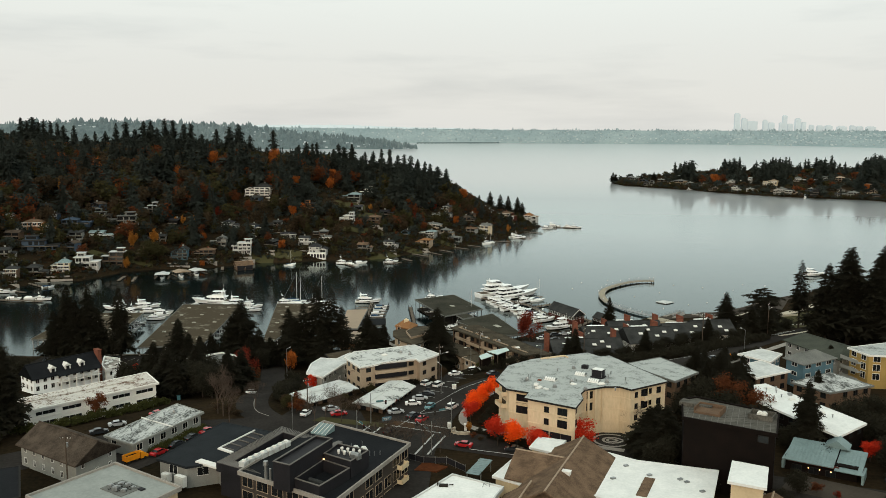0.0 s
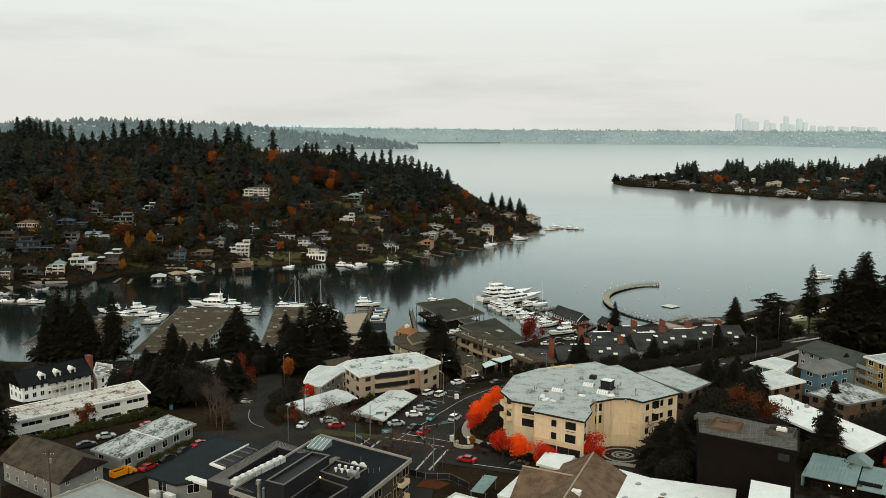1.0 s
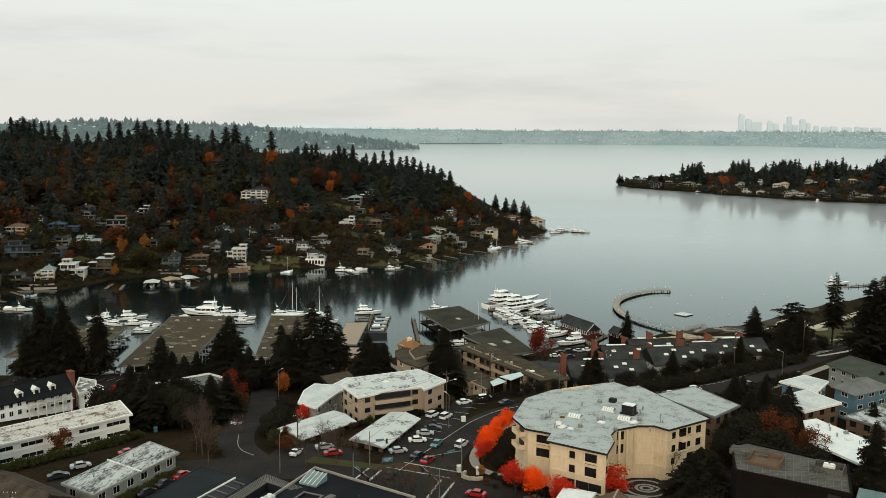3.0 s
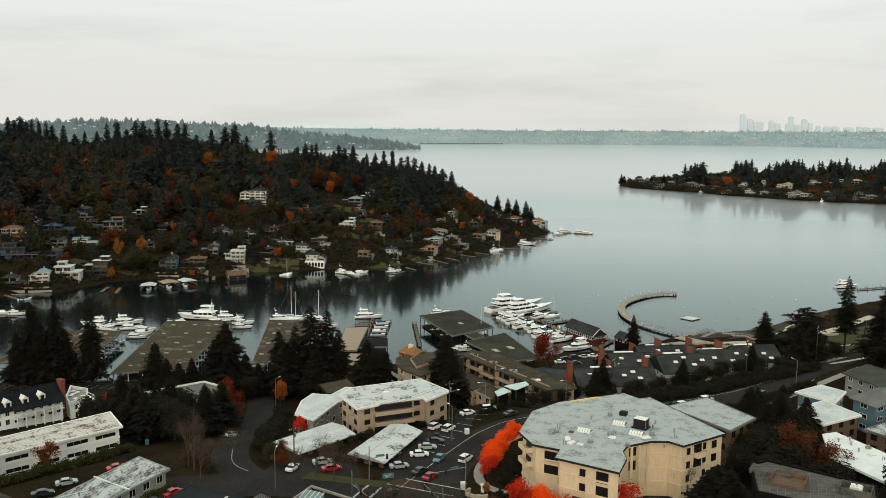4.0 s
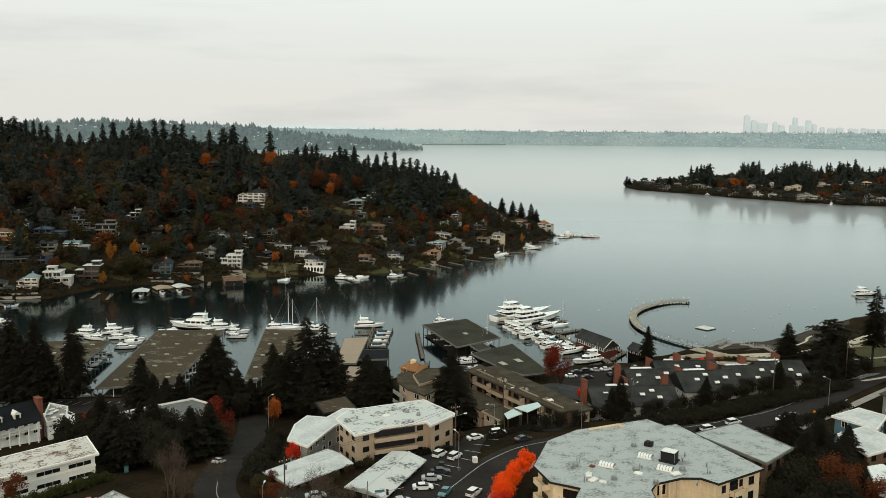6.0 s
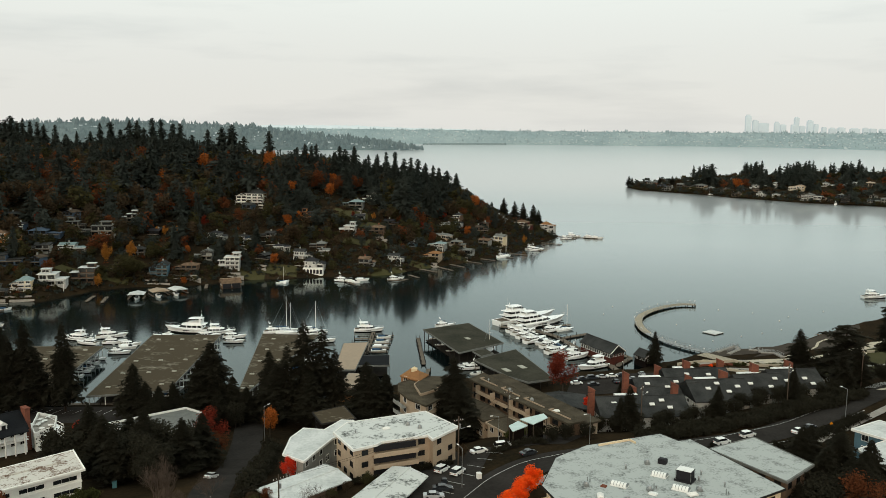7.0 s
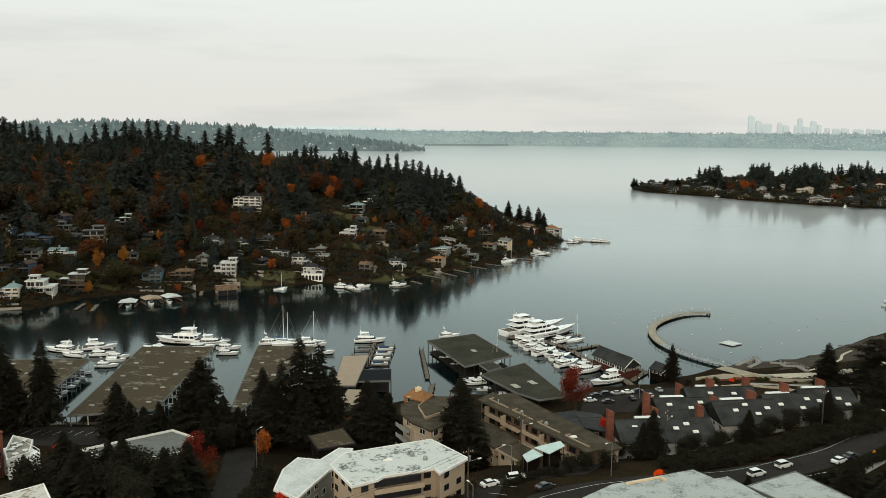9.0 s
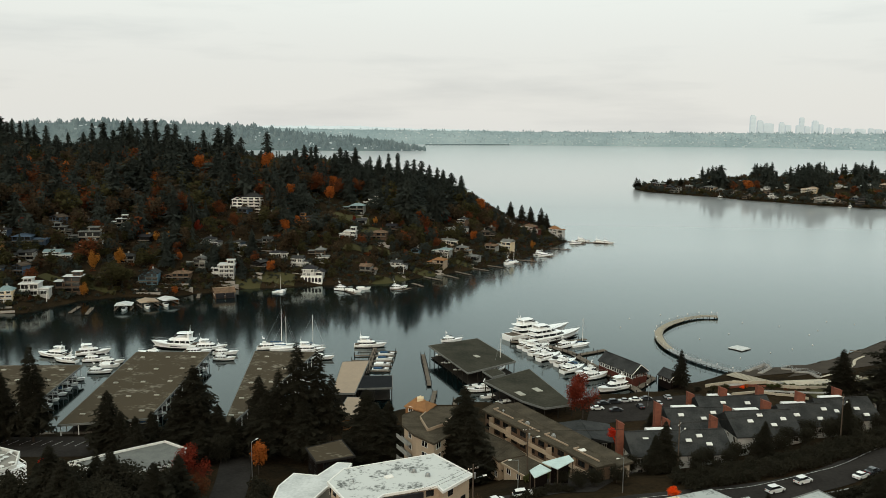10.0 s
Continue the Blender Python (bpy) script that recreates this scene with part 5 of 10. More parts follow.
for i in range(4):
    part("wall_vent", Shape().box(-0.3, -0.06, 0, 0.3, 0.02, 0.35).mesh("wall_vent", M_LOUVRE), st, at=pose(-3.6 + 1.6 * i, -2.7 - 0.75 * i - 0.75, st["top"] - 1.3, 0, 0, -25))
pitched("community_building", "low brown shingled roof beside a stair tower", [(62, 150), (70, 147), (64, 132), (54, 136)], 24.0, 26.0, M_CREAM, M_BROWNSHINGLE, 1, 3.0, over=0.5)
# the fenced garden between the street and the complex
pg = thing("pergola", "grey glass-roofed pergola beside a street", "pergola", pose(8.3, 170.6, sz(8.3, 170.6)))
for i in range(9):
    part("roof_panel", Shape().box(-1.5, -0.46, 2.6, 1.5, 0.46, 2.68).mesh("roof_panel", M_TEALROOF), pg, at=pose(-1.5 + 0.375 * i, -4 + i, 0, 0, 0, -20))
for x, y in ((-2.8, -3.6), (0.2, -4.6), (2.6, 3.6), (-0.2, 4.4)):
    part("post", Shape().box(-0.1, -0.1, -2, 0.1, 0.1, 2.6).mesh("post", M_METAL), pg, at=pose(x, y, 0))
bed = thing("planting_bed", "bed of red-brown bark and low shrubs behind a fence", "planting bed", pose(-3, 176.8, sz(-3, 176.8)))
part("soil", Shape().prism([(-3.6, -2.6), (1.6, -3.4), (4, -0.4), (-1.6, 2.6)], -0.6, 0.35).mesh("soil", M_RUST), bed)
for (ax, ay), (bx, by) in (((-8.8, 181.1), (-4.6, 178.5)), ((-4.6, 178.5), (0.7, 178.5)), ((0.7, 178.5), (5.1, 173.6))):
    fn = thing("garden_fence", "dark mesh fence panels round a planting bed", "fence", pose(ax, ay, sz(ax, ay), 0, 0, math.degrees(math.atan2(by - ay, bx - ax))))
    ln = math.hypot(bx - ax, by - ay)
    part("rail", Shape().box(0, -0.04, 1.7, ln, 0.04, 1.8).box(0, -0.03, 0.3, ln, 0.03, 0.36).mesh("rail", M_LOUVRE), fn)
    part("mesh_panel", Shape().box(0.05, -0.02, 0.36, ln - 0.05, 0.02, 1.7).mesh("mesh_panel", M_CHARCOAL), fn)
    for u in (0, 0.5, 1):
        part("post", Shape().tube((ln * u, 0, -0.6), (ln * u, 0, 1.9), 0.06).mesh("post", M_METAL), fn)

dk = block("apartment_house", "tall dark brown apartment house with a grey plank roof", [(52.3, 167.4), (69.3, 157.2), (74.4, 170.6), (59.1, 182), (55.2, 180)], 34.4, M_DARKWALL, M_PLANKROOF, 4, 2.9, 3.6, 2.0, 1.4, 0.4, M_DARKTRIM, M_DARKWALL, parapet=0.25, skip=0.88)
KX, KY, KT = dk.location.x, dk.location.y, dk["top"] + 0.35
part("roof_deck", Shape().box(-2.9, -2.4, 0, 2.9, 2.4, 0.5).box(-2.9, -2.4, 0.5, -2.7, 2.4, 1.3).box(2.7, -2.4, 0.5, 2.9, 2.4, 1.3).box(-2.7, 2.2, 0.5, 2.7, 2.4, 1.3).mesh("roof_deck", M_BROWNWALL), dk, at=pose(59.4 - KX, 171.6 - KY, KT, 0, 0, -31))
part("roof_step", Shape().box(-3.6, -1.4, 0, 3.6, 1.4, 0.9).mesh("roof_step", M_PLANKROOF), dk, at=pose(57.6 - KX, 175.6 - KY, KT, 0, 0, -31))
part("plant_pen", Shape().box(-2.6, -2, 0, 2.6, -1.8, 1.1).box(-2.6, 1.8, 0, 2.6, 2, 1.1).box(-2.6, -1.8, 0, -2.4, 1.8, 1.1).box(2.4, -1.8, 0, 2.6, 1.8, 1.1).mesh("plant_pen", M_PLANKROOF), dk, at=pose(69.8 - KX, 168.2 - KY, KT, 0, 0, -31))
part("roof_fan", Shape().box(-1, -0.7, 0, 1, 0.7, 1.1).tube((-0.5, 0, 1.1), (-0.5, 0, 1.4), 0.45, 0.45, 10).tube((0.5, 0, 1.1), (0.5, 0, 1.4), 0.45, 0.45, 10).mesh("roof_fan", M_TRIM), dk, at=pose(69.8 - KX, 168.2 - KY, KT, 0, 0, -31))
for i in range(14):
    u = (i + 0.7) / 15
    part("roof_plank", Shape().box(-0.05, -6.6, 0, 0.05, 6.6, 0.07).mesh("roof_plank", M_LOUVRE), dk, at=pose(54.6 + 17.4 * u - KX, 174.4 - 10.6 * u - KY, KT, 0, 0, -20))
wl_ = block("apartment_house", "long low house with a bright white roof", [(82.5, 208.7), (93.1, 182.4), (103.9, 191.9), (90.3, 224.5), (86.5, 223)], 25.2, M_DARKWALL, M_BRIGHTROOF, 2, 2.8, trim=M_DARKTRIM, edge=M_BRIGHTROOF)
roof_kit(wl_, [(-3, 12), (-1, 10), (1, 4), (4, -8), (5, -6), (3, -2), (2, 8), (0, 13), (-2, 14), (6, -10), (4, -5), (-1, 6), (2, 1)], 4)
tl = thing("house", "dark brown house with pale teal metal roof planes", "house", pose(88, 177, sz(88, 177), 0, 0, -31))
TZ = 23.3 - sz(88, 177)
part("wall", Shape().box(-8.2, -3.6, -3, 7.2, 4.6, TZ - 1.2).mesh("wall", M_DARKWALL), tl)
part("lower_wall", Shape().box(-7.6, -4.4, TZ - 2.0, 3.4, -3.6, TZ - 1.5).mesh("lower_wall", M_REDWALL), tl)
for x0, x1, dz in ((-8.0, 2.4, 0.0), (2.6, 8.2, -0.5)):
    pl = part("roof", Shape().add([(x0, -5.4, TZ - 1.5 + dz), (x1, -5.4, TZ - 1.5 + dz), (x1, 5.2, TZ + 0.3 + dz), (x0, 5.2, TZ + 0.3 + dz), (x0, -5.4, TZ - 1.3 + dz), (x1, -5.4, TZ - 1.3 + dz), (x1, 5.2, TZ + 0.5 + dz), (x0, 5.2, TZ + 0.5 + dz)], [(3, 2, 1, 0), (4, 5, 6, 7), (0, 1, 5, 4), (1, 2, 6, 5), (2, 3, 7, 6), (3, 0, 4, 7)]).mesh("roof", M_TEALROOF), tl)
    for i in range(int((x1 - x0) / 0.8)):
        x = x0 + 0.4 + i * 0.8
        part("roof_rib", Shape().add([(x - 0.04, -5.4, TZ - 1.3 + dz), (x + 0.04, -5.4, TZ - 1.3 + dz), (x + 0.04, 5.2, TZ + 0.5 + dz), (x - 0.04, 5.2, TZ + 0.5 + dz), (x - 0.04, -5.4, TZ - 1.22 + dz), (x + 0.04, -5.4, TZ - 1.22 + dz), (x + 0.04, 5.2, TZ + 0.58 + dz), (x - 0.04, 5.2, TZ + 0.58 + dz)], [(4, 5, 6, 7), (0, 1, 5, 4), (1, 2, 6, 5), (2, 3, 7, 6), (3, 0, 4, 7)]).mesh("roof_rib", M_TEALROOF), pl)
part("side_panel", Shape().box(-8.5, -5.5, TZ - 3.6, -8.0, 3, TZ - 1.3).box(8.2, -5.5, TZ - 4.0, 8.7, 0, TZ - 1.8).mesh("side_panel", M_TEALROOF), tl)
part("dormer_roof", Shape().add([(-1, 3.4, TZ + 0.2), (4.4, 3.4, TZ + 0.2), (1.7, 3.4, TZ + 2.0), (-1, 8, TZ + 0.2), (4.4, 8, TZ + 0.2), (1.7, 8, TZ + 2.0)], [(0, 1, 2), (4, 3, 5), (1, 4, 5, 2), (3, 0, 2, 5), (0, 3, 4, 1)]).mesh("dormer_roof", M_TEALROOF), tl)
for i in range(3):
    part("porch_lamp", Shape().box(-0.12, -3.75, TZ - 3.2, 0.12, -3.6, TZ - 2.95).mesh("porch_lamp", M_BULB), tl, at=pose(-3 + 2.4 * i, 0, 0))
    window(tl, -5.5 + 3.6 * i, -3.62, TZ - 3.6, 0, 2.0, 1.4, M_DARKTRIM)
patch("yard", "gravel yard before a dark house", "yard", [(74, 166), (90, 156), (96, 164), (80, 175)], M_SAND, 0.14)
block("apartment_house", "brick and stone house with a stained flat roof", [(99.8, 231), (107, 221), (122.7, 228.6), (115.6, 242)], 23.8, M_BROWNWALL, M_STAINROOF, 2, 2.8, trim=M_DARKTRIM, edge=M_GREYROOF)
block("apartment_house", "tan house with a white flat roof", [(87.5, 242), (89, 228.6), (101.7, 236.5), (96.9, 248)], 25.6, M_BROWNWALL, M_WHITEROOF, 2, 2.8, trim=M_DARKTRIM, edge=M_TRIM)
block("apartment_house", "pale blue house with a white flat roof", [(91.7, 254.8), (98.9, 245.4), (106, 255.5), (101.5, 261.7)], 25.8, M_BLUEWALL, M_WHITEROOF, 2, 2.8, edge=M_TRIM)
pitched("apartment_house", "blue two-storey house with a grey hipped roof and white windows", [(103.4, 248.3), (106.6, 239.6), (120.7, 248.3), (114.9, 257.5)], 27.0, 28.6, M_BLUEWALL, M_GREYROOF, 3, 2.8, 4.2, 2.2, 1.1, 1.0, hip=4.0)
pitched("apartment_house", "long grey house with a green-grey roof", [(114, 277.6), (122.4, 252), (137, 264), (126.4, 288)], 25.2, 27.2, M_GREYWALL, M_GREENSLATE, 2, 2.8, 3.4, 1.5, 1.1, 1.0, hip=4.0)
yl = block("apartment_house", "ochre three-storey apartment house with balconies", [(124.8, 252.2), (127.2, 243), (147, 240), (143, 260)], 29.0, M_YELLOWWALL, M_MEMBRANE, 3, 2.8, 3.6, 2.0, 1.9, 0.6, edge=M_TRIM)
for s in range(3):
    part("balcony", Shape().box(-4, -1.6, 0, 4, 0.2, 0.2).box(-4, -1.6, 0.2, 4, -1.5, 1.1).mesh("balcony", M_GREYWALL), yl, at=pose(-10.5, -1, yl["top"] - 2.7 - s * 2.8, 0, 0, -75))
block("apartment_house", "ochre house with a grey flat roof", [(122, 218), (128, 204), (150, 212), (142, 228)], 25.0, M_YELLOWWALL, M_STAINROOF, 2, 2.8, edge=M_TRIM)

# the white colonial house
col = pitched("colonial_house", "white colonial house with dark roof, dormers and brick chimney", [(-141.2, 265.2), (-125.6, 284.4), (-134.1, 291.5), (-149.7, 272.3)], 11.5, 15.2, M_COLONIAL, M_DARKROOF, 2, 2.7, 2.4, 1.1, 1.5, 0.6, skip=0.0, category="house")
cz, ca, sa = col["top"], math.cos(radians(51)), math.sin(radians(51))
for u in (-4.6, 0.6, 5.8):
    dm = part("dormer", Shape().box(-1.0, -1.2, 0, 1.0, 2.6, 1.5).add([(-1.2, -1.4, 1.5), (1.2, -1.4, 1.5), (0, -1.4, 2.5), (-1.2, 3.0, 1.5), (1.2, 3.0, 1.5), (0, 3.0, 2.5)], [(0, 1, 2), (4, 3, 5), (1, 4, 5, 2), (3, 0, 2, 5), (0, 3, 4, 1)]).mesh("dormer", M_TRIM), col, at=pose(u * ca + 3.0 * sa, u * sa - 3.0 * ca, cz + 0.6, 0, 0, 51))
    window(dm, 0, -1.22, 0.8, 0, 0.9, 1.0, M_DARKTRIM)
for i in range(6):
    u = -3.2 + i * 2.7
    part("column", Shape().tube((0, 0, -8), (0, 0, 0), 0.2, 0.18, 10).mesh("column", M_TRIM), col, at=pose(u * ca + 6.9 * sa, u * sa - 6.9 * ca, cz - 0.4))
part("porch_roof", Shape().add([(-4.0, -7.3, -0.5), (11.4, -7.3, -0.5), (11.4, -4.8, 0.3), (-4.0, -4.8, 0.3), (-4.0, -7.3, -0.25), (11.4, -7.3, -0.25), (11.4, -4.8, 0.55), (-4.0, -4.8, 0.55)], [(3, 2, 1, 0), (4, 5, 6, 7), (0, 1, 5, 4), (1, 2, 6, 5), (2, 3, 7, 6), (3, 0, 4, 7)]).mesh("porch_roof", M_DARKROOF), col, at=pose(0, 0, cz, 0, 0, 51))
part("porch_rail", Shape().box(-4.0, -7.0, -2.0, 11.4, -6.9, -1.9).box(-4.0, -7.0, -2.9, 11.4, -5.0, -2.75).mesh("porch_rail", M_TRIM), col, at=pose(0, 0, cz, 0, 0, 51))
part("terrace", Shape().box(14.8, -6.0, -10, 22.0, 4.6, -2.6).box(14.7, -6.1, -2.6, 22.1, 4.7, -2.4).mesh("terrace", M_COLONIAL), col, at=pose(0, 0, cz, 0, 0, 51))
part("terrace_rail", Shape().box(14.8, -6.0, -1.5, 22.0, -5.9, -1.35).box(21.9, -6.0, -1.5, 22.0, 4.6, -1.35).box(14.8, -6.0, -2.4, 14.9, -5.9, -1.5).box(18.3, -6.0, -2.4, 18.4, -5.9, -1.5).box(21.9, -6.0, -2.4, 22.0, -5.9, -1.5).box(21.9, -0.7, -2.4, 22.0, -0.6, -1.5).mesh("terrace_rail", M_TRIM), col, at=pose(0, 0, cz, 0, 0, 51))
for u, v in ((16.6, -3.6), (19.6, -2.8), (17.4, 0.4), (20.2, 2.2)):
    pt = thing("patio_table", "white garden table on a house terrace", "table", pose(col.location.x, col.location.y, col.location.z) @ pose(0, 0, cz, 0, 0, 51) @ pose(u, v, -2.4), "terrace tables")
    part("tabletop", Shape().tube((0, 0, 0.7), (0, 0, 0.78), 0.8, 0.8, 12).mesh("tabletop", M_TRIM), pt)
    part("pedestal", Shape().tube((0, 0, 0.0), (0, 0, 0.7), 0.28, 0.08, 8).mesh("pedestal", M_TRIM), pt)
part("chimney", Shape().box(-1.4, -0.7, -9, 1.4, 0.7, 5.2).box(-1.55, -0.85, 5.2, 1.55, 0.85, 5.45).mesh("chimney", M_BRICK), col, at=pose(13.1 * ca + 1.6 * sa, 13.1 * sa - 1.6 * ca, cz - 0.4, 0, 0, 141))
ter = block("terrace_house", "white flat-roofed terrace with deck furniture", [(-132, 302), (-124.7, 299), (-121.1, 290.1), (-124.1, 284), (-128, 290)], 9.0, M_WHITEWALL, M_CONCRETE, 2, 2.8, 4, 2.6, 1.4, 0.3, edge=M_TRIM, parapet=0.7)
for i in range(4):
    part("deck_table", Shape().box(-0.8, -0.5, 0.55, 0.8, 0.5, 0.65).box(-0.1, -0.1, 0, 0.1, 0.1, 0.55).box(-0.8, 0.7, 0.3, 0.8, 1.0, 0.4).mesh("deck_table", M_TRIM), ter, at=pose(-2.5 + 1.5 * (i % 2), -2 + 2.6 * i, ter["top"] + 0.4, 0, 0, 30 * i))
block("low_building", "low building with a white parapet among dark trees", [(-108, 291.5), (-100, 298.4), (-88.4, 308.2), (-80.7, 303), (-78.5, 293), (-92, 283)], 9.6, M_TANWALL, M_GREYROOF, 2, 2.8, edge=M_TRIM, parapet=0.5)

# the terraced lodge
lg = block("lodge", "long beige lodge with balconies and a brown flat roof", [(-0.4, 310), (25.7, 270.6), (30.2, 273.2), (4.0, 317)], 20.2, M_BROWNWALL, M_LODGEROOF, 2, 2.9, 3.6, 2.2, 1.5, 0.8, M_DARKTRIM, M_LODGEROOF, skip=0.0)
LX, LY, LT = lg.location.x, lg.location.y, lg["top"]
block("lodge", "rear wing of a beige lodge with a brown roof", [(4.3, 316.8), (30.5, 273.4), (35, 277), (10, 320)], 19.2, M_TANWALL, M_LODGEROOF, 3, 2.9, 3.6, edge=M_LODGEROOF)
for s in range(3):
    for k in range(5):
        part("balcony", Shape().box(-3.9, -1.6, 0, 3.9, 0.1, 0.2).box(-3.9, -1.6, 0.2, 3.9, -1.46, 1.15).box(-3.9, -1.6, 0.2, -3.75, 0.1, 2.4).mesh("balcony", M_TANWALL), lg, at=pose(2.6 + 23.4 * (k + 0.5) / 5 - LX - 0.5 * (k % 2), 307 - 35.4 * (k + 0.5) / 5 - LY - 0.7 * (k % 2), LT - 2.75 - s * 2.9, 0, 0, -56.5))
for k in range(4):
    part("roof_step", Shape().box(-4.6, -0.12, 0, 4.6, 0.12, 0.35).box(-4.72, -0.12, 0, -4.48, 1.6, 0.35).mesh("roof_step", M_TANROOF), lg, at=pose(5.4 + 6.2 * k - LX, 306.5 - 9.6 * k - LY, LT + 0.33, 0, 0, -56.8))
roof_kit(lg, [(3 + 6 * k - 15 + 2.5, 15 - 9 * k) for k in range(4)], 21)
lb = block("lodge", "beige lodge block with stepped brown roofs", [(-22, 304), (-21.4, 296.6), (-17.8, 289.3), (-12.5, 283.4), (-7.6, 292), (-7.3, 312), (-16.1, 312)], 20.2, M_TANWALL, M_LODGEROOF, 4, 2.9, 3.4, 2.0, 1.4, 0.6, M_TRIM, M_LODGEROOF, skip=0.0)
part("upper_roof", Shape().prism([(-0.5, -6.5), (3.5, -2), (5.5, 3.5), (5.5, 10), (-1, 9.5), (-3, 3)], 0, 0.6).mesh("upper_roof", M_LODGEROOF), lb, at=pose(1.0, 0, lb["top"] + 0.3))
for (ax, ay), (bx, by) in (((-3, 3), (-0.5, -6.5)), ((-0.5, -6.5), (3.5, -2)), ((3.5, -2), (5.5, 3.5)), ((-1, 9.5), (-3, 3))):
    part("roof_step", Shape().box(0, -0.12, 0, math.hypot(bx - ax, by - ay), 0.12, 0.75).mesh("roof_step", M_TANROOF), lb, at=pose(ax + 1.0, ay, lb["top"] + 0.3, 0, 0, math.degrees(math.atan2(by - ay, bx - ax))))
for s in range(3):
    part("balcony", Shape().box(-3.4, -1.4, 0, 3.4, 0.1, 0.2).box(-3.4, -1.4, 0.2, 3.4, -1.28, 1.1).mesh("balcony", M_GREYWALL), lb, at=pose(-20.0 - lb.location.x, 293.4 - lb.location.y, lb["top"] - 2.8 - s * 2.9, 0, 0, -63))
ct = pitched("cedar_tower", "small tower with an orange cedar shingle roof", [(-22, 310), (-15.5, 305), (-13, 312), (-19.5, 317)], 21.0, 22.6, M_CEDAR, M_CEDAR, 1, 2.2, hip=2.5, over=0.4)
part("cupola", Shape().box(-0.9, -0.9, 0, 0.9, 0.9, 1.0).tube((0, 0, 1.0), (0, 0, 1.5), 0.8, 0.2, 8).mesh("cupola", M_CREAM), ct, at=pose(0, 0, ct["top"] + 1.3))
block("lodge", "low brown-roofed wing beside a lodge", [(-0.6, 305), (-4.5, 300), (3.4, 283.2), (10.4, 287.6), (6.5, 296)], 16.2, M_TANWALL, M_LODGEROOF, 2, 2.8, edge=M_LODGEROOF)
block("lodge", "low terrace roof below the lodge balconies", [(9.4, 289), (4.0, 282.6), (13.4, 268), (22.4, 271.6)], 16.0, M_TANWALL, M_LODGEROOF, 1, 2.8, edge=M_TANROOF)
for name, poly, z in (("canopy", [(12.6, 267.4), (15.8, 263.6), (19.9, 267.8), (19.1, 271)], 22.4), ("canopy", [(9.7, 265), (10.5, 260.8), (14.5, 264.3), (12.3, 267.8)], 21.4)):
    cx, cy = sum(p[0] for p in poly) / 4, sum(p[1] for p in poly) / 4
    t = thing(name, "pale green corrugated carport canopy on posts", "canopy", pose(cx, cy, sz(cx, cy)))
    loc = ccw([(x - cx, y - cy) for x, y in poly])
    h = z - sz(cx, cy)
    part("roof", Shape().prism(loc, [h - 0.2, h - 0.2, h + 0.2, h + 0.2], [h, h, h + 0.4, h + 0.4]).mesh("roof", M_PALETEAL), t)
    for p in loc:
        part("post", Shape().tube((p[0] * 0.9, p[1] * 0.9, -1.5), (p[0] * 0.9, p[1] * 0.9, h), 0.1).mesh("post", M_POLE), t)
    part("wall", Shape().box(-2, 1.5, -1.5, 2, 1.7, h - 0.3).mesh("wall", M_DARKWALL), t)
pitched("boat_shed", "long dark grey shed with a low roof", [(21, 337), (25.6, 321), (38, 322), (39.5, 338)], 7.2, 8.4, M_DARKWALL, M_SLATE, 1, 2.8)

# townhouses with brick chimneys


def townhouse(x0, x1, y0, y1, yaw, z_eave, z_ridge, lights):
    cx, cy = (x0 + x1) / 2, (y0 + y1) / 2
    z_eave, z_ridge = z_eave + 1.1, z_ridge + 1.1
    m = pose(cx, cy, 0, 0, 0, yaw)
    pts = [m @ Vector((x - cx, y - cy, 0)) for x, y in ((x0, y0), (x1, y0), (x1, y1), (x0, y1))]
    t = pitched("townhouse", "grey-sided townhouse with a slate roof, and skylights", [(p.x, p.y) for p in pts], z_eave, z_ridge, M_HOUSEWHITE, M_SLATE, 2, 2.8, 3.4, 1.3, 1.2, 0.4, M_TRIM, skip=0.2, category="townhouse")
    z0 = t.location.z
    w, d = x1 - x0, y1 - y0
    long_x = w >= d
    rise = z_ridge - z_eave
    for u, q in lights:
        f = 1 - abs(q) / (d / 2) if long_x else 1 - abs(u) / (w / 2)
        tilt = math.degrees(math.atan2(rise, d / 2)) * (1 if q < 0 else -1)
        part("skylight", Shape().box(-0.75, -0.5, 0, 0.75, 0.5, 0.2).mesh("skylight", M_TRIM), t, at=pose(u, q, z_eave - z0 + rise * f + 0.3, tilt, 0, yaw))
    part("flat_dormer", Shape().box(-3.4, -0.1, -1.2, 3.4, 1.7, 0.22).mesh("flat_dormer", M_BRIGHTROOF), t, at=pose(-w * 0.14, 0.2, z_ridge - z0 - 0.15, 0, 0, yaw))
    return t


townhouse(36, 63, 291, 306, 8, 14.6, 18.4, [(-8, -3), (-4, -4.5), (3, -3.5), (8, -4.5), (6, -2)])
townhouse(50, 67, 308, 322, 8, 15.6, 19.2, [(-4, -3), (2, -4), (5, -2)])
townhouse(65, 84, 302, 318, 10, 16.2, 20.4, [(-3, -4), (3, -5), (6, -3), (0, -2)])
townhouse(81, 97, 309, 323, 10, 16.6, 20.6, [(-3, -4), (3, -5), (5, -2)])
townhouse(93, 110, 314, 329, 10, 16.8, 20.8, [(-3, -5), (3, -4), (5, -6)])
townhouse(62, 84, 322, 336, 8, 15.0, 18.4, [(-3, -3), (4, -3)])
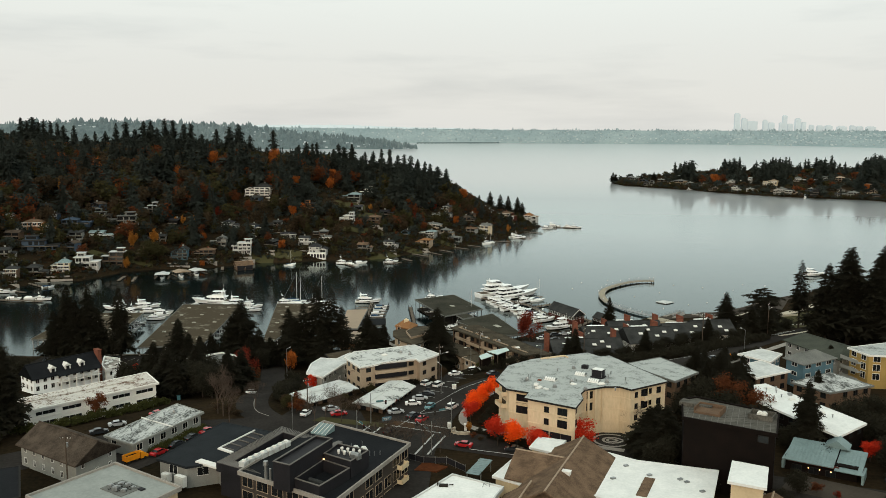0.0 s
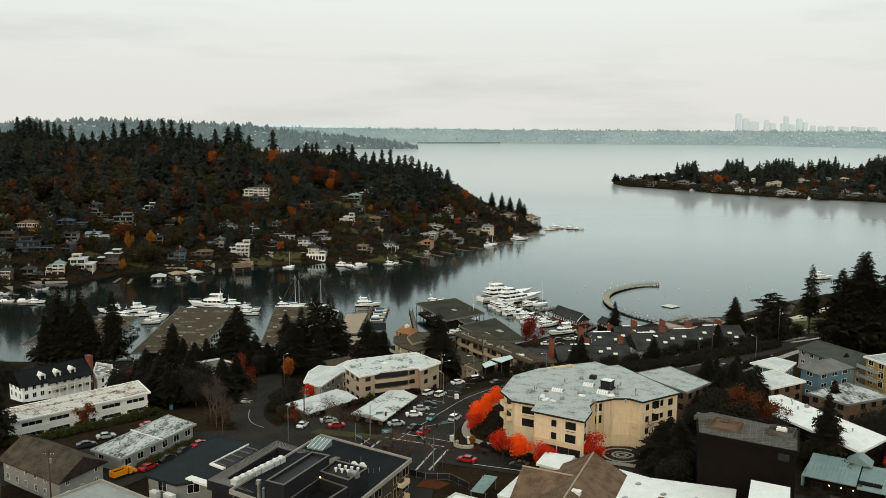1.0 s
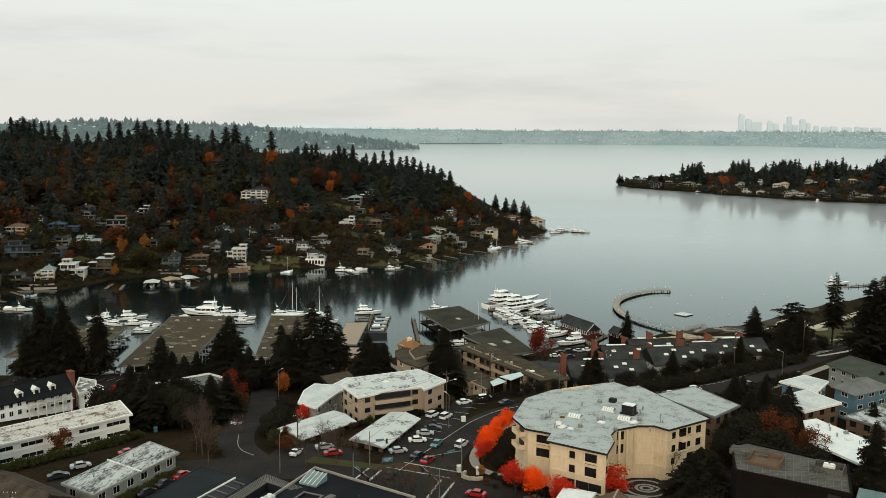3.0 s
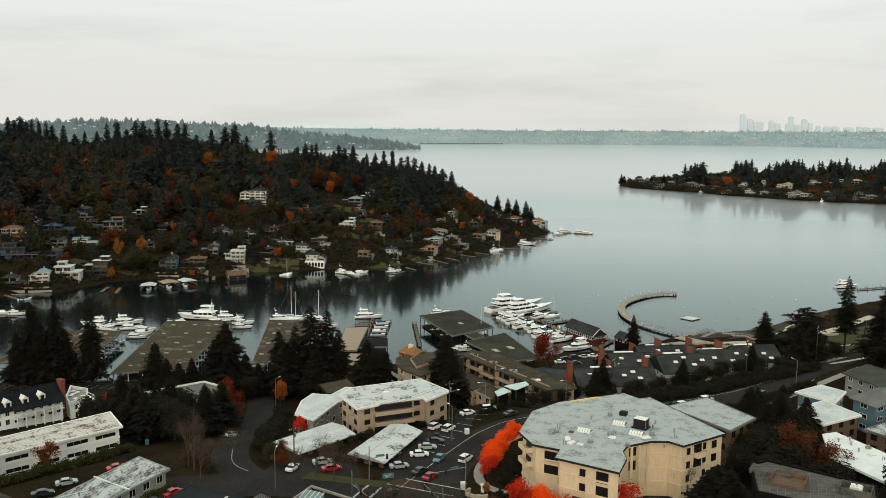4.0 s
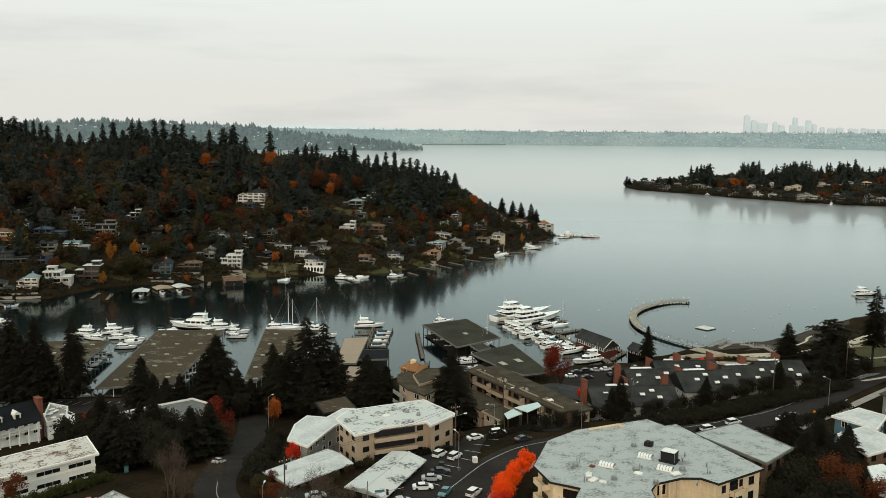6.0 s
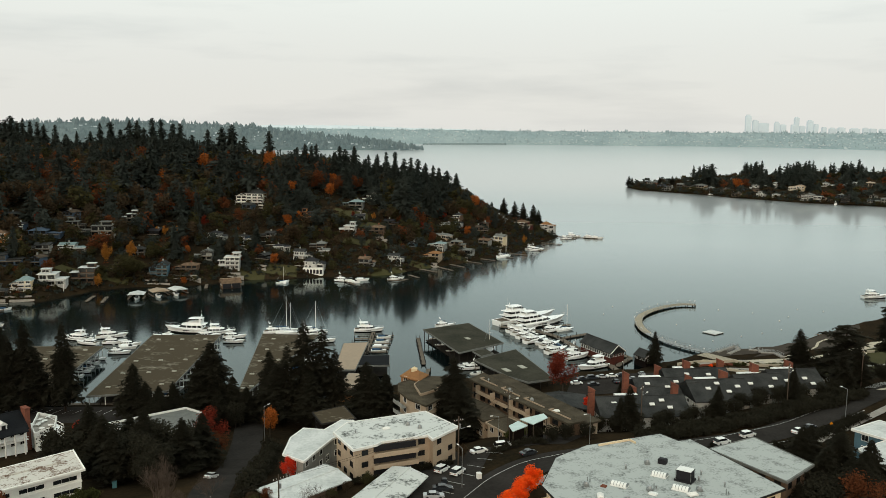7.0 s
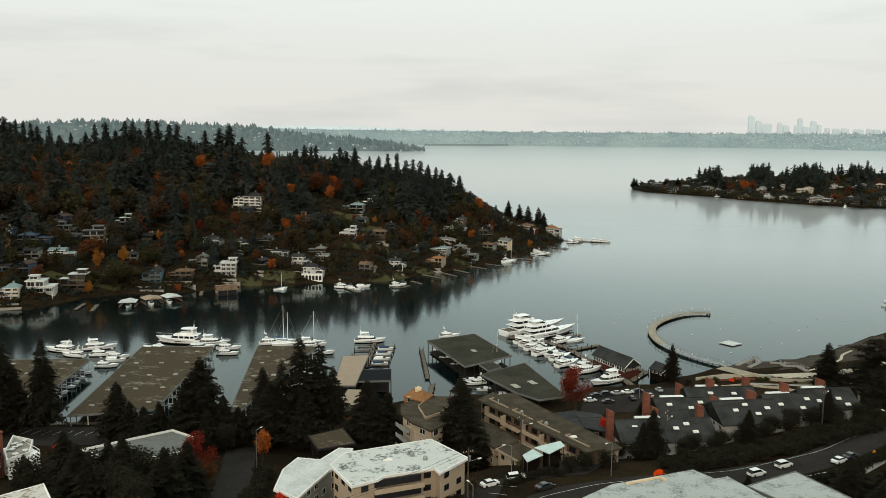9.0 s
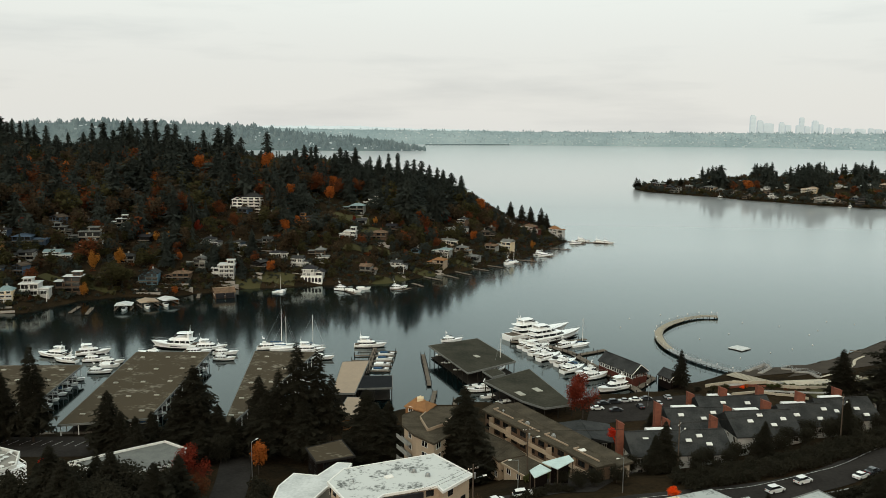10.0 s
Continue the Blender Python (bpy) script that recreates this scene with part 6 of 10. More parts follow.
for x, y, top, long in ((35.2, 297, 22.2, 0.85), (46.8, 306.9, 24.3, 0.85), (48.6, 304.3, 20.9, 0.9), (61.6, 330.4, 20.0, 1.0), (66.6, 310.7, 22.5, 0.85), (60.4, 301.8, 22.6, 0.9), (70.6, 329.3, 22.1, 1.1), (82.7, 333.3, 21.6, 1.0), (77.9, 313.4, 23.4, 1.2), (89, 318.5, 24.4, 1.2), (102.8, 327.1, 23.2, 1.2)):
    z0 = sz(x, y)
    t = thing("chimney_stack", "red brick chimney with a sloping top", "chimney", pose(x, y, z0, 0, 0, 9), "townhouse chimneys")
    part("shaft", Shape().prism([(-long, -0.8), (long, -0.8), (long, 0.8), (-long, 0.8)], -2, [top - z0, top - z0 - 0.9, top - z0 - 0.9, top - z0]).mesh("shaft", M_BRICK), t)
    part("cap", Shape().prism([(-long - 0.1, -0.9), (long + 0.1, -0.9), (long + 0.1, 0.9), (-long - 0.1, 0.9)], [top - z0, top - z0 - 0.9, top - z0 - 0.9, top - z0], [top - z0 + 0.2, top - z0 - 0.7, top - z0 - 0.7, top - z0 + 0.2]).mesh("cap", M_BRICK), t)

# ---- trees: prototypes ----


def conifer_arrays(seed, h, r, whorls, per, twigs, bare=0.1, lean=0.0, spread=False):
    """Needle sprays of a conifer as triangles: drooping kites in whorls, with side twigs near by."""
    q = np.random.RandomState(seed)
    v, f = [], []
    for w in range(whorls):
        u = bare + (1 - bare) * (w + q.rand() * 0.7) / whorls
        rad = r * (1 - u) ** 0.78 * q.uniform(0.62, 1.15) * min(1.0, 0.6 + 3 * (u - bare)) + 0.012 * h
        if spread:
            rad = r * (1 - u ** 2.2) ** 0.7 * q.uniform(0.45, 1.15) + 0.5
        a0 = q.rand() * 6.28
        for k in range(per):
            if q.rand() < 0.1:
                continue
            a = a0 + 6.283 * (k + q.uniform(-0.25, 0.25)) / per
            ln = rad * q.uniform(0.5, 1.25)
            d, s = np.array([math.cos(a), math.sin(a), 0]), np.array([-math.sin(a), math.cos(a), 0])
            z = u * h + q.uniform(-0.75, 0.75) * h * (1 - bare) / whorls
            c = np.array([lean * u, 0, z])
            drop = ln * q.uniform(0.15, 0.45)
            o = len(v)
            wd = ln * q.uniform(0.05, 0.10)
            v += [c + d * ln * 0.05, c + d * ln * 0.55 + s * wd + [0, 0, -drop * 0.5 - 0.2 * wd], c + d * ln - [0, 0, drop], c + d * ln * 0.55 - s * wd + [0, 0, -drop * 0.5 - 0.2 * wd]]
            f += [(o, o + 1, o + 2), (o, o + 2, o + 3)]
            for t in range(twigs):
                e = q.uniform(0.25, 0.98)
                p = c + d * ln * e - np.array([0, 0, drop * e])
                sd = s * (1 if t % 2 else -1) * q.uniform(0.6, 1.0) + d * q.uniform(0.3, 0.8)
                tl = ln * 0.30 * (1.3 - e * 0.7) + 0.18
                up = np.array([0, 0, q.uniform(-0.75, 0.15) * tl])
                o = len(v)
                v += [p - d * tl * 0.22, p + d * tl * 0.46 + up * 0.2, p + sd * tl + up]
                f.append((o, o + 1, o + 2))
    v += [np.array([lean, 0, h * 1.02]), np.array([lean + 0.12, 0, h * 0.93]), np.array([lean - 0.1, 0.1, h * 0.93])]
    f.append((len(v) - 3, len(v) - 2, len(v) - 1))
    return np.array(v), np.array(f)


def leafy_arrays(seed, h, r, n, leaf, base=0.25, lumps=9, tall=1.0):
    """Leaf sprays of a broad crown: small triangles gathered in lumps with gaps between them."""
    q = np.random.RandomState(seed)
    mid = h * (1 + base) / 2
    half = h * (1 - base) / 2
    cs = []
    for _ in range(lumps):
        d = q.randn(3)
        d /= np.linalg.norm(d)
        k = q.uniform(0.3, 0.75)
        cs.append((np.array([d[0] * r * k, d[1] * r * k, mid + d[2] * half * k * tall]), q.uniform(0.35, 0.55)))
    c = np.array([cs[i][0] for i in q.randint(lumps, size=n)])
    sc = np.array([cs[i][1] for i in q.randint(lumps, size=n)])
    d = q.randn(n, 3)
    d /= np.linalg.norm(d, axis=1)[:, None]
    rad = q.rand(n) ** 0.45
    p = c + d * (rad * sc)[:, None] * np.array([r, r, half])
    a, b = q.randn(n, 3), q.randn(n, 3)
    a[:, 2] *= 0.6
    a /= np.linalg.norm(a, axis=1)[:, None]
    b -= a * (a * b).sum(1)[:, None]
    b /= np.linalg.norm(b, axis=1)[:, None]
    sz_ = leaf * q.uniform(0.6, 1.3, n)[:, None]
    v = np.stack([p - a * sz_, p + b * sz_ * 1.1, p + a * sz_], 1).reshape(-1, 3)
    return v, np.arange(n * 3).reshape(-1, 3)


def limbs(seed, h, levels, spread, r0, kids=3, up=0.55, n=5):
    """A trunk that forks into limbs and twigs."""
    q, s = random.Random(seed), Shape()

    def grow_limb(p, d, ln, r, lv):
        e = p + d * ln
        s.tube(p, e, r, r * 0.62, n if lv < 2 else 3)
        if lv < levels:
            for i in range(kids if lv else kids + 1):
                a = q.uniform(0, 6.283)
                side = d.orthogonal().normalized()
                side.rotate(Matrix.Rotation(a, 3, d))
                nd = (d * up + side * spread * q.uniform(0.6, 1.2) + Vector((0, 0, 0.25))).normalized()
                grow_limb(p + (e - p) * q.uniform(0.6, 1.0), nd, ln * q.uniform(0.55, 0.8), r * 0.55, lv + 1)

    grow_limb(Vector((0, 0, -0.5)), Vector((0, 0, 1)), h, r0, 0)
    return s


def trunk_mesh(h, r):
    return Shape().tube((0, 0, -1.5), (0, 0, h), r, r * 0.2, 7).mesh("trunk", M_BARK)


FIRS = []
for i, (h, r, wh, per) in enumerate(((30, 7.6, 54, 13), (26, 6.8, 50, 12), (30, 7.6, 30, 9), (18, 5.2, 40, 11))):
    FIRS.append((h, raw_mesh("crown", *conifer_arrays(20 + i, h, r, wh, per, 19 if i != 2 else 24, 0.14 if i != 2 else 0.3), M_CONIFER_B), trunk_mesh(h * 0.96, 0.42 if i < 3 else 0.28)))
FIRS.append((20, raw_mesh("crown", *conifer_arrays(29, 20, 8.5, 16, 10, 24, 0.22, 0, True), M_CONIFER_B), trunk_mesh(19, 0.5)))
BROAD = {}


def broad(kind, material, seed, h, r, n, leaf, base, lumps):
    v, f = leafy_arrays(seed, h, r, n, leaf, base, lumps)
    BROAD[kind] = (h, raw_mesh("crown", v, f, material), limbs(seed, h * 0.38, 2, 0.6, h * 0.022, 3).mesh("trunk", M_BARK))


broad("vivid", M_VIVID, 31, 6.5, 3.0, 4200, 0.15, 0.22, 12)
broad("scarlet", M_SCARLET, 32, 6.5, 2.8, 4200, 0.15, 0.22, 12)
broad("crimson", M_CRIMSON, 33, 13, 4.6, 5200, 0.24, 0.15, 14)
broad("rust", M_RUST, 34, 12, 5.0, 3000, 0.28, 0.18, 13)
broad("orange", M_ORANGE, 35, 12, 4.2, 2000, 0.34, 0.15, 11)
broad("yellow", M_YELLOW, 36, 11, 3.0, 1600, 0.32, 0.10, 10)
broad("olive", M_OLIVE, 37, 11, 5.5, 3400, 0.32, 0.08, 14)
broad("brown", M_BROWNLEAF, 38, 11, 4.6, 2200, 0.32, 0.15, 12)
broad("dark", M_CONIFER_B, 39, 10, 4.6, 4200, 0.25, 0.04, 16)


def fir(x, y, h, kind=0, wide=1.0, label="tall dark green fir tree with drooping branches"):
    h0, crown, trunk = FIRS[kind]
    s, wide = h / h0, wide * 1.22
    t = thing("conifer_tree", label, "tree", Matrix.LocRotScale((x, y, sz(x, y)), Euler((0, 0, rng.uniform(0, 6.28))), (s * wide, s * wide, s)), "conifers of the town")
    part("trunk", trunk, t)
    part("crown", crown, t)
    return t


def leafy(x, y, h, kind, label, wide=1.0, group="autumn trees"):
    h0, crown, trunk = BROAD[kind]
    s = h / h0
    t = thing("broadleaf_tree", label, "tree", Matrix.LocRotScale((x, y, sz(x, y)), Euler((0, 0, rng.uniform(0, 6.28))), (s * wide, s * wide, s)), group)
    part("trunk", trunk, t)
    part("crown", crown, t)
    return t


# conifers of the town
for x, y, h, k, w in ((-157.5, 328, 31, 0, 0.95), (-148.5, 327, 31, 0, 0.95), (-136, 328, 30.5, 1, 0.78), (-153, 325, 25, 1, 1.1), (-144, 326, 22, 1, 0.9), (-162, 325, 21, 1, 1.0), (-109, 319, 19, 3, 1.15), (-104, 316, 14, 3, 1.1), (-99, 314, 13, 3, 1.2), (-95, 316, 14, 3, 1.1),
                      (-84.5, 322, 26, 1, 1.35), (-88, 320, 20, 1, 1.2), (-77, 320, 15, 3, 1.3), (-66, 325, 22.5, 1, 1.05), (-59, 320, 26, 2, 1.0), (-54, 322, 33.5, 2, 1.0), (-48.5, 324, 31, 2, 1.0), (-44, 322, 24, 2, 1.0), (-62, 318, 20, 3, 1.2), (-51, 316, 18, 3, 1.2), (-96, 308, 12, 3, 1.3), (-80, 314, 12, 3, 1.3), (-72, 318, 12, 3, 1.3)):
    fir(x, y, h, k, w)
for x, y, h, k, w in ((-33, 316, 21, 3, 1.3), (-30, 312, 18, 3, 1.3), (-27, 318, 17, 3, 1.2), (-5, 294, 25, 1, 1.2), (-3, 288, 18, 3, 1.3), (-9, 291, 16, 3, 1.3), (75, 397, 15, 3, 0.75), (47, 314, 14, 3, 1.1), (122, 368, 20, 1, 1.2), (156, 372, 32, 2, 0.9), (146, 300, 36, 0, 1.15), (152, 291, 35, 0, 1.15), (140, 305, 29, 1, 1.15), (150, 312, 34, 1, 1.15), (161, 304, 37, 0, 1.15),
                      (166, 318, 34, 0, 1.1), (172, 300, 34, 0, 1.2), (152, 292, 24, 1, 1.2), (180, 330, 30, 1, 1.2), (88.0, 188.6, 18.5, 1, 0.95), (44, 284, 13, 3, 1.0), (41, 281, 10, 3, 1.0), (70, 290, 10, 3, 1.0), (96, 304, 11, 3, 1.0), (118, 322, 14, 3, 1.1), (126, 330, 16, 3, 1.1), (-113, 196, 23, 1, 0.95), (-116, 188, 18, 3, 1.3)):
    fir(x, y, h, k, w)
for x, y, h, k, w in ((75, 241, 13, 3, 1.3), (80, 233, 14, 3, 1.4), (79, 221, 13, 3, 1.3), (75, 228, 13, 3, 1.3), (83, 228, 12, 3, 1.3), (70, 226, 9, 3, 1.0), (66, 219, 8.5, 3, 1.1), (76, 232, 11, 3, 1.2), (82, 236, 12, 3, 1.2), (79, 226, 11, 3, 1.3), (56, 246, 7, 3, 1.1), (84, 243, 13, 3, 1.2), (79, 247, 11, 3, 1.2), (86, 232, 13, 3, 1.2), (74, 240, 12, 3, 1.2), (108, 232, 9, 3, 1.1), (124, 262, 9, 3, 1.2)):
    fir(x, y, h, k, w, "young dark conifer beside flat-roofed houses")
for x, y, h in ((-84, 262, 17), (-92, 256, 16), (-99, 264, 18), (-70, 266, 15), (-90, 268, 15), (-106, 274, 12), (-112, 270, 11), (-104, 268, 13), (-72, 256, 15), (-86, 248, 14)):
    fir(x, y, h, 3, 1.15, "dark conifer in a shady thicket")
for x, y, h, w in ((49.6, 186.5, 12, 1.6), (53, 184, 13, 1.5), (52.4, 190.5, 11.5, 1.5), (48.4, 181, 9, 1.4)):
    fir(x, y, h, 3, w, "dense dark conifer beside a forecourt")
fir(137, 364, 21, 4, 1.25, "spreading dark cedar in the lakeside park")
# dark evergreens and thickets
for x, y, h, w in ((74, 190, 9, 1.2), (80, 200, 10, 1.2), (76, 212, 9, 1.2), (84, 226, 9, 1.1), (106, 205, 10, 1.2), (70, 216, 11, 1.2), (74, 208, 11, 1.2), (68, 204, 10, 1.2), (72, 222, 11, 1.1), (78, 222, 12, 1.1), (64, 212, 9, 1.1), (66, 196, 10, 1.2), (72, 196, 10, 1.2), (114, 212, 9, 1.2), (110, 186, 11, 1.3), (104, 176, 10, 1.3), (118, 196, 10, 1.3), (66, 186, 8, 1.1), (50, 174, 9, 1.1), (52, 179, 9, 1.0), (58, 164, 5, 1.1), (64, 160, 5, 1.1), (70, 155, 5.5, 1.1), (77, 164, 6, 1.1), (77, 203, 8, 1.1), (80, 196, 8, 1.1), (84, 190, 7, 1.0), (21, 265, 5, 1.1), (25, 267, 5, 1.1), (30, 270, 5, 1.1), (17, 268, 4, 1.0), (90, 180, 6, 1.0), (122, 184, 10, 1.3), (116, 176, 10, 1.3), (108, 196, 9, 1.2), (126, 196, 10, 1.3), (112, 166, 9, 1.3), (100, 164, 8, 1.2)):
    leafy(x, y, h, "dark", "dense dark evergreen tree beside houses", w, "evergreen broadleaf trees")
for x, y, h, w in ((-80, 262, 15, 1.0), (-74, 270, 14, 1.0), (-86, 270, 15, 1.0), (-94, 262, 15, 1.1), (-100, 272, 14, 1.1), (-108, 266, 13, 1.1), (-78, 248, 13, 1.0), (-72, 238, 12, 0.9), (-84, 254, 14, 1.0), (-98, 281, 8, 1.0), (-108, 278, 9, 1.0), (-86, 278, 8, 1.0), (-74, 312, 10, 0.9),
                   (-180, 305, 14, 1.2), (-190, 312, 14, 1.3), (-172, 296, 13, 1.2), (-160, 288, 12, 1.2), (-150, 300, 9, 1.0)):
    leafy(x, y, h, "dark", "dense dark tree in a shady thicket", w, "thicket trees")
for x, y, h, w in ((36, 286, 8, 1.0), (44, 286, 7, 1.1), (52, 285, 7.5, 1.1), (60, 287, 7, 1.1), (68, 290, 7.5, 1.0), (76, 296, 8, 1.1), (84, 300, 8, 1.1), (92, 304, 9, 1.1), (100, 308, 9, 1.1), (108, 312, 9, 1.0), (115, 318, 9, 1.1), (122, 330, 10, 1.1), (40, 280, 5, 1.1), (50, 279, 5, 1.1), (72, 283, 5, 1.1), (90, 293, 6, 1.1), (104, 300, 6, 1.1), (116, 342, 7, 1.1), (104, 344, 6, 1.0), (138, 338, 9, 1.2), (33, 279, 6, 1.1), (40, 284, 7, 1.1), (47, 288, 8, 1.1), (56, 290, 8, 1.1), (64, 294, 8, 1.1), (72, 298, 9, 1.1), (80, 303, 9, 1.1), (88, 308, 9, 1.1), (96, 311, 9, 1.1), (104, 316, 9, 1.1), (112, 322, 9, 1.1), (45, 276, 4, 1.2), (56, 280, 5, 1.2), (64, 281, 5, 1.2), (80, 289, 5, 1.2), (97, 299, 6, 1.2), (112, 309, 6, 1.2), (120, 322, 7, 1.2), (128, 345, 8, 1.2)):
    leafy(x, y, h * 0.72, "dark", "dark hedge tree along the street", w, "street hedge trees")
# bright autumn trees
for x, y, h, k in ((6.5, 209, 6.5, "scarlet"), (7.2, 213, 6.5, "vivid"), (8.2, 217.5, 6.5, "vivid"), (9.4, 222, 6.5, "vivid"), (11.4, 226.5, 6.5, "vivid"), (13.8, 231, 6.2, "vivid"), (13.2, 191, 8.6, "scarlet"), (17.6, 188, 8.2, "vivid"), (22.6, 183.5, 8.4, "scarlet")):
    leafy(x, y, h, k, "small street maple with glowing orange-red leaves", 1.0, "street maples")
leafy(33.2, 188.5, 8.8, "scarlet", "round scarlet maple at the forecourt", 1.35, "street maples")
leafy(33.7, 358, 15, "crimson", "tall dark red maple in a waterside car park", 1.1)
leafy(39, 327, 7, "scarlet", "bright red maple beside a shed", 0.8)
leafy(-73, 284, 13, "crimson", "dark red tree at the bend of the road", 1.1)
leafy(-70, 276, 9, "rust", "dark red tree at the bend of the road", 1.1)
leafy(-61, 303, 10, "orange", "orange tree beside a street lamp", 0.8)
leafy(-42, 240, 6, "scarlet", "small red maple beside a pale roof", 0.9)
leafy(-41.5, 214.5, 4.2, "rust", "brown-orange tree at the corner", 1.5)
leafy(-60, 213, 3, "brown", "brown brush under a bare tree", 1.6)
leafy(-57, 210, 2.4, "brown", "brown brush under a bare tree", 1.6)
leafy(-64, 215, 3, "brown", "brown brush under a bare tree", 1.5)
leafy(78, 216, 12, "rust", "rust-coloured tree with thinning leaves", 1.0)
leafy(84, 210, 10, "rust", "rust-coloured tree with thinning leaves", 1.0)
leafy(101, 183, 6, "scarlet", "red maple beside a teal roof", 1.1)
leafy(72, 180, 6, "crimson", "dark red maple in a shady yard", 1.1)
leafy(-98, 216, 8, "rust", "dark reddish tree before a white block", 0.9)
leafy(-122, 306, 4, "scarlet", "small red maple by the marina car park", 1.0)
leafy(42, 300, 4.5, "yellow", "small yellow tree by a townhouse", 1.0)
leafy(6, 201, 3.2, "yellow", "small yellow shrub tree at the junction", 1.2)
leafy(-14, 285, 5, "yellow", "yellow tree beside the lodge", 1.0)
leafy(7, 288, 4, "crimson", "dark red shrub tree by the lodge", 1.0)
leafy(-2, 250, 5, "brown", "brown tree beside the tan house", 0.8)
leafy(40, 258, 3, "vivid", "orange shrub on the verge", 1.2)
# bare trees
for x, y, h, sd, sp, label in ((-61, 211, 5.6, 41, 0.36, "bare upswept tree with brown twigs"), (-63, 213, 5.0, 51, 0.36, "bare upswept tree with brown twigs"), (-58, 206, 5.0, 42, 0.5, "bare tree with brown twigs"), (-32.5, 209, 4.6, 43, 0.75, "bare spreading street tree"), (-28, 207, 4.0, 44, 0.7, "bare spreading street tree"), (-9, 187, 3.6, 45, 0.5, "bare young street tree"),
                             (-5, 183, 3.6, 46, 0.5, "bare young street tree"), (-13, 186, 3.4, 47, 0.5, "bare young street tree"), (49, 200, 3.6, 48, 0.6, "bare brown tree beside the cream block"), (-54, 219, 3.4, 49, 0.6, "bare roadside tree with thin twigs")):
    t = thing("bare_tree", label, "tree", pose(x, y, sz(x, y)), "bare trees")
    part("trunk", limbs(sd, h, 5, sp, h * 0.03, 4).mesh("trunk", M_TWIG), t)

for x, y, h, sd in ((-14, 191, 3.4, 61), (-17, 188, 3.2, 62), (-11, 182, 3.6, 63), (-1, 186, 3.4, 64), (-35, 206, 3.6, 65), (-24, 208, 3.0, 66)):
    t = thing("bare_tree", "bare young street tree at a junction", "tree", pose(x, y, sz(x, y)), "bare trees")
    part("trunk", limbs(sd, h, 5, 0.55, h * 0.028, 4).mesh("trunk", M_TWIG), t)
for x, y, h, k, w in ((-44, 217, 4.4, "olive", 1.1), (-46, 221, 3.6, "brown", 1.3), (-43, 223, 3.8, "rust", 0.9), (-39, 215, 2.6, "brown", 1.2), (-23, 233, 3.6, "olive", 0.9), (-27, 229, 3.2, "brown", 1.0), (-30, 226, 2.4, "olive", 1.2), (7, 196, 1.8, "rust", 1.4), (9, 194, 1.5, "brown", 1.5), (60, 170, 2.4, "rust", 1.2), (81, 164, 2.6, "rust", 1.5), (84, 161, 2.0, "crimson", 1.4), (66, 163, 2.4, "crimson", 1.5)):
    leafy(x, y, h, k, "autumn shrub on a street verge", w, "verge shrubs")
patch("verge", "narrow grass verge strewn with leaves", "verge", [(-36, 207.5), (-14, 202.5), (-13, 205.5), (-34, 211)], M_GRASS, 0.2)
patch("verge", "corner bed of fallen brown leaves", "verge", [(-16, 204), (-8, 202), (-8.5, 206.5), (-14, 208)], M_LITTER, 0.24)

# hedges
HEDGE_V, HEDGE_F = leafy_arrays(61, 1.8, 1.6, 800, 0.17, 0.0, 12)
HEDGE, HEDGE_DARK = M_HEDGE, M_CONIFER_B


def hedge(label, line, material, scale=1.0):
    """A hedge of overlapping bushes that follows the ground along a line."""
    vs = []
    for (ax, ay), (bx, by) in zip(line, line[1:]):
        n = max(1, int(math.hypot(bx - ax, by - ay) / (1.7 * scale)))
        for i in range(n):
            x, y = ax + (bx - ax) * i / n + rng.uniform(-0.3, 0.3), ay + (by - ay) * i / n + rng.uniform(-0.3, 0.3)
            m = np.array(Euler((0, 0, rng.uniform(0, 6.28))).to_matrix())
            vs.append((HEDGE_V * (scale, scale, scale * rng.uniform(0.85, 1.25))) @ m.T + (x - line[0][0], y - line[0][1], sz(x, y) - 0.1))
    f = (HEDGE_F[None] + (np.arange(len(vs)) * len(HEDGE_V))[:, None, None]).reshape(-1, 3)
    t = thing("hedge", label, "hedge", pose(*line[0], 0))
    part("foliage", raw_mesh("foliage", np.concatenate(vs), f, material), t)


hedge("long clipped olive-green hedge on a bank", [(-112, 194), (-100, 205), (-90, 222), (-84, 236)], HEDGE, 1.5)
hedge("clipped dark hedge beside a flat roof", [(-69.9, 183), (-62.4, 201)], HEDGE, 1.2)
hedge("dark roadside hedge on a bank", [(-48, 226), (-50, 240), (-53, 262), (-57, 290)], HEDGE_DARK, 2.0)
hedge("dark hedge under street maples", [(12, 196), (20, 190), (30, 185)], HEDGE_DARK, 1.0)
hedge("dark hedge along the pavement", [(9, 200), (22, 192), (34, 188)], HEDGE_DARK, 0.7)
hedge("dark hedge beside the apartment block", [(10, 206), (13, 216), (18, 224), (26, 230)], HEDGE_DARK, 1.4)
hedge("olive hedge along a parking lot", [(10, 272), (17, 276), (24, 282)], HEDGE, 1.1)
hedge("olive hedge below the lodge", [(24, 284), (32, 292), (40, 298)], HEDGE, 1.2)
hedge("dark roadside planting below townhouses", [(46, 264), (60, 271), (74, 277.5), (90, 287), (106, 298), (122, 312)], HEDGE_DARK, 1.6)
hedge("dark roadside planting below townhouses", [(44, 270), (58, 277), (74, 284), (90, 294), (108, 306)], HEDGE_DARK, 1.5)
hedge("dark planting beside the lot", [(6, 256), (14, 262), (20, 262)], HEDGE_DARK, 1.0)
hedge("dark planting at the tan house", [(-27, 234), (-20, 238), (-12, 244), (-4, 249)], HEDGE_DARK, 1.0)
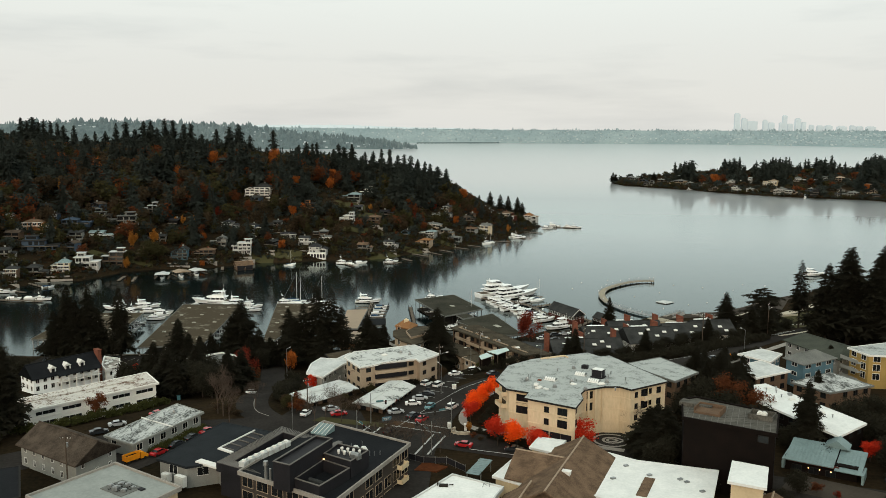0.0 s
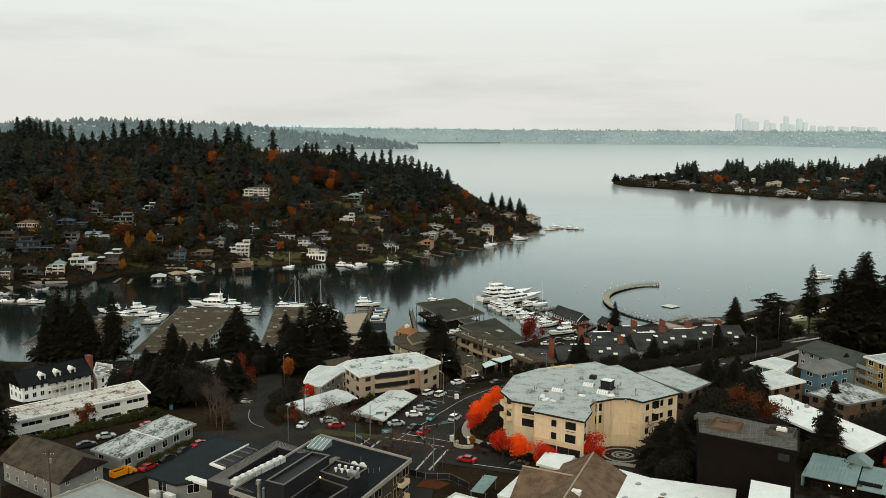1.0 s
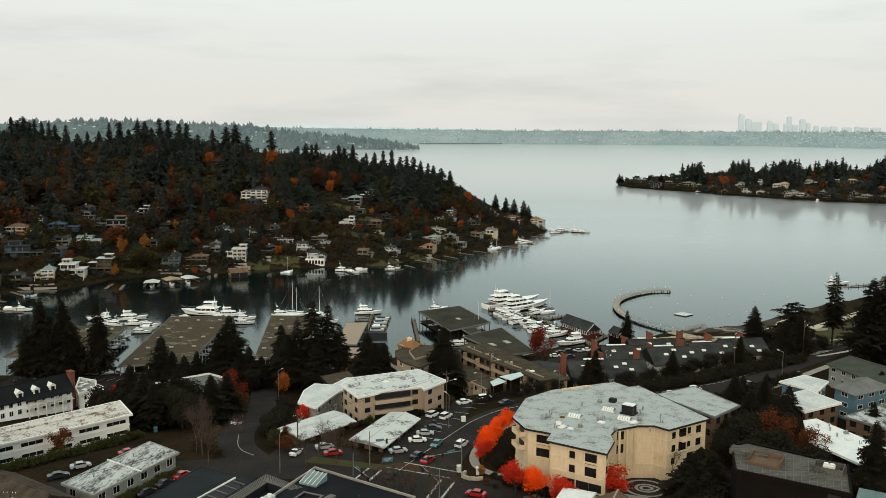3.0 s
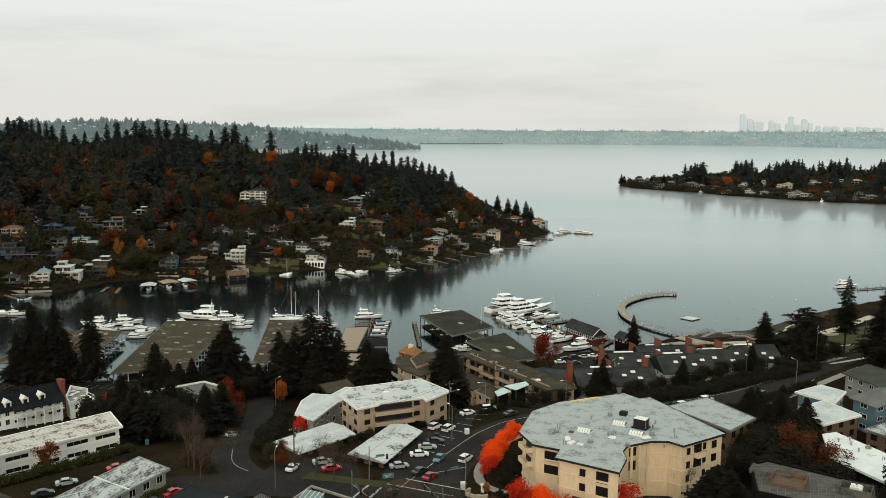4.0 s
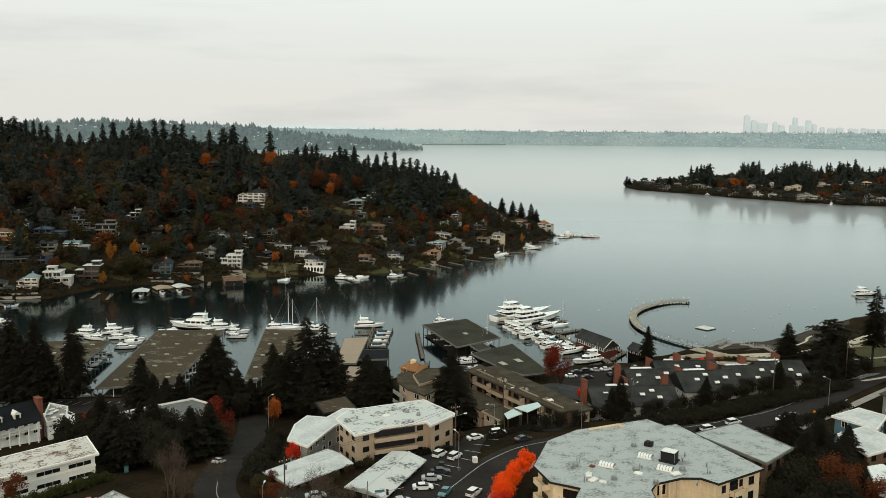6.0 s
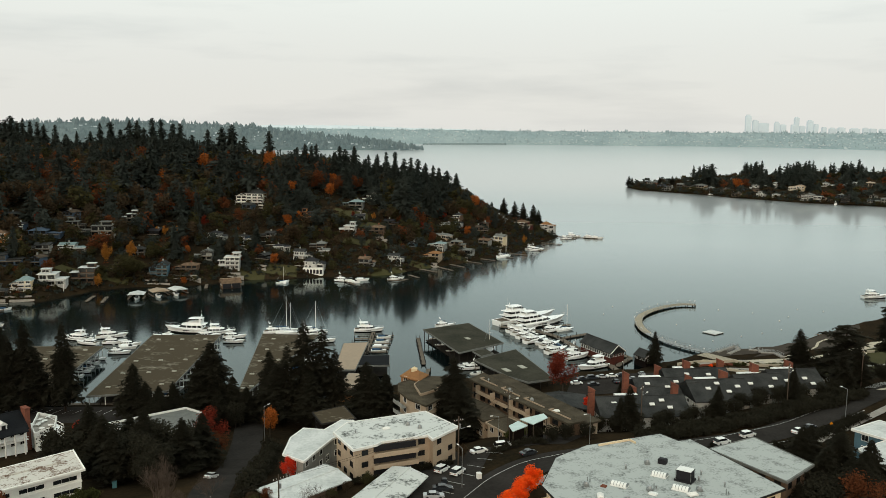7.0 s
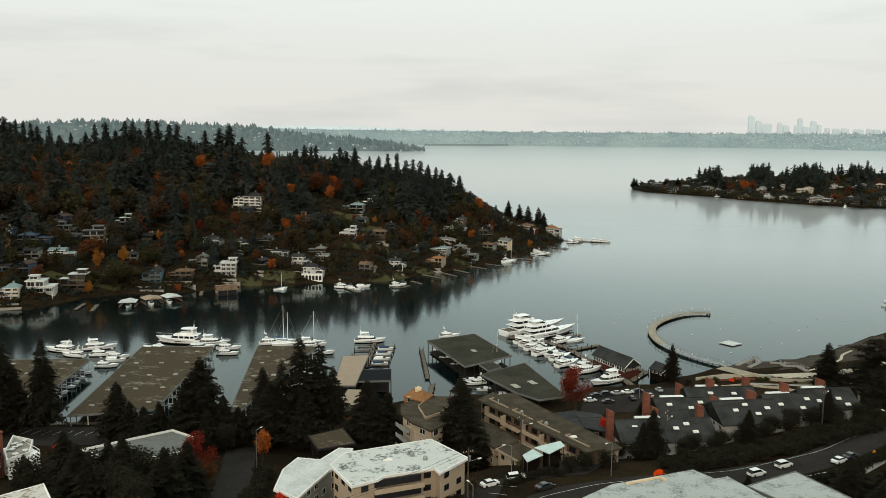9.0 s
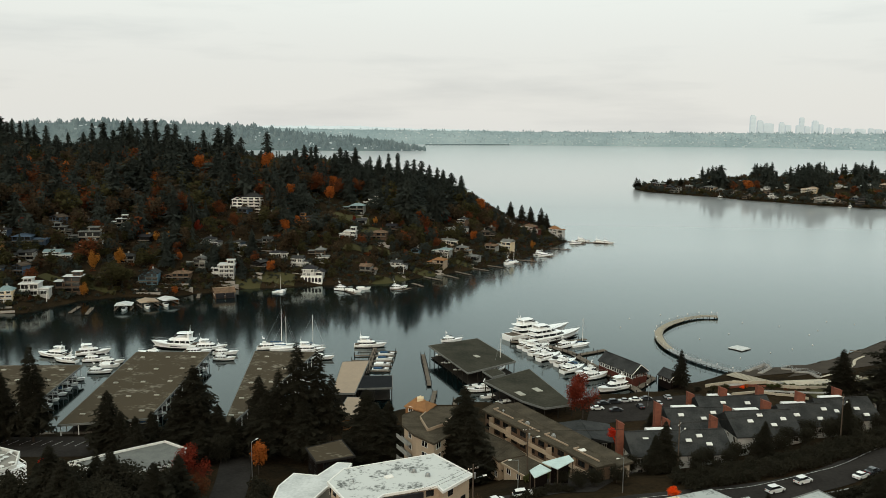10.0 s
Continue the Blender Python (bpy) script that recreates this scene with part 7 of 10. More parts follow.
hedge("mixed green park planting bed", [(108, 398), (120, 396), (136, 398), (150, 404)], HEDGE, 0.8)
hedge("dark planting behind the townhouses", [(60, 345), (80, 350), (100, 352), (112, 356)], HEDGE_DARK, 1.3)
hedge("dark green planting beside the street", [(70, 256), (84, 264), (96, 274), (110, 286)], HEDGE_DARK, 1.3)
hedge("dark green planting beside the street", [(48, 272), (62, 276), (78, 284), (96, 297), (118, 316)], HEDGE_DARK, 1.5)

# ---- the woods on the hill and on the far point ----
HOUSES = []


def scatter(count, area, ok, seed):
    q, out = np.random.RandomState(seed), []
    x0, y0, x1, y1 = area
    while len(out) < count:
        p = np.stack([q.uniform(x0, x1, 4000), q.uniform(y0, y1, 4000)], -1)
        out += [tuple(a) for a in p[ok(p[:, 0], p[:, 1], q)]]
    return np.array(out[:count])


def clear_of_houses(x, y, ahead=16, side=9):
    good = np.ones(len(x), bool)
    for hx, hy, w in HOUSES:
        good &= ~((np.abs(x - hx) < w / 2 + side * 0.35) & (y > hy - ahead) & (y < hy + 7))
    return good


def woods(name, label, protos, pos, hs, material, seed, kind="stuff"):
    """Many trees joined into one mesh; protos: arrays of unit height."""
    q = np.random.RandomState(seed)
    z = sheet_z(pos[:, 0], pos[:, 1])
    vs, fs, o = [], [], 0
    which = q.randint(len(protos), size=len(pos))
    for i, (x, y) in enumerate(pos):
        v, f = protos[which[i]]
        a, s = q.rand() * 6.283, hs[i]
        w = s * q.uniform(0.85, 1.25)
        c, n = math.cos(a) * w, math.sin(a) * w
        vs.append(np.stack([v[:, 0] * c - v[:, 1] * n + x, v[:, 0] * n + v[:, 1] * c + y, v[:, 2] * s + z[i] - 0.3], -1))
        fs.append(f + o)
        o += len(v)
    tagged(new(name, raw_mesh(name, np.concatenate(vs), np.concatenate(fs), material)), label, "woods", kind=kind)


def unit(vf, h):
    return vf[0] / h, vf[1]


def far_fir(seed, h, r, n, bare=0.06, spray=0.5):
    """A conifer for the woods: outward sprays in uneven tiers round a slim dark core."""
    q = np.random.RandomState(seed)
    tiers = q.uniform(0.55, 1.2, 17)
    u = bare + (0.985 - bare) * q.rand(n) ** 1.2
    a = q.rand(n) * 6.2832
    env = r * (1 - u) ** 0.62 * tiers[(u * 16).astype(int)] * (1 + 0.25 * np.sin(2 * a + 9 * u + seed)) + 0.016 * h
    out = env * q.uniform(0.5, 1.08, n)
    ln = env * spray + 0.5
    inner = np.clip(out - ln, 0, None)
    drop = ln * q.uniform(-0.1, 0.75, n)
    d, s = np.stack([np.cos(a), np.sin(a), 0 * a], -1), np.stack([-np.sin(a), np.cos(a), 0 * a], -1)
    w = (ln * 0.3 + 0.15)[:, None]
    up = np.array([0, 0, 1.0])
    base = d * inner[:, None] + up * (u * h)[:, None]
    tip = d * out[:, None] + up * (u * h - drop)[:, None]
    jit = up * q.uniform(-0.5, 0.5, n)[:, None] * w
    v = np.stack([base + s * w + jit, base - s * w - jit, tip], 1).reshape(-1, 3)
    k = 7
    ang = np.arange(k) * 6.2832 / k
    rim = np.stack([np.cos(ang) * r * 0.34, np.sin(ang) * r * 0.34, h * (bare + 0.03 * q.rand(k))], -1)
    f = np.arange(n * 3).reshape(-1, 3)
    core = np.array([(n * 3 + i, n * 3 + (i + 1) % k, n * 3 + k) for i in range(k)])
    return np.concatenate([v, rim, [(0, 0, h * 0.9)]]), np.concatenate([f, core])


U_FIR = [unit(far_fir(80 + i, 26, 8.0 + 1.1 * (i % 3), 620, 0.06, 0.38), 26) for i in range(7)]
U_SHRUB = [unit(leafy_arrays(97 + i, 3, 1.8, 80, 0.45, 0.0, 6), 3) for i in range(3)]
U_LEAF = [unit(leafy_arrays(90 + i, 12, 4.8, 230, 0.85, 0.06, 10), 12) for i in range(5)]
U_FARFIR = [unit(far_fir(64 + i, 26, 10.4 + 1.6 * (i % 3), 330, 0.02), 26) for i in range(4)]
U_TALL = [unit(far_fir(50 + i, 26, 7.6 + 1.0 * (i % 4), 900, 0.05 + 0.03 * (i % 3), 0.36), 26) for i in range(8)]
U_TRUNKED = [unit(far_fir(70 + i, 28, 6.0, 340, 0.2), 28) for i in range(3)]

# ---- houses on the hill and on the far point ----


def house(x, y, w, h, wall, roof, kind="gable", yaw=0.0, label="", d=None, storeys=None, deck=True):
    """A hillside house whose front looks to local -y: a main body and a lower wing, each with its roof and broad windows, decks, a chimney and a garden wall."""
    w, h = w * 0.82, h * 0.82
    HOUSES.append((x, y, w))
    q = random.Random(int(x * 7 + y * 13))
    d = d or max(7.0, w * 0.6)
    t = thing("house", label or "small hillside house among autumn trees", "house", pose(x, y, sz(x, y), 0, 0, yaw), "hillside houses")
    storeys = storeys or max(1, round(h / 3.0))
    pale = wall in (M_HOUSEWHITE, M_WHITEWALL, M_CREAM)
    trim = M_TRIM if pale or q.random() < 0.2 else M_DARKTRIM
    side = q.choice((-1, 1))
    split = w > 9.5
    main = w * q.uniform(0.56, 0.7) if split else w

    def volume(cx, cw, y0, dep, top, levels, form):
        """One block of the house: walls, roof and the windows of its front."""
        he = top * (0.74 if form != "flat" else 0.93)
        part("wall", Shape().box(cx - cw / 2, y0, -5, cx + cw / 2, y0 + dep, he).mesh("wall", wall), t)
        o = 0.7
        if form == "flat":
            part("roof", Shape().box(cx - cw / 2 - o, y0 - o - 0.5, he, cx + cw / 2 + o, y0 + dep + o, he + 0.3).mesh("roof", roof), t)
            part("fascia", Shape().box(cx - cw / 2 - o - 0.04, y0 - o - 0.54, he - 0.12, cx + cw / 2 + o + 0.04, y0 - o - 0.5, he + 0.34).mesh("fascia", trim), t)
        else:
            hp = 0 if form == "gable" else min(cw, dep) * 0.42
            v = [(cx - cw / 2 - o, y0 - o, he), (cx + cw / 2 + o, y0 - o, he), (cx + cw / 2 + o, y0 + dep + o, he), (cx - cw / 2 - o, y0 + dep + o, he), (cx - cw / 2 - o + hp, y0 + dep / 2, top), (cx + cw / 2 + o - hp, y0 + dep / 2, top)]
            f = [(0, 1, 5, 4), (2, 3, 4, 5), (1, 2, 5), (3, 0, 4), (3, 2, 1, 0)]
            if form == "front":
                v[4], v[5] = (cx, y0 - o, top), (cx, y0 + dep + o, top)
                f = [(1, 2, 5, 4), (3, 0, 4, 5), (2, 3, 5), (3, 2, 1, 0)]
                part("gable_wall", Shape().prism([(cx - cw / 2, y0), (cx + cw / 2, y0), (cx, y0)], [he, he, he], [he + 0.01, he + 0.01, top - 0.35]).mesh("gable_wall", wall), t)
                window(t, cx, y0 - 0.02, he + (top - he) * 0.3, 0, cw * 0.3, (top - he) * 0.35, trim, 0.14)
            part("roof", Shape().add(v, f).mesh("roof", roof), t)
            part("fascia", Shape().box(cx - cw / 2 - o, y0 - o - 0.06, he - 0.2, cx + cw / 2 + o, y0 - o, he + 0.05).mesh("fascia", trim), t)
        sh = he / levels
        n = max(1, round(cw / q.uniform(2.8, 4.4)))
        for lv in range(levels):
            for i in range(n):
                if q.random() < 0.1:
                    continue
                window(t, cx - cw / 2 + cw * (i + 0.5) / n, y0, sh * lv + sh * 0.52, 0, cw / n - q.choice((0.7, 1.0, 1.5)), sh * (0.62 if lv else 0.55), trim, 0.14)
        return he, sh

    he, sh = volume(-side * (w - main) / 2, main, 0.0, d, h, storeys, kind)
    if split:
        low = max(1, storeys - 1)
        volume(side * main / 2, w - main, q.choice((-1.2, 1.4, 2.2)), d * 0.75, h * (low / storeys if low < storeys else 0.82) + 0.4, low, "flat" if kind == "flat" or q.random() < 0.3 else q.choice(("hip", "front", "gable")))
    if kind == "flat" and storeys > 1:
        part("upper_storey", Shape().box(-side * w * 0.3 - w * 0.14, d * 0.3, he + 0.3, -side * w * 0.3 + w * 0.2, d * 0.8, he + 2.5).mesh("upper_storey", wall), t)
        window(t, -side * w * 0.3 + w * 0.03, d * 0.3, he + 1.4, 0, w * 0.26, 1.3, trim, 0.14)
        part("upper_roof", Shape().box(-side * w * 0.3 - w * 0.18, d * 0.24, he + 2.5, -side * w * 0.3 + w * 0.24, d * 0.86, he + 2.75).mesh("upper_roof", roof), t)
    elif kind != "flat":
        part("chimney", Shape().box(-0.45, -0.45, -2, 0.45, 0.45, 0.9).mesh("chimney", M_BRICK if roof is M_BROWNSHINGLE else M_GREYWALL), t, at=pose(-side * w * 0.2, d * 0.6, h))
    if deck and storeys > 1:
        for lv in range(1, storeys):
            x0, x1 = (-w / 2, w / 2) if lv == 1 else (-side * (w - main) / 2 - main / 2, -side * (w - main) / 2 + main / 2)
            dk_ = part("deck", Shape().box(x0, -2.3, sh * lv - 0.3, x1, -0.1, sh * lv - 0.08).mesh("deck", M_HOUSEWHITE if pale else M_DOCK), t)
            part("rail", Shape().box(x0, -2.3, sh * lv + 0.75, x1, -2.2, sh * lv + 0.88).box(x0, -2.28, sh * lv + 0.25, x1, -2.24, sh * lv + 0.32).mesh("rail", trim), dk_)
            if lv == 1:
                for i in range(4):
                    u = x0 + 0.2 + (x1 - x0 - 0.4) * i / 3
                    part("post", Shape().box(u - 0.12, -2.3, -4, u + 0.12, -2.06, sh - 0.3).mesh("post", trim), dk_)
    if q.random() < 0.6 and y < 1000:
        part("garden_wall", Shape().box(-w * 0.7, -5.6, -6, w * 0.6, -5.2, -1.3).box(-w * 0.4, -9.0, -8, w * 0.8, -8.6, -2.8).mesh("garden_wall", M_CONCRETE), t)
    return t


W, G, B_, C_ = M_HOUSEWHITE, M_GREYWALL, M_BROWNWALL, M_CREAM
house(-271, 494, 14, 8, B_, M_SLATE, "hip", 12, "brown lakeside house with a dark roof")
house(-261, 511, 15, 8.5, G, M_SLATE, "hip", 10, "grey lakeside house with decks")
house(-249, 517, 13, 10, C_, M_TEALROOF, "hip", 14, "cream three-storey lakeside house with a blue-green roof")
house(-238, 530, 17, 9, W, M_WHITEROOF, "flat", 10, "white stepped modern lakeside house")
house(-228, 548, 16, 11, B_, M_WHITEROOF, "flat", 8, "brown lakeside house with broad windows and a pale roof")
house(-285, 522, 12, 7.5, G, M_SLATE, "gable", 15)
house(-272, 539, 27, 9, M_BLUEGREY, M_SLATE, "flat", 14, "long dark blue-grey house with a flat roof")
house(-287, 567, 23, 9, M_ORANGEWALL, M_BROWNSHINGLE, "hip", 10, "orange-brown wooden house with many windows")
house(-271, 590, 23, 7.5, M_BLUEGREY, M_BLUEGREY, "hip", 8, "house with a dark blue roof")
house(-264, 567, 17, 7, G, M_SLATE, "gable", 12)
house(-249, 581, 19, 6, W, M_TEALROOF, "gable", 10, "low house with a pale teal roof")
house(-261, 613, 14, 6, G, M_GREYROOF, "flat", 10)
house(-246, 607, 27, 8, G, M_GREYROOF, "flat", 12, "wide grey house with glass fronts")
house(-310, 574, 14, 7, W, M_GREYROOF, "gable", 12)
house(-325, 651, 13, 7, W, M_SLATE, "gable", 12)
house(-324, 698, 12, 5, W, M_GREYROOF, "gable", 8)
house(-289, 680, 15, 7, G, M_GREYROOF, "flat", 8)
house(-391, 759, 30, 7, M_TANWALL, M_GREYROOF, "hip", 10, "long tan house high on the hill")
house(-191, 569, 14, 11, M_BLUEWALL, M_SLATE, "front", 6, "blue and white lakeside house with gables")
house(-177, 577, 18, 6, B_, M_BROWNSHINGLE, "hip", 4, "low brown lakeside house")
house(-171, 596, 13, 8, G, M_GREYROOF, "front", 5)
house(-153.5, 592, 16, 10, W, M_WHITEROOF, "flat", 6, "white cubic modern house with large windows")
house(-253, 707, 14, 6, M_DARKWALL, M_SLATE, "gable", 5)
house(-268, 786, 15, 6, G, M_SLATE, "gable", 5)
house(-235, 638, 13, 6.5, G, M_WHITEROOF, "flat", 8)
house(-235, 604, 8, 5, W, M_GREYROOF, "gable", 20, "white garage on the slope")
house(-167, 700, 26, 14, M_WHITEWALL, M_SLATE, "hip", -4, "white house with a dark roof high on the wooded hill")
house(-112, 617, 12, 8, W, M_SLATE, "gable", -5)
arched = house(-101.5, 604, 15, 11, W, M_CHARCOAL, "hip", -6, "white lakeside house with a dark roof and arched porch", deck=False)
part("porch", Shape().box(-6.6, -2.6, -2.0, 6.6, 0, 2.7).mesh("porch", M_WHITEWALL), arched)
# charcoal arch shapes on the porch wall paint the shade of its openings
for i in range(6):
    u = -5.4 + 2.16 * i
    part("arch_opening", Shape().add([(u + 0.8 * math.cos(math.pi * k / 8), -2.64, 1.2 + 0.8 * math.sin(math.pi * k / 8)) for k in range(9)] + [(u - 0.8, -2.64, -0.8), (u + 0.8, -2.64, -0.8)] + [(u + 0.8 * math.cos(math.pi * k / 8), -2.5, 1.2 + 0.8 * math.sin(math.pi * k / 8)) for k in range(9)] + [(u - 0.8, -2.5, -0.8), (u + 0.8, -2.5, -0.8)], [tuple(range(10, -1, -1))] + [(k, (k + 1) % 11, 11 + (k + 1) % 11, 11 + k) for k in range(11)]).mesh("arch_opening", M_CHARCOAL), arched)
part("porch_rail", Shape().box(-6.6, -2.6, 3.4, 6.6, -2.5, 3.5).box(-6.6, -2.6, 2.7, 6.6, -2.52, 2.8).mesh("porch_rail", M_WHITEWALL), arched)
house(-104, 633, 13, 6, B_, M_GREYROOF, "hip", 0)
house(-88, 663, 13, 6, W, M_WHITEROOF, "flat", -6)
house(-71, 674, 20, 7, B_, M_BROWNSHINGLE, "hip", -8)
house(-92, 721, 19, 8, M_GREYWALL, M_TEALROOF, "hip", -4, "grey-green house on a terrace of the hill")
house(-119, 676, 11, 8.5, M_ORANGEWALL, M_SLATE, "flat", -3, "brown timber house among trees")
house(-69, 617, 12, 7.5, G, M_BROWNSHINGLE, "gable", -10)
house(-51.5, 635, 12, 6.5, W, M_SLATE, "gable", -12, "small white gabled house")
house(-28, 655, 15, 7, M_TANWALL, M_CEDAR, "hip", -20, "tan house with an orange tile roof")
house(-25, 675, 15, 6, G, M_TEALROOF, "hip", -18, "house with a pale green roof")
house(-10, 691, 14, 6, M_TANWALL, M_GREYROOF, "hip", -24)
house(-4, 682, 11, 5, G, M_GREYROOF, "gable", -28)
house(-19.5, 725, 9, 5, W, M_GREYROOF, "gable", -15)
house(-11, 735, 9, 5, W, M_SLATE, "gable", -15)
house(20, 726, 15, 9, C_, M_GREYROOF, "gable", -30, "cream lakeside house with a grey roof")
house(25, 795, 14, 8, G, M_GREYROOF, "hip", -25)
house(45, 803, 19, 8, M_REDWALL, M_BROWNSHINGLE, "hip", -28, "dark red-brown house near the point")
house(68, 822, 14, 11, W, M_CEDAR, "hip", -30, "white house with a red tile roof at the point")
house(-42, 663, 7, 6.5, M_BLUEWALL, M_SLATE, "front", -10)
house(-99, 626, 9, 5, W, M_GREYROOF, "gable", 0)
house(-20, 699, 14, 5, M_TANWALL, M_GREYROOF, "gable", -15)
house(-140, 640, 12, 6, G, M_SLATE, "gable", 0)
house(-210, 660, 13, 6, B_, M_SLATE, "gable", 5)
house(-300, 610, 13, 6, B_, M_SLATE, "gable", 8)
house(10, 712, 10, 6, G, M_BROWNSHINGLE, "gable", -25)
house(298, 1448, 40, 6, G, M_GREYROOF, "hip", -30, "long low grey house on a far point", d=14)
house(342, 1379, 30, 9, M_TANWALL, M_GREYROOF, "hip", -40, "tan waterside house on a far point")
house(359, 1436, 18, 6, W, M_WHITEROOF, "flat", -35, "white house on a far point")
house(413, 1332, 14, 8, W, M_GREYROOF, "gable", -40, "white gabled house on a far point")
house(437, 1332, 18, 7, W, M_WHITEROOF, "flat", -40, "white house on a far point")
house(459, 1290, 26, 11, C_, M_TANROOF, "hip", -40, "large cream house on a far point")
house(453, 1219, 30, 12, G, M_GREYROOF, "front", -35, "grey waterside house with a tall glass gable")
house(512, 1315, 20, 8, W, M_GREYROOF, "hip", -30, "white house on a far point")
house(536, 1299, 23, 7, G, M_WHITEROOF, "flat", -30, "pale flat-roofed house on a far point")
house(571, 1302, 25, 9, M_TANWALL, M_TANROOF, "hip", -25, "tan house on a far point")
house(488, 1195, 14, 12, M_DARKWALL, M_SLATE, "flat", -25, "dark modern waterside house")
house(532, 1182, 25, 9, G, M_GREYROOF, "hip", -20, "grey waterside house on a far point")
house(513, 1184, 12, 7, G, M_SLATE, "gable", -20, "small grey waterside house")
house(572, 1227, 19, 9, B_, M_BROWNSHINGLE, "hip", -20, "brown house on a far point")

q5 = random.Random(55)
while len(HOUSES) < 92:
    x, y = q5.uniform(-330, 30), q5.uniform(500, 780)
    d_ = float(inland(HILL, np.array([x]), np.array([y]))[0])
    if 14 < d_ < 130 and q5.random() < 1.2 - d_ / 110 and all(abs(x - hx) > 13 or abs(y - hy) > 14 for hx, hy, _ in HOUSES):
        house(x, y, q5.uniform(8, 15), q5.uniform(5, 8), q5.choice((M_GREYWALL, M_BROWNWALL, M_BROWNWALL, M_BLUEGREY, M_DARKWALL, M_BROWNWALL)), q5.choice((M_SLATE, M_SLATE, M_DARKSHINGLE, M_DARKSHINGLE, M_CHARCOAL)), q5.choice(("gable", "hip", "front", "hip", "flat")), q5.uniform(-25, 15), q5.choice(("muted hillside house half hidden by trees", "dark-roofed hillside house among shrubs", "small hillside house with broad windows")))

HOUSES.extend([(-167, 684, 32), (-167, 668, 30)])
LAWNS = [(-92, 706, 30, 16), (-78, 688, 24, 14), (-58, 612, 18, 10), (-140, 592, 20, 12), (-214, 560, 18, 8), (-122, 601, 22, 12), (-34, 641, 16, 9), (-240, 556, 16, 8), (-80, 649, 18, 10), (-47, 622, 14, 9), (-66, 656, 16, 9), (-8, 672, 14, 8)]
for cx, cy, w_, d_ in LAWNS:
    patch("lawn", "small garden lawn on a lakeside slope", "lawn", [(cx - w_ / 2, cy - d_ / 2), (cx + w_ / 2, cy - d_ / 2), (cx + w_ * 0.42, cy + d_ / 2), (cx - w_ * 0.4, cy + d_ / 2)], M_GRASS, 0.25)

IN_HILL = lambda x, y: inland(HILL, x, y)
IN_VIEW = lambda x, y: np.abs(x) < 0.60 * y + 30


def off_lawns(x, y):
    good = np.ones(len(x), bool)
    for cx, cy, w_, d_ in LAWNS:
        good &= (np.abs(x - cx) > w_ * 0.5) | (np.abs(y - cy) > d_ * 0.5)
    return good


def off_terraces(x, y):
    """The open terraced gardens below the grey-green house carry no tall firs."""
    return ~((x > -126) & (x < -62) & (y > 640) & (y < 738))


COLOURED = {
    "orange": [(-394, 822, 14), (-400, 861, 14), (-361, 769, 14), (-315, 735, 17), (-232, 800, 18), (-310, 682, 9), (-272, 672, 10), (-243, 727, 14), (-176, 812, 20), (-116, 777, 14), (-124, 673, 9), (-127, 604, 9), (4, 819, 13), (-2, 719, 9), (-182, 598, 7), (-173, 562, 6), (-130, 660, 10), (-150, 850, 22), (-112, 736, 13), (-140, 730, 14)],
    "rust": [(-296, 629, 11), (-200, 664, 20), (-53, 793, 13), (-180, 678, 11), (-231, 670, 10), (-216, 779, 20), (-216, 813, 18), (-357, 737, 15), (-263, 656, 12), (-231, 699, 12), (-163, 658, 12), (-28, 683, 9), (-352, 782, 14), (-128, 800, 19), (-96, 770, 15), (-124, 752, 19), (-108, 756, 17), (-28, 742, 12)],
    "yellow": [(-308, 649, 15), (-209, 620, 7), (-204, 620, 7), (-196, 620, 8), (-225, 575, 13), (-213, 585, 12), (-219, 548, 9), (44, 754, 8), (-73, 700, 7)],
    "crimson": [(-283, 607, 8), (-184, 644, 9), (-21, 747, 7), (-37, 702, 7), (-230, 757, 6), (-88, 696, 6)]}


def clear_of_colour(x, y):
    good = np.ones(len(x), bool)
    for pts in COLOURED.values():
        for cx, cy, ch in pts:
            good &= ~((np.abs(x - cx) < 0.4 * ch + 1) & (y > cy - 2.0 * ch - 5) & (y < cy + 5))
    return good


def hill_ok(x, y, q):
    d = IN_HILL(x, y)
    dense = np.interp(d, [6, 25, 100, 165], [0.2, 0.30, 0.32, 0.75])
    dense = np.where((x > -130) & (d < 85), dense * 0.35, dense)
    return (d > 6) & IN_VIEW(x, y) & (q.rand(len(x)) < dense) & clear_of_houses(x, y, 12, 6) & clear_of_colour(x, y) & off_terraces(x, y)


# how high the woods stand, as rise over distance, by bearing from the town's slope
BEARING = (-0.554, -0.541, -0.501, -0.462, -0.429, -0.396, -0.369, -0.343, -0.317, -0.291, -0.265, -0.245, -0.193, -0.147, -0.121, -0.082, -0.056, -0.030, -0.004, 0.022, 0.048)
CANOPY = (-0.0071, -0.0083, -0.0119, -0.0206, -0.0178, -0.0124, -0.0083, -0.0056, -0.0157, -0.0181, -0.0153, -0.0268, -0.0264, -0.0286, -0.0362, -0.0397, -0.0447, -0.0522, -0.0662, -0.0829, -0.0970)
TALL = [(-449, 870, 36), (-443, 870, 33), (-437, 870, 37), (-431, 870, 32), (-423, 865, 35), (-416, 865, 33), (-409, 865, 32), (-403, 865, 30), (-392, 865, 30), (-354, 805, 27), (-358, 835, 27), (-387, 930, 27), (-345, 855, 34), (-335, 855, 36), (-326, 855, 29), (-315, 850, 38), (-308, 850, 38), (-300, 845, 32), (-292, 845, 41), (-284, 845, 40), (-273, 845, 37), (-265, 840, 38), (-254, 840, 28)]
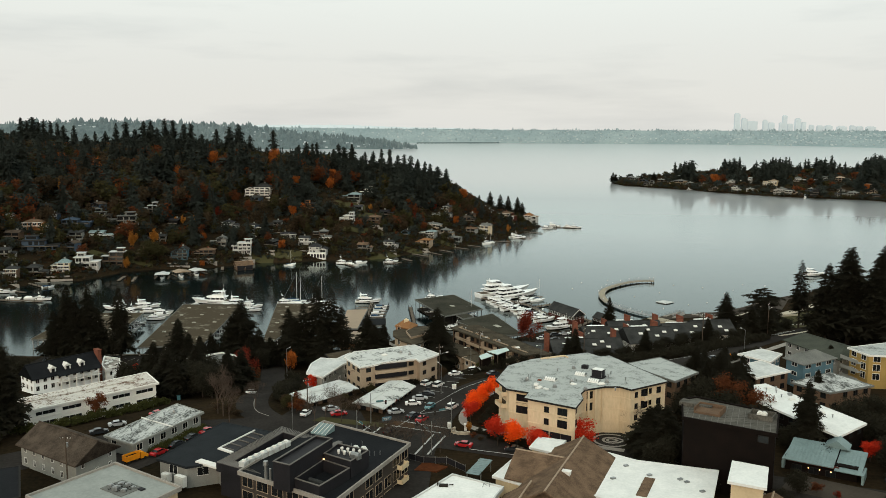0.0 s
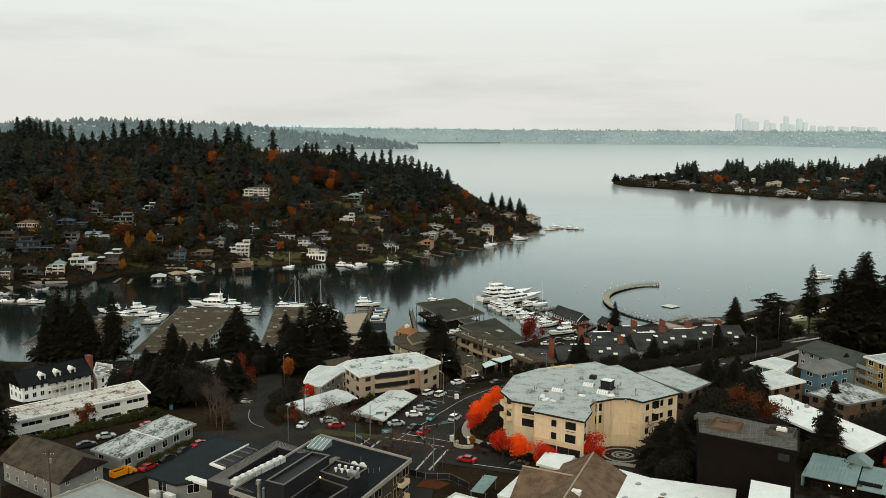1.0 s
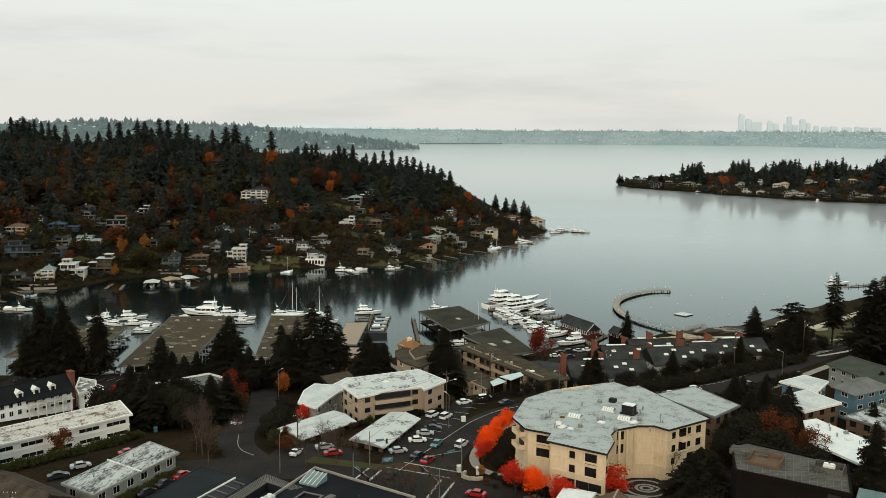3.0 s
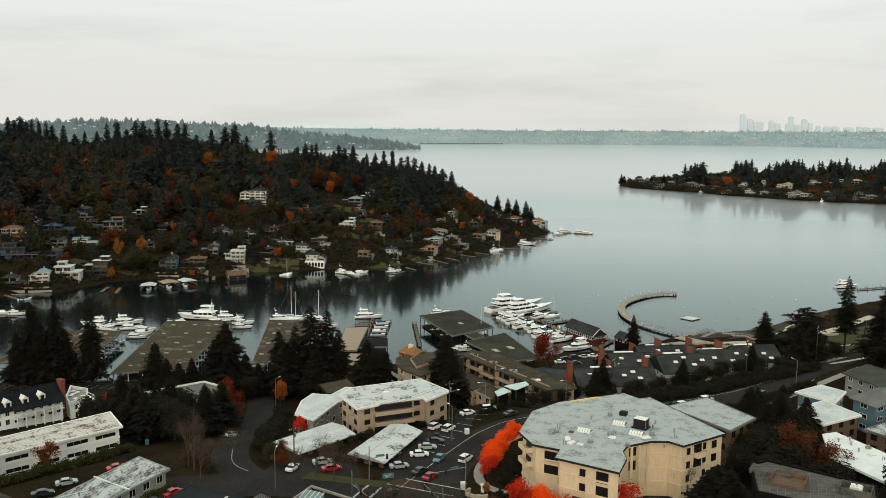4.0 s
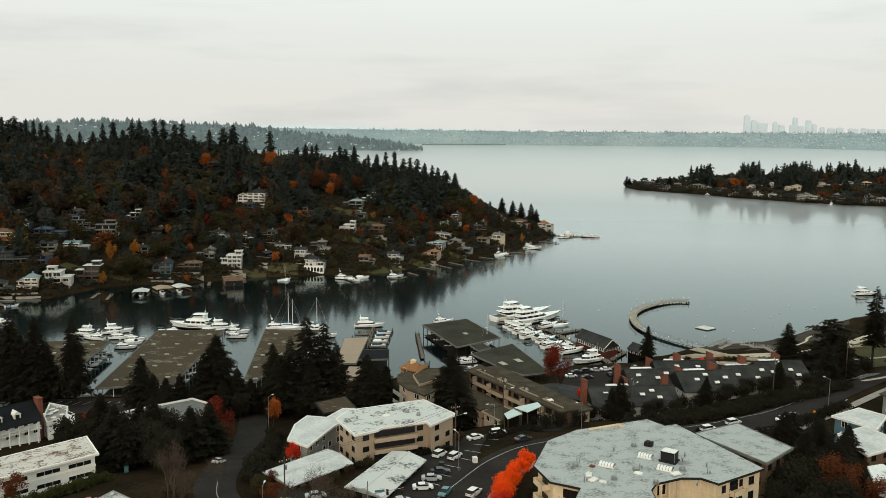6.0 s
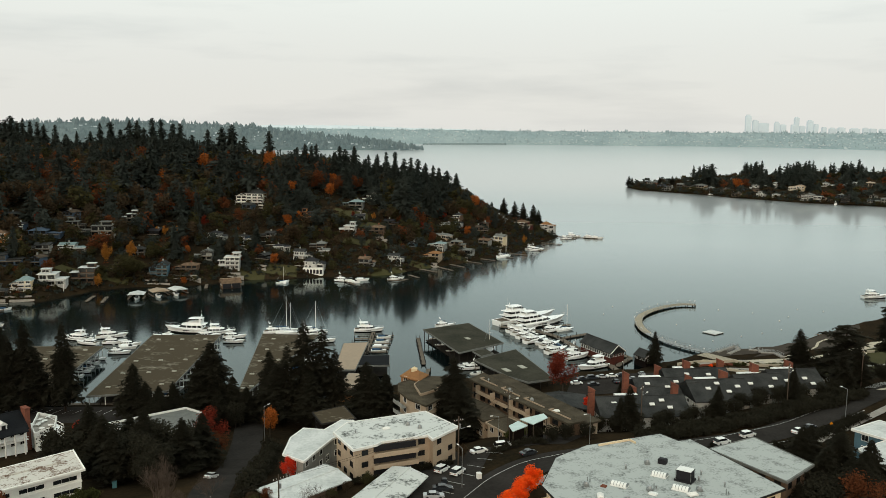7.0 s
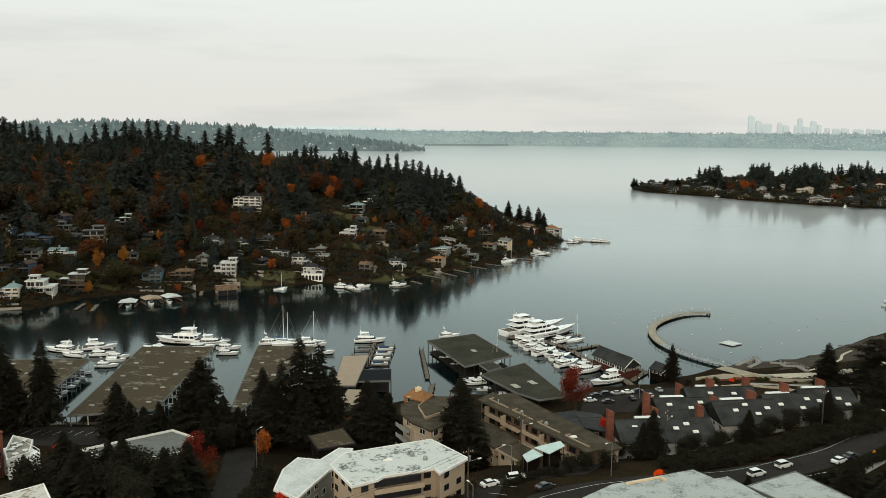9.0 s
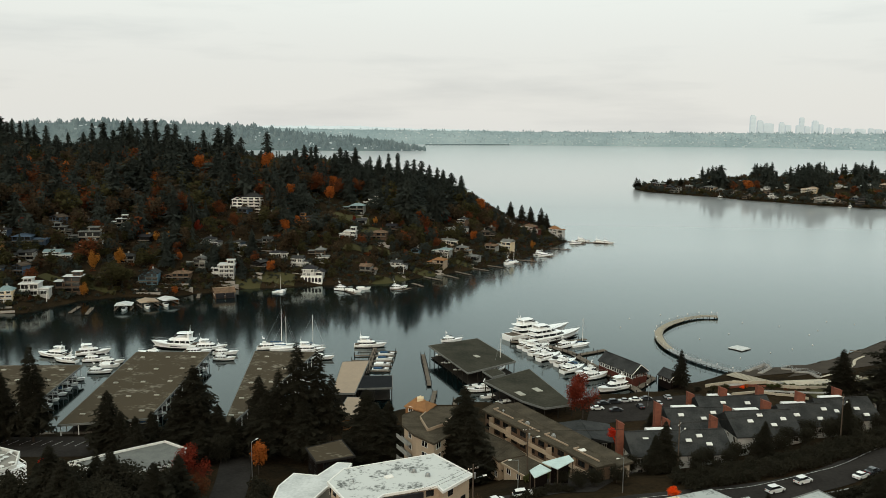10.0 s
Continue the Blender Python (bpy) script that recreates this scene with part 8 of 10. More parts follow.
TALL += [(-238, 835, 34), (-225, 835, 37), (-215, 830, 40), (-204, 830, 30), (-180, 825, 37), (-165, 875, 27), (-148, 825, 29), (-142, 825, 28), (-138, 825, 30), (-117, 825, 31), (-112, 825, 29), (-104, 825, 33), (-92, 830, 27), (-84, 830, 29), (-76, 830, 32), (-68, 830, 34), (-60, 830, 29), (-54, 830, 31), (-48, 835, 31), (-41, 835, 29), (-34, 835, 28), (-29, 835, 27), (-22, 850, 27), (-13, 825, 27)]


def under_canopy(p, h, slack):
    """Tree heights kept below the crest of the woods."""
    far = p[:, 1] - 26.0
    crest = 97.6 + np.interp((p[:, 0] - 0.7) / far, BEARING, CANOPY) * far
    return np.minimum(h, crest - slack - sheet_z(p[:, 0], p[:, 1]))


pos = scatter(720, (-620, 470, 80, 960), hill_ok, 201)
hs = (16 + 22 * np.random.RandomState(202).rand(len(pos)) ** 1.2) * np.interp(IN_HILL(pos[:, 0], pos[:, 1]), [0, 40, 110], [0.42, 0.7, 1.0])
ridge_p = scatter(110, (-230, 620, 60, 900), lambda x, y, q: (IN_HILL(x, y) > 82) & (IN_HILL(x, y) < 170) & clear_of_houses(x, y, 10, 6) & off_terraces(x, y), 207)
pos = np.concatenate([pos, ridge_p])
hs = np.concatenate([hs, np.random.RandomState(208).uniform(15, 28, len(ridge_p))])
hs = under_canopy(pos, hs, np.random.RandomState(209).rand(len(pos)) ** 2 * 9)
pos, hs = pos[hs > 6], hs[hs > 6]
stand = scatter(52, (-60, 705, 16, 830), lambda x, y, q: (IN_HILL(x, y) > 62) & clear_of_houses(x, y, 12, 7), 261)
stand_h = under_canopy(stand, np.random.RandomState(262).uniform(22, 34, len(stand)), 1.0 + 10 * np.random.RandomState(263).rand(len(stand)))
crest_p, crest_h = np.concatenate([[(x, y) for x, y, _ in TALL], stand[stand_h > 11]]), np.concatenate([[h for _, _, h in TALL], stand_h[stand_h > 11]])
woods("crest_conifers", "tall broad dark firs along the crest of a hill", U_TALL, crest_p, crest_h, M_CONIFER, 264)
woods("hill_conifers", "dense dark conifer woods covering a hill", U_FIR + U_TRUNKED, pos, hs, M_CONIFER, 203)


spots = np.array([(hx + q.uniform(-w * 0.9, w * 0.9), hy - q.uniform(1.8, 9)) for q in (random.Random(91),) for hx, hy, w in HOUSES for _ in range(12)])
spots = spots[np.maximum(inland(HILL, spots[:, 0], spots[:, 1]), inland(ISLE, spots[:, 0], spots[:, 1])) > 2]
for part_no, (mm, name) in enumerate(((M_CONIFER, "garden_evergreens"), (M_OLIVE, "garden_shrubs"), (M_BROWNLEAF, "garden_autumn_shrubs"))):
    p = spots[part_no::3]
    woods(name, "shrubs and small trees in lakeside gardens", U_SHRUB, p, np.random.RandomState(95 + part_no).uniform(1.5, 5.5, len(p)), mm, 97 + part_no)


def shrub_ok(x, y, q):
    d = IN_HILL(x, y)
    return (d > 2) & IN_VIEW(x, y) & (q.rand(len(x)) < np.interp(d, [2, 90, 220], [1.0, 0.8, 0.1])) & clear_of_houses(x, y, 1.5, 1) & off_lawns(x, y)


for n, mm, sd, name in ((1500, M_CONIFER, 231, "hillside_evergreen_shrubs"), (1100, M_OLIVE, 232, "hillside_green_shrubs"), (800, M_BROWNLEAF, 233, "hillside_brown_shrubs"), (200, M_RUST, 234, "hillside_rust_shrubs")):
    p = scatter(n, (-480, 450, 90, 900), shrub_ok, sd)
    woods(name, "low shrubs between hillside houses and gardens", U_SHRUB, p, np.random.RandomState(sd + 40).uniform(1.2, 4.2, n), mm, sd + 20)


for n, mm, sd, name in ((700, M_CONIFER, 251, "shore_evergreen_shrubs"), (420, M_OLIVE, 252, "shore_green_shrubs"), (300, M_BROWNLEAF, 253, "shore_brown_shrubs")):
    p = scatter(n, (-480, 450, 90, 840), lambda x, y, q: (IN_HILL(x, y) > 0.6) & (IN_HILL(x, y) < 22) & IN_VIEW(x, y) & clear_of_houses(x, y, 1.0, 0), sd)
    woods(name, "low shrubs along a lakeside bank", U_SHRUB, p, np.random.RandomState(sd + 40).uniform(0.8, 2.6, n), mm, sd + 20)


def leaf_ok(x, y, q):
    d = IN_HILL(x, y)
    dense = np.interp(d, [4, 20, 120, 220], [0.35, 0.6, 1.0, 0.55]) * np.where((x > -140) & (d > 78), 0.15, 1.0)
    return (d > 5) & IN_VIEW(x, y) & (q.rand(len(x)) < dense) & clear_of_houses(x, y, 12, 7) & clear_of_colour(x, y) & off_lawns(x, y)


for n, mm, sd, name, label in ((800, M_OLIVE, 211, "hill_olive_trees", "dull olive and green trees on a hillside"), (1000, M_BROWNLEAF, 212, "hill_brown_trees", "brown autumn trees on a hillside"), (340, M_RUST, 213, "hill_rust_trees", "rust-red autumn trees on a hillside"), (900, M_CONIFER, 214, "hill_dark_trees", "dark evergreen shrubs and trees on a hillside")):
    p = scatter(n, (-520, 470, 80, 960), leaf_ok, sd)
    d = IN_HILL(p[:, 0], p[:, 1])
    woods(name, label, U_LEAF, p, under_canopy(p, np.random.RandomState(sd + 50).uniform(6, 20, n) * np.interp(d, [0, 30, 90], [0.35, 0.6, 1.0]), 4.0).clip(3), mm, sd + 5)

for kind, label in (("orange", "glowing orange autumn tree on a wooded hill"), ("rust", "rust-red autumn tree on a wooded hill"), ("yellow", "yellow autumn tree on a wooded hill"), ("crimson", "dark red maple between hillside houses")):
    for x, y, h in COLOURED[kind]:
        leafy(x, y, h * rng.uniform(0.92, 1.1), kind, label, rng.uniform(0.85, 1.1) * (0.7 if (x, y) == (-308, 649) else 1.0), "hill autumn trees")
leafy(-209, 562, 15, "olive", "broad olive-green willow at the waterside", 1.5, "hill autumn trees")
leafy(-222, 552, 9, "olive", "broad olive-green tree at the waterside", 1.0, "hill autumn trees")
for x, y in ((40, 838), (48, 842), (57, 838), (62, 842), (30, 832)):
    fir(x, y, rng.uniform(15, 20), 1, 1.1, "dark conifer near the point")

IN_ISLE = lambda x, y: inland(ISLE, x, y)


def isle_ok(x, y, q):
    d = IN_ISLE(x, y)
    return (d > 36) & (x < 0.62 * y) & (x > 330 + q.rand(len(x)) * 60) & (q.rand(len(x)) < np.interp(d, [25, 70], [0.25, 1.0])) & clear_of_houses(x, y, 26) & (q.rand(len(x)) < np.clip(0.5 + 0.45 * np.sin(np.arctan2(x, y) * 131) + 0.4 * np.sin(np.arctan2(x, y) * 57 + 1.0), 0.03, 1))


q6 = random.Random(66)
shore_lots = 0
while shore_lots < 20:
    x, y = q6.uniform(270, 640), q6.uniform(1140, 1480)
    d_ = float(inland(ISLE, np.array([x]), np.array([y]))[0])
    if 5 < d_ < 38 and all(abs(x - hx) > 14 or abs(y - hy) > 20 for hx, hy, _ in HOUSES):
        house(x, y, q6.uniform(12, 22), q6.uniform(5, 9), q6.choice((M_GREYWALL, M_HOUSEWHITE, M_TANWALL, M_BROWNWALL, M_BLUEGREY)), q6.choice((M_SLATE, M_GREYROOF, M_DARKSHINGLE, M_CHARCOAL)), q6.choice(("gable", "hip", "flat", "front")), q6.uniform(-45, -20), "waterside house on a low wooded point")
        shore_lots += 1

pos = scatter(430, (280, 1120, 1000, 1620), isle_ok, 221)
woods("point_conifers", "dark conifers along a low wooded point", U_FARFIR, pos, np.random.RandomState(222).uniform(14, 29, len(pos)) * (1 + 0.15 * np.sin(np.arctan2(pos[:, 0], pos[:, 1]) * 131)), M_CONIFER, 223)


def isle_low(x, y, q):
    return (IN_ISLE(x, y) > 4) & (x < 0.62 * y) & clear_of_houses(x, y, 14)


for n, mm, sd, name in ((520, M_CONIFER, 224, "point_evergreens"), (120, M_BROWNLEAF, 225, "point_brown_trees"), (50, M_RUST, 226, "point_rust_trees"), (120, M_OLIVE, 227, "point_olive_trees")):
    p = scatter(n, (255, 1120, 1000, 1560), isle_low, sd)
    woods(name, "small trees and shrubs round waterside houses", U_SHRUB, p, np.random.RandomState(sd + 9).uniform(4, 13, n), mm, sd + 3)
for n, mm, sd, name in ((520, M_CONIFER, 241, "shoreline_evergreens"), (260, M_OLIVE, 242, "shoreline_green_shrubs"), (220, M_BROWNLEAF, 243, "shoreline_brown_shrubs")):
    p = scatter(n, (255, 1120, 1000, 1560), lambda x, y, q: (IN_ISLE(x, y) > 1) & (IN_ISLE(x, y) < 30) & (x < 0.62 * y) & clear_of_houses(x, y, 3, 1), sd)
    woods(name, "low shrubs and small trees along a far shoreline", U_SHRUB, p, np.random.RandomState(sd + 9).uniform(2, 6.5, n), mm, sd + 3)
for x, y, h in ((259, 1480, 18), (263, 1476, 15), (300, 1440, 13), (318, 1432, 14)):
    fir(x, y, h, 3, 1.1, "lone conifer at the tip of a point")
leafy(392, 1340, 18, "orange", "large orange tree on a far point", 1.3, "hill autumn trees")
leafy(404, 1345, 15, "rust", "large rust tree on a far point", 1.2, "hill autumn trees")
leafy(560, 1200, 13, "orange", "orange tree on a far point", 1.2, "hill autumn trees")
leafy(530, 1240, 10, "rust", "rust tree on a far point", 1.2, "hill autumn trees")

# ---- the marina ----


def posts_under(t, loc, h, gap, mesh_name="post", material=M_PILE, r=0.16, low=-4.0):
    """Piles round the edge of a roof or deck."""
    me = Shape().tube((0, 0, low), (0, 0, h), r, r, 6).mesh(mesh_name, material)
    for (ax, ay), (bx, by) in zip(loc, loc[1:] + loc[:1]):
        n = max(1, int(math.hypot(bx - ax, by - ay) / gap))
        for i in range(n):
            part(mesh_name, me, t, at=pose((ax + (bx - ax) * i / n) * 0.97, (ay + (by - ay) * i / n) * 0.97, 0))


def moorage(label, poly, z, roof, grid=(0, 0), posts=M_PILE):
    """A roof over boat slips: slab, edge, piles, a dark sheet painting the shade beneath, and vents on top."""
    poly = ccw(poly)
    cx, cy = sum(p[0] for p in poly) / len(poly), sum(p[1] for p in poly) / len(poly)
    t = thing("covered_moorage", label, "covered moorage", pose(cx, cy, 0), "covered moorages")
    loc = [(x - cx, y - cy) for x, y in poly]
    part("roof", Shape().prism(loc, z - 0.3, z).mesh("roof", roof), t)
    out, inn = grow(loc, 0.12), grow(loc, -0.12)
    e = Shape()
    for i in range(len(loc)):
        j = (i + 1) % len(loc)
        e.prism([out[i], out[j], inn[j], inn[i]], z - 0.6, z + 0.06)
    part("roof_edge", e.mesh("roof_edge", M_GREYROOF), t)
    posts_under(t, loc, z - 0.3, 5.0, "post", posts)
    nx, ny = grid
    vent = Shape().box(-0.8, -0.45, 0, 0.8, 0.45, 0.35).box(-0.3, -0.2, 0.35, 0.3, 0.2, 0.45).mesh("roof_vent", M_SKYLIGHT)
    for i in range(nx):
        for j in range(ny):
            u, w = (i + 0.5) / nx, (j + 0.5) / ny
            a, b, c, d = (Vector(q) for q in (loc if len(loc) == 4 else loc[:4]))
            p = (a * (1 - u) + b * u) * (1 - w) + (d * (1 - u) + c * u) * w
            part("roof_vent", vent, t, at=pose(p.x, p.y, z))
    # one dark sheet fills the footprint, painting black shade over the water
    part("walkway", Shape().prism(grow(loc, -0.8), 0.35, 0.6).mesh("walkway", M_PILE), t)
    return t


moorage("flat mossy roof over boat slips", [(-153, 399.5), (-185, 397), (-182, 345), (-147, 344)], 5.0, M_MOORROOF, (3, 4), M_TRIM)
moorage("broad mossy brown roof over boat slips", [(-140, 420), (-131, 333), (-105.4, 340.5), (-110, 422)], 5.0, M_MOORROOF, (5, 3), M_TRIM)
moorage("long mossy brown roof over boat slips", [(-92.4, 425), (-80, 334), (-77.6, 340), (-67, 425)], 5.0, M_MOORROOF, (5, 2), M_TRIM)
moorage("tan metal roof over boat slips", [(-54, 410), (-51.7, 369.7), (-43.7, 370), (-43.7, 412.5)], 5.2, M_TANROOF)
moorage("small dark roof over a fuel dock", [(-44.4, 391.5), (-44.2, 376.2), (-31.4, 378), (-32.8, 393)], 5.0, M_DARKROOF)
moorage("small tan roof beside the docks", [(-46, 367.5), (-46.4, 357), (-39, 357), (-38.8, 367)], 4.6, M_TANROOF)
MOOR_A = moorage("green-brown roof on piles over boat slips", [(-21.3, 436.7), (-4.6, 396.6), (14.2, 414.3), (-0.7, 450.8)], 5.5, M_MOORGREEN)
MOOR_B = moorage("green-brown roof on piles over boat slips", [(1.5, 386), (14, 364), (21.1, 356.8), (30.9, 361.5), (18.9, 403.4)], 5.5, M_MOORGREEN)
moorage("narrow green-brown roof linking two moorages", [(1.0, 401), (4.5, 393), (9.5, 398), (6.5, 405)], 5.1, M_MOORGREEN)
t = pitched("boathouse", "tan waterside house among fir trees", [(-50, 352), (-48, 342), (-38, 343), (-39, 353)], 5.6, 7.0, M_CEDAR, M_TANROOF, 1, 2.8)

marina_house = pitched("marina_house", "long dark red marina house with white windows and slate roof", [(47.3, 419.7), (57.8, 399.7), (64.7, 405), (54.2, 425)], 5.4, 8.2, M_REDWALL, M_SLATE, 1, 2.6, 1.35, 1.0, 1.1, 0.5, skip=0.0)
hut = pitched("marina_hut", "small dark hut with white trim and gable", [(67.6, 403.5), (71.5, 396.5), (77, 399.8), (73, 407)], 4.6, 6.6, M_DARKWALL, M_SLATE, 1, 2.4, 1.6, 1.2, 1.2, 0.4, skip=0.0)
for b_, (ax, ay), (bx, by), e, r_ in ((hut, (71.5, 396.5), (77, 399.8), 4.4, 6.4), (marina_house, (57.8, 399.7), (64.7, 405), 5.2, 8.0)):
    fx, fy, fm = ax - b_.location.x, ay - b_.location.y, math.hypot(bx - ax, by - ay)
    dirx, diry = (bx - ax) / fm, (by - ay) / fm
    z_ = b_.location.z
    for u0, u1, e0, e1 in ((-0.2, fm / 2, e - 0.3, r_), (fm / 2, fm + 0.2, r_, e - 0.3)):
        part("bargeboard", Shape().tube((fx + dirx * u0, fy + diry * u0, e0 - z_ + 0.1), (fx + dirx * u1, fy + diry * u1, e1 - z_ + 0.1), 0.16, 0.16, 4).mesh("bargeboard", M_TRIM), b_)
mh = marina_house.location
part("window_surround", Shape().box(0.8, -0.06, 0, 21.6, 0.1, 1.7).mesh("window_surround", M_TRIM), marina_house, at=pose(47.85 - mh.x, 419.6 - mh.y, 3.1 - mh.z, 0, 0, -62.3))
for i in range(14):
    part("pane", Shape().box(-0.5, -0.12, 0.2, 0.5, 0, 1.4).mesh("pane", M_GLASS), marina_house, at=pose(48.6 + 9.3 * i / 13.0 - mh.x, 418.1 - 17.7 * i / 13.0 - mh.y, 3.1 - mh.z, 0, 0, -62.3))
for a_, c_ in ((0.25, 0.35), (0.7, 0.65)):
    part("skylight", Shape().box(-2.2, -1.1, 0, 2.2, 1.1, 0.15).mesh("skylight", M_SKYLIGHT), MOOR_B, at=pose(-7 + 14 * a_, -8 + 16 * c_, 5.5, 0, 0, -64))
part("skylight", Shape().box(-1.6, -0.9, 0, 1.6, 0.9, 0.15).mesh("skylight", M_SKYLIGHT), MOOR_A, at=pose(2, -4, 5.5, 0, 0, -64))


def dock(label, line, width, z=0.7, pile_gap=6.0, material=M_DOCK, name="dock"):
    """A plank walkway on piles along a line."""
    x0, y0 = line[0]
    t = thing(name, label, "dock", pose(x0, y0, 0), "docks")
    pile = Shape().tube((0, 0, -4), (0, 0, z + 1.1), 0.17, 0.15, 6).mesh("mooring_post", M_PILE)
    for (ax, ay), (bx, by) in zip(line, line[1:]):
        ln = math.hypot(bx - ax, by - ay)
        yaw = math.degrees(math.atan2(by - ay, bx - ax))
        d = part("deck", Shape().box(0, -width / 2, z - 0.35, ln, width / 2, z).mesh("deck", material), t, at=pose(ax - x0, ay - y0, 0, 0, 0, yaw))
        for i in range(int(ln / pile_gap) + 1):
            for s in (-1, 1):
                part("mooring_post", pile, d, at=pose(min(ln, i * pile_gap), s * (width / 2 + 0.1), 0))
    return t


dock("long weathered wooden dock between moored yachts", [(15, 466), (30, 460), (40, 448), (48.5, 423), (58, 397), (60, 386)], 2.8)
dock("weathered wooden dock with pilings", [(41, 443), (55.5, 453.5)], 2.2)
dock("weathered wooden finger dock", [(36, 465.5), (49.5, 472.5)], 2.0)
dock("wooden walkway round the marina house", [(49, 423), (57, 431), (68, 411), (60, 398)], 2.2)
dock("floating finger pier beside small boats", [(-44.5, 411), (-45.5, 450)], 1.8)
for y in (414, 421, 429, 437, 444):
    dock("narrow finger dock between boats", [(-45, y), (-35.5, y + 0.8)], 1.0, 0.6, 9)
for y in (430, 438):
    dock("narrow finger dock between boats", [(-45, y), (-53, y - 0.8)], 1.0, 0.6, 8)
dock("wooden dock along the shore", [(-170, 336), (-140, 337), (-108, 340)], 2.0)
dock("small wooden gangway to the water", [(-17, 375), (-16.6, 389)], 1.6)
dock("small wooden gangway to the water", [(-9, 372), (-8.8, 380)], 1.4)
dock("narrow wooden moorage walkway on piles", [(-24, 440), (-19, 396)], 1.5)


def hull_mesh(ln, beam, free, material, sheer=0.5):
    """A boat's hull: sections from a flat stern to a flared, raked bow along +x."""
    rings = []
    for i in range(11):
        u = i / 10
        fore = max(0, (u - 0.42) / 0.58)
        w = beam / 2 * (1 - fore ** 2.4) * (0.9 + 0.1 * min(1, u * 4)) + 0.04
        x = -ln / 2 + ln * u
        top = free + sheer * u ** 2
        rake = 0.16 * ln * fore ** 2
        low = 0.82 - 0.35 * fore
        rings.append([(x - rake, 0, -0.45), (x - rake * 0.8, w * low, -0.1), (x - rake * 0.35, w * (low + 0.12), top * 0.55), (x, w * 1.02, top), (x, w * 0.9, top + 0.03), (x, -w * 0.9, top + 0.03), (x, -w * 1.02, top), (x - rake * 0.35, -w * (low + 0.12), top * 0.55), (x - rake * 0.8, -w * low, -0.1)])
    return Shape().loft(rings).mesh("hull", material)


def slab_ring(x0, x1, w, z0, z1, rake=0.4, nose=0.4, lean=0.15, a=0.0, b=1.0, proud=0.0):
    """A deckhouse with a raked, rounded front and sides that lean in; a and b pick a band of its height, proud sets it out."""
    rings = []
    for k in (a, b):
        f, r, ww, ln = x1 - rake * k + proud, x0 + lean * k - proud * 0.5, w * (1 - 0.10 * k) + proud, x1 - x0
        z = z0 + (z1 - z0) * k
        rings.append([(r, -ww, z), (f - ln * 0.3, -ww, z), (f - ln * 0.09, -ww * 0.8, z), (f, -ww * nose, z), (f, ww * nose, z), (f - ln * 0.09, ww * 0.8, z), (f - ln * 0.3, ww, z), (r, ww, z)])
    return Shape().loft(rings)


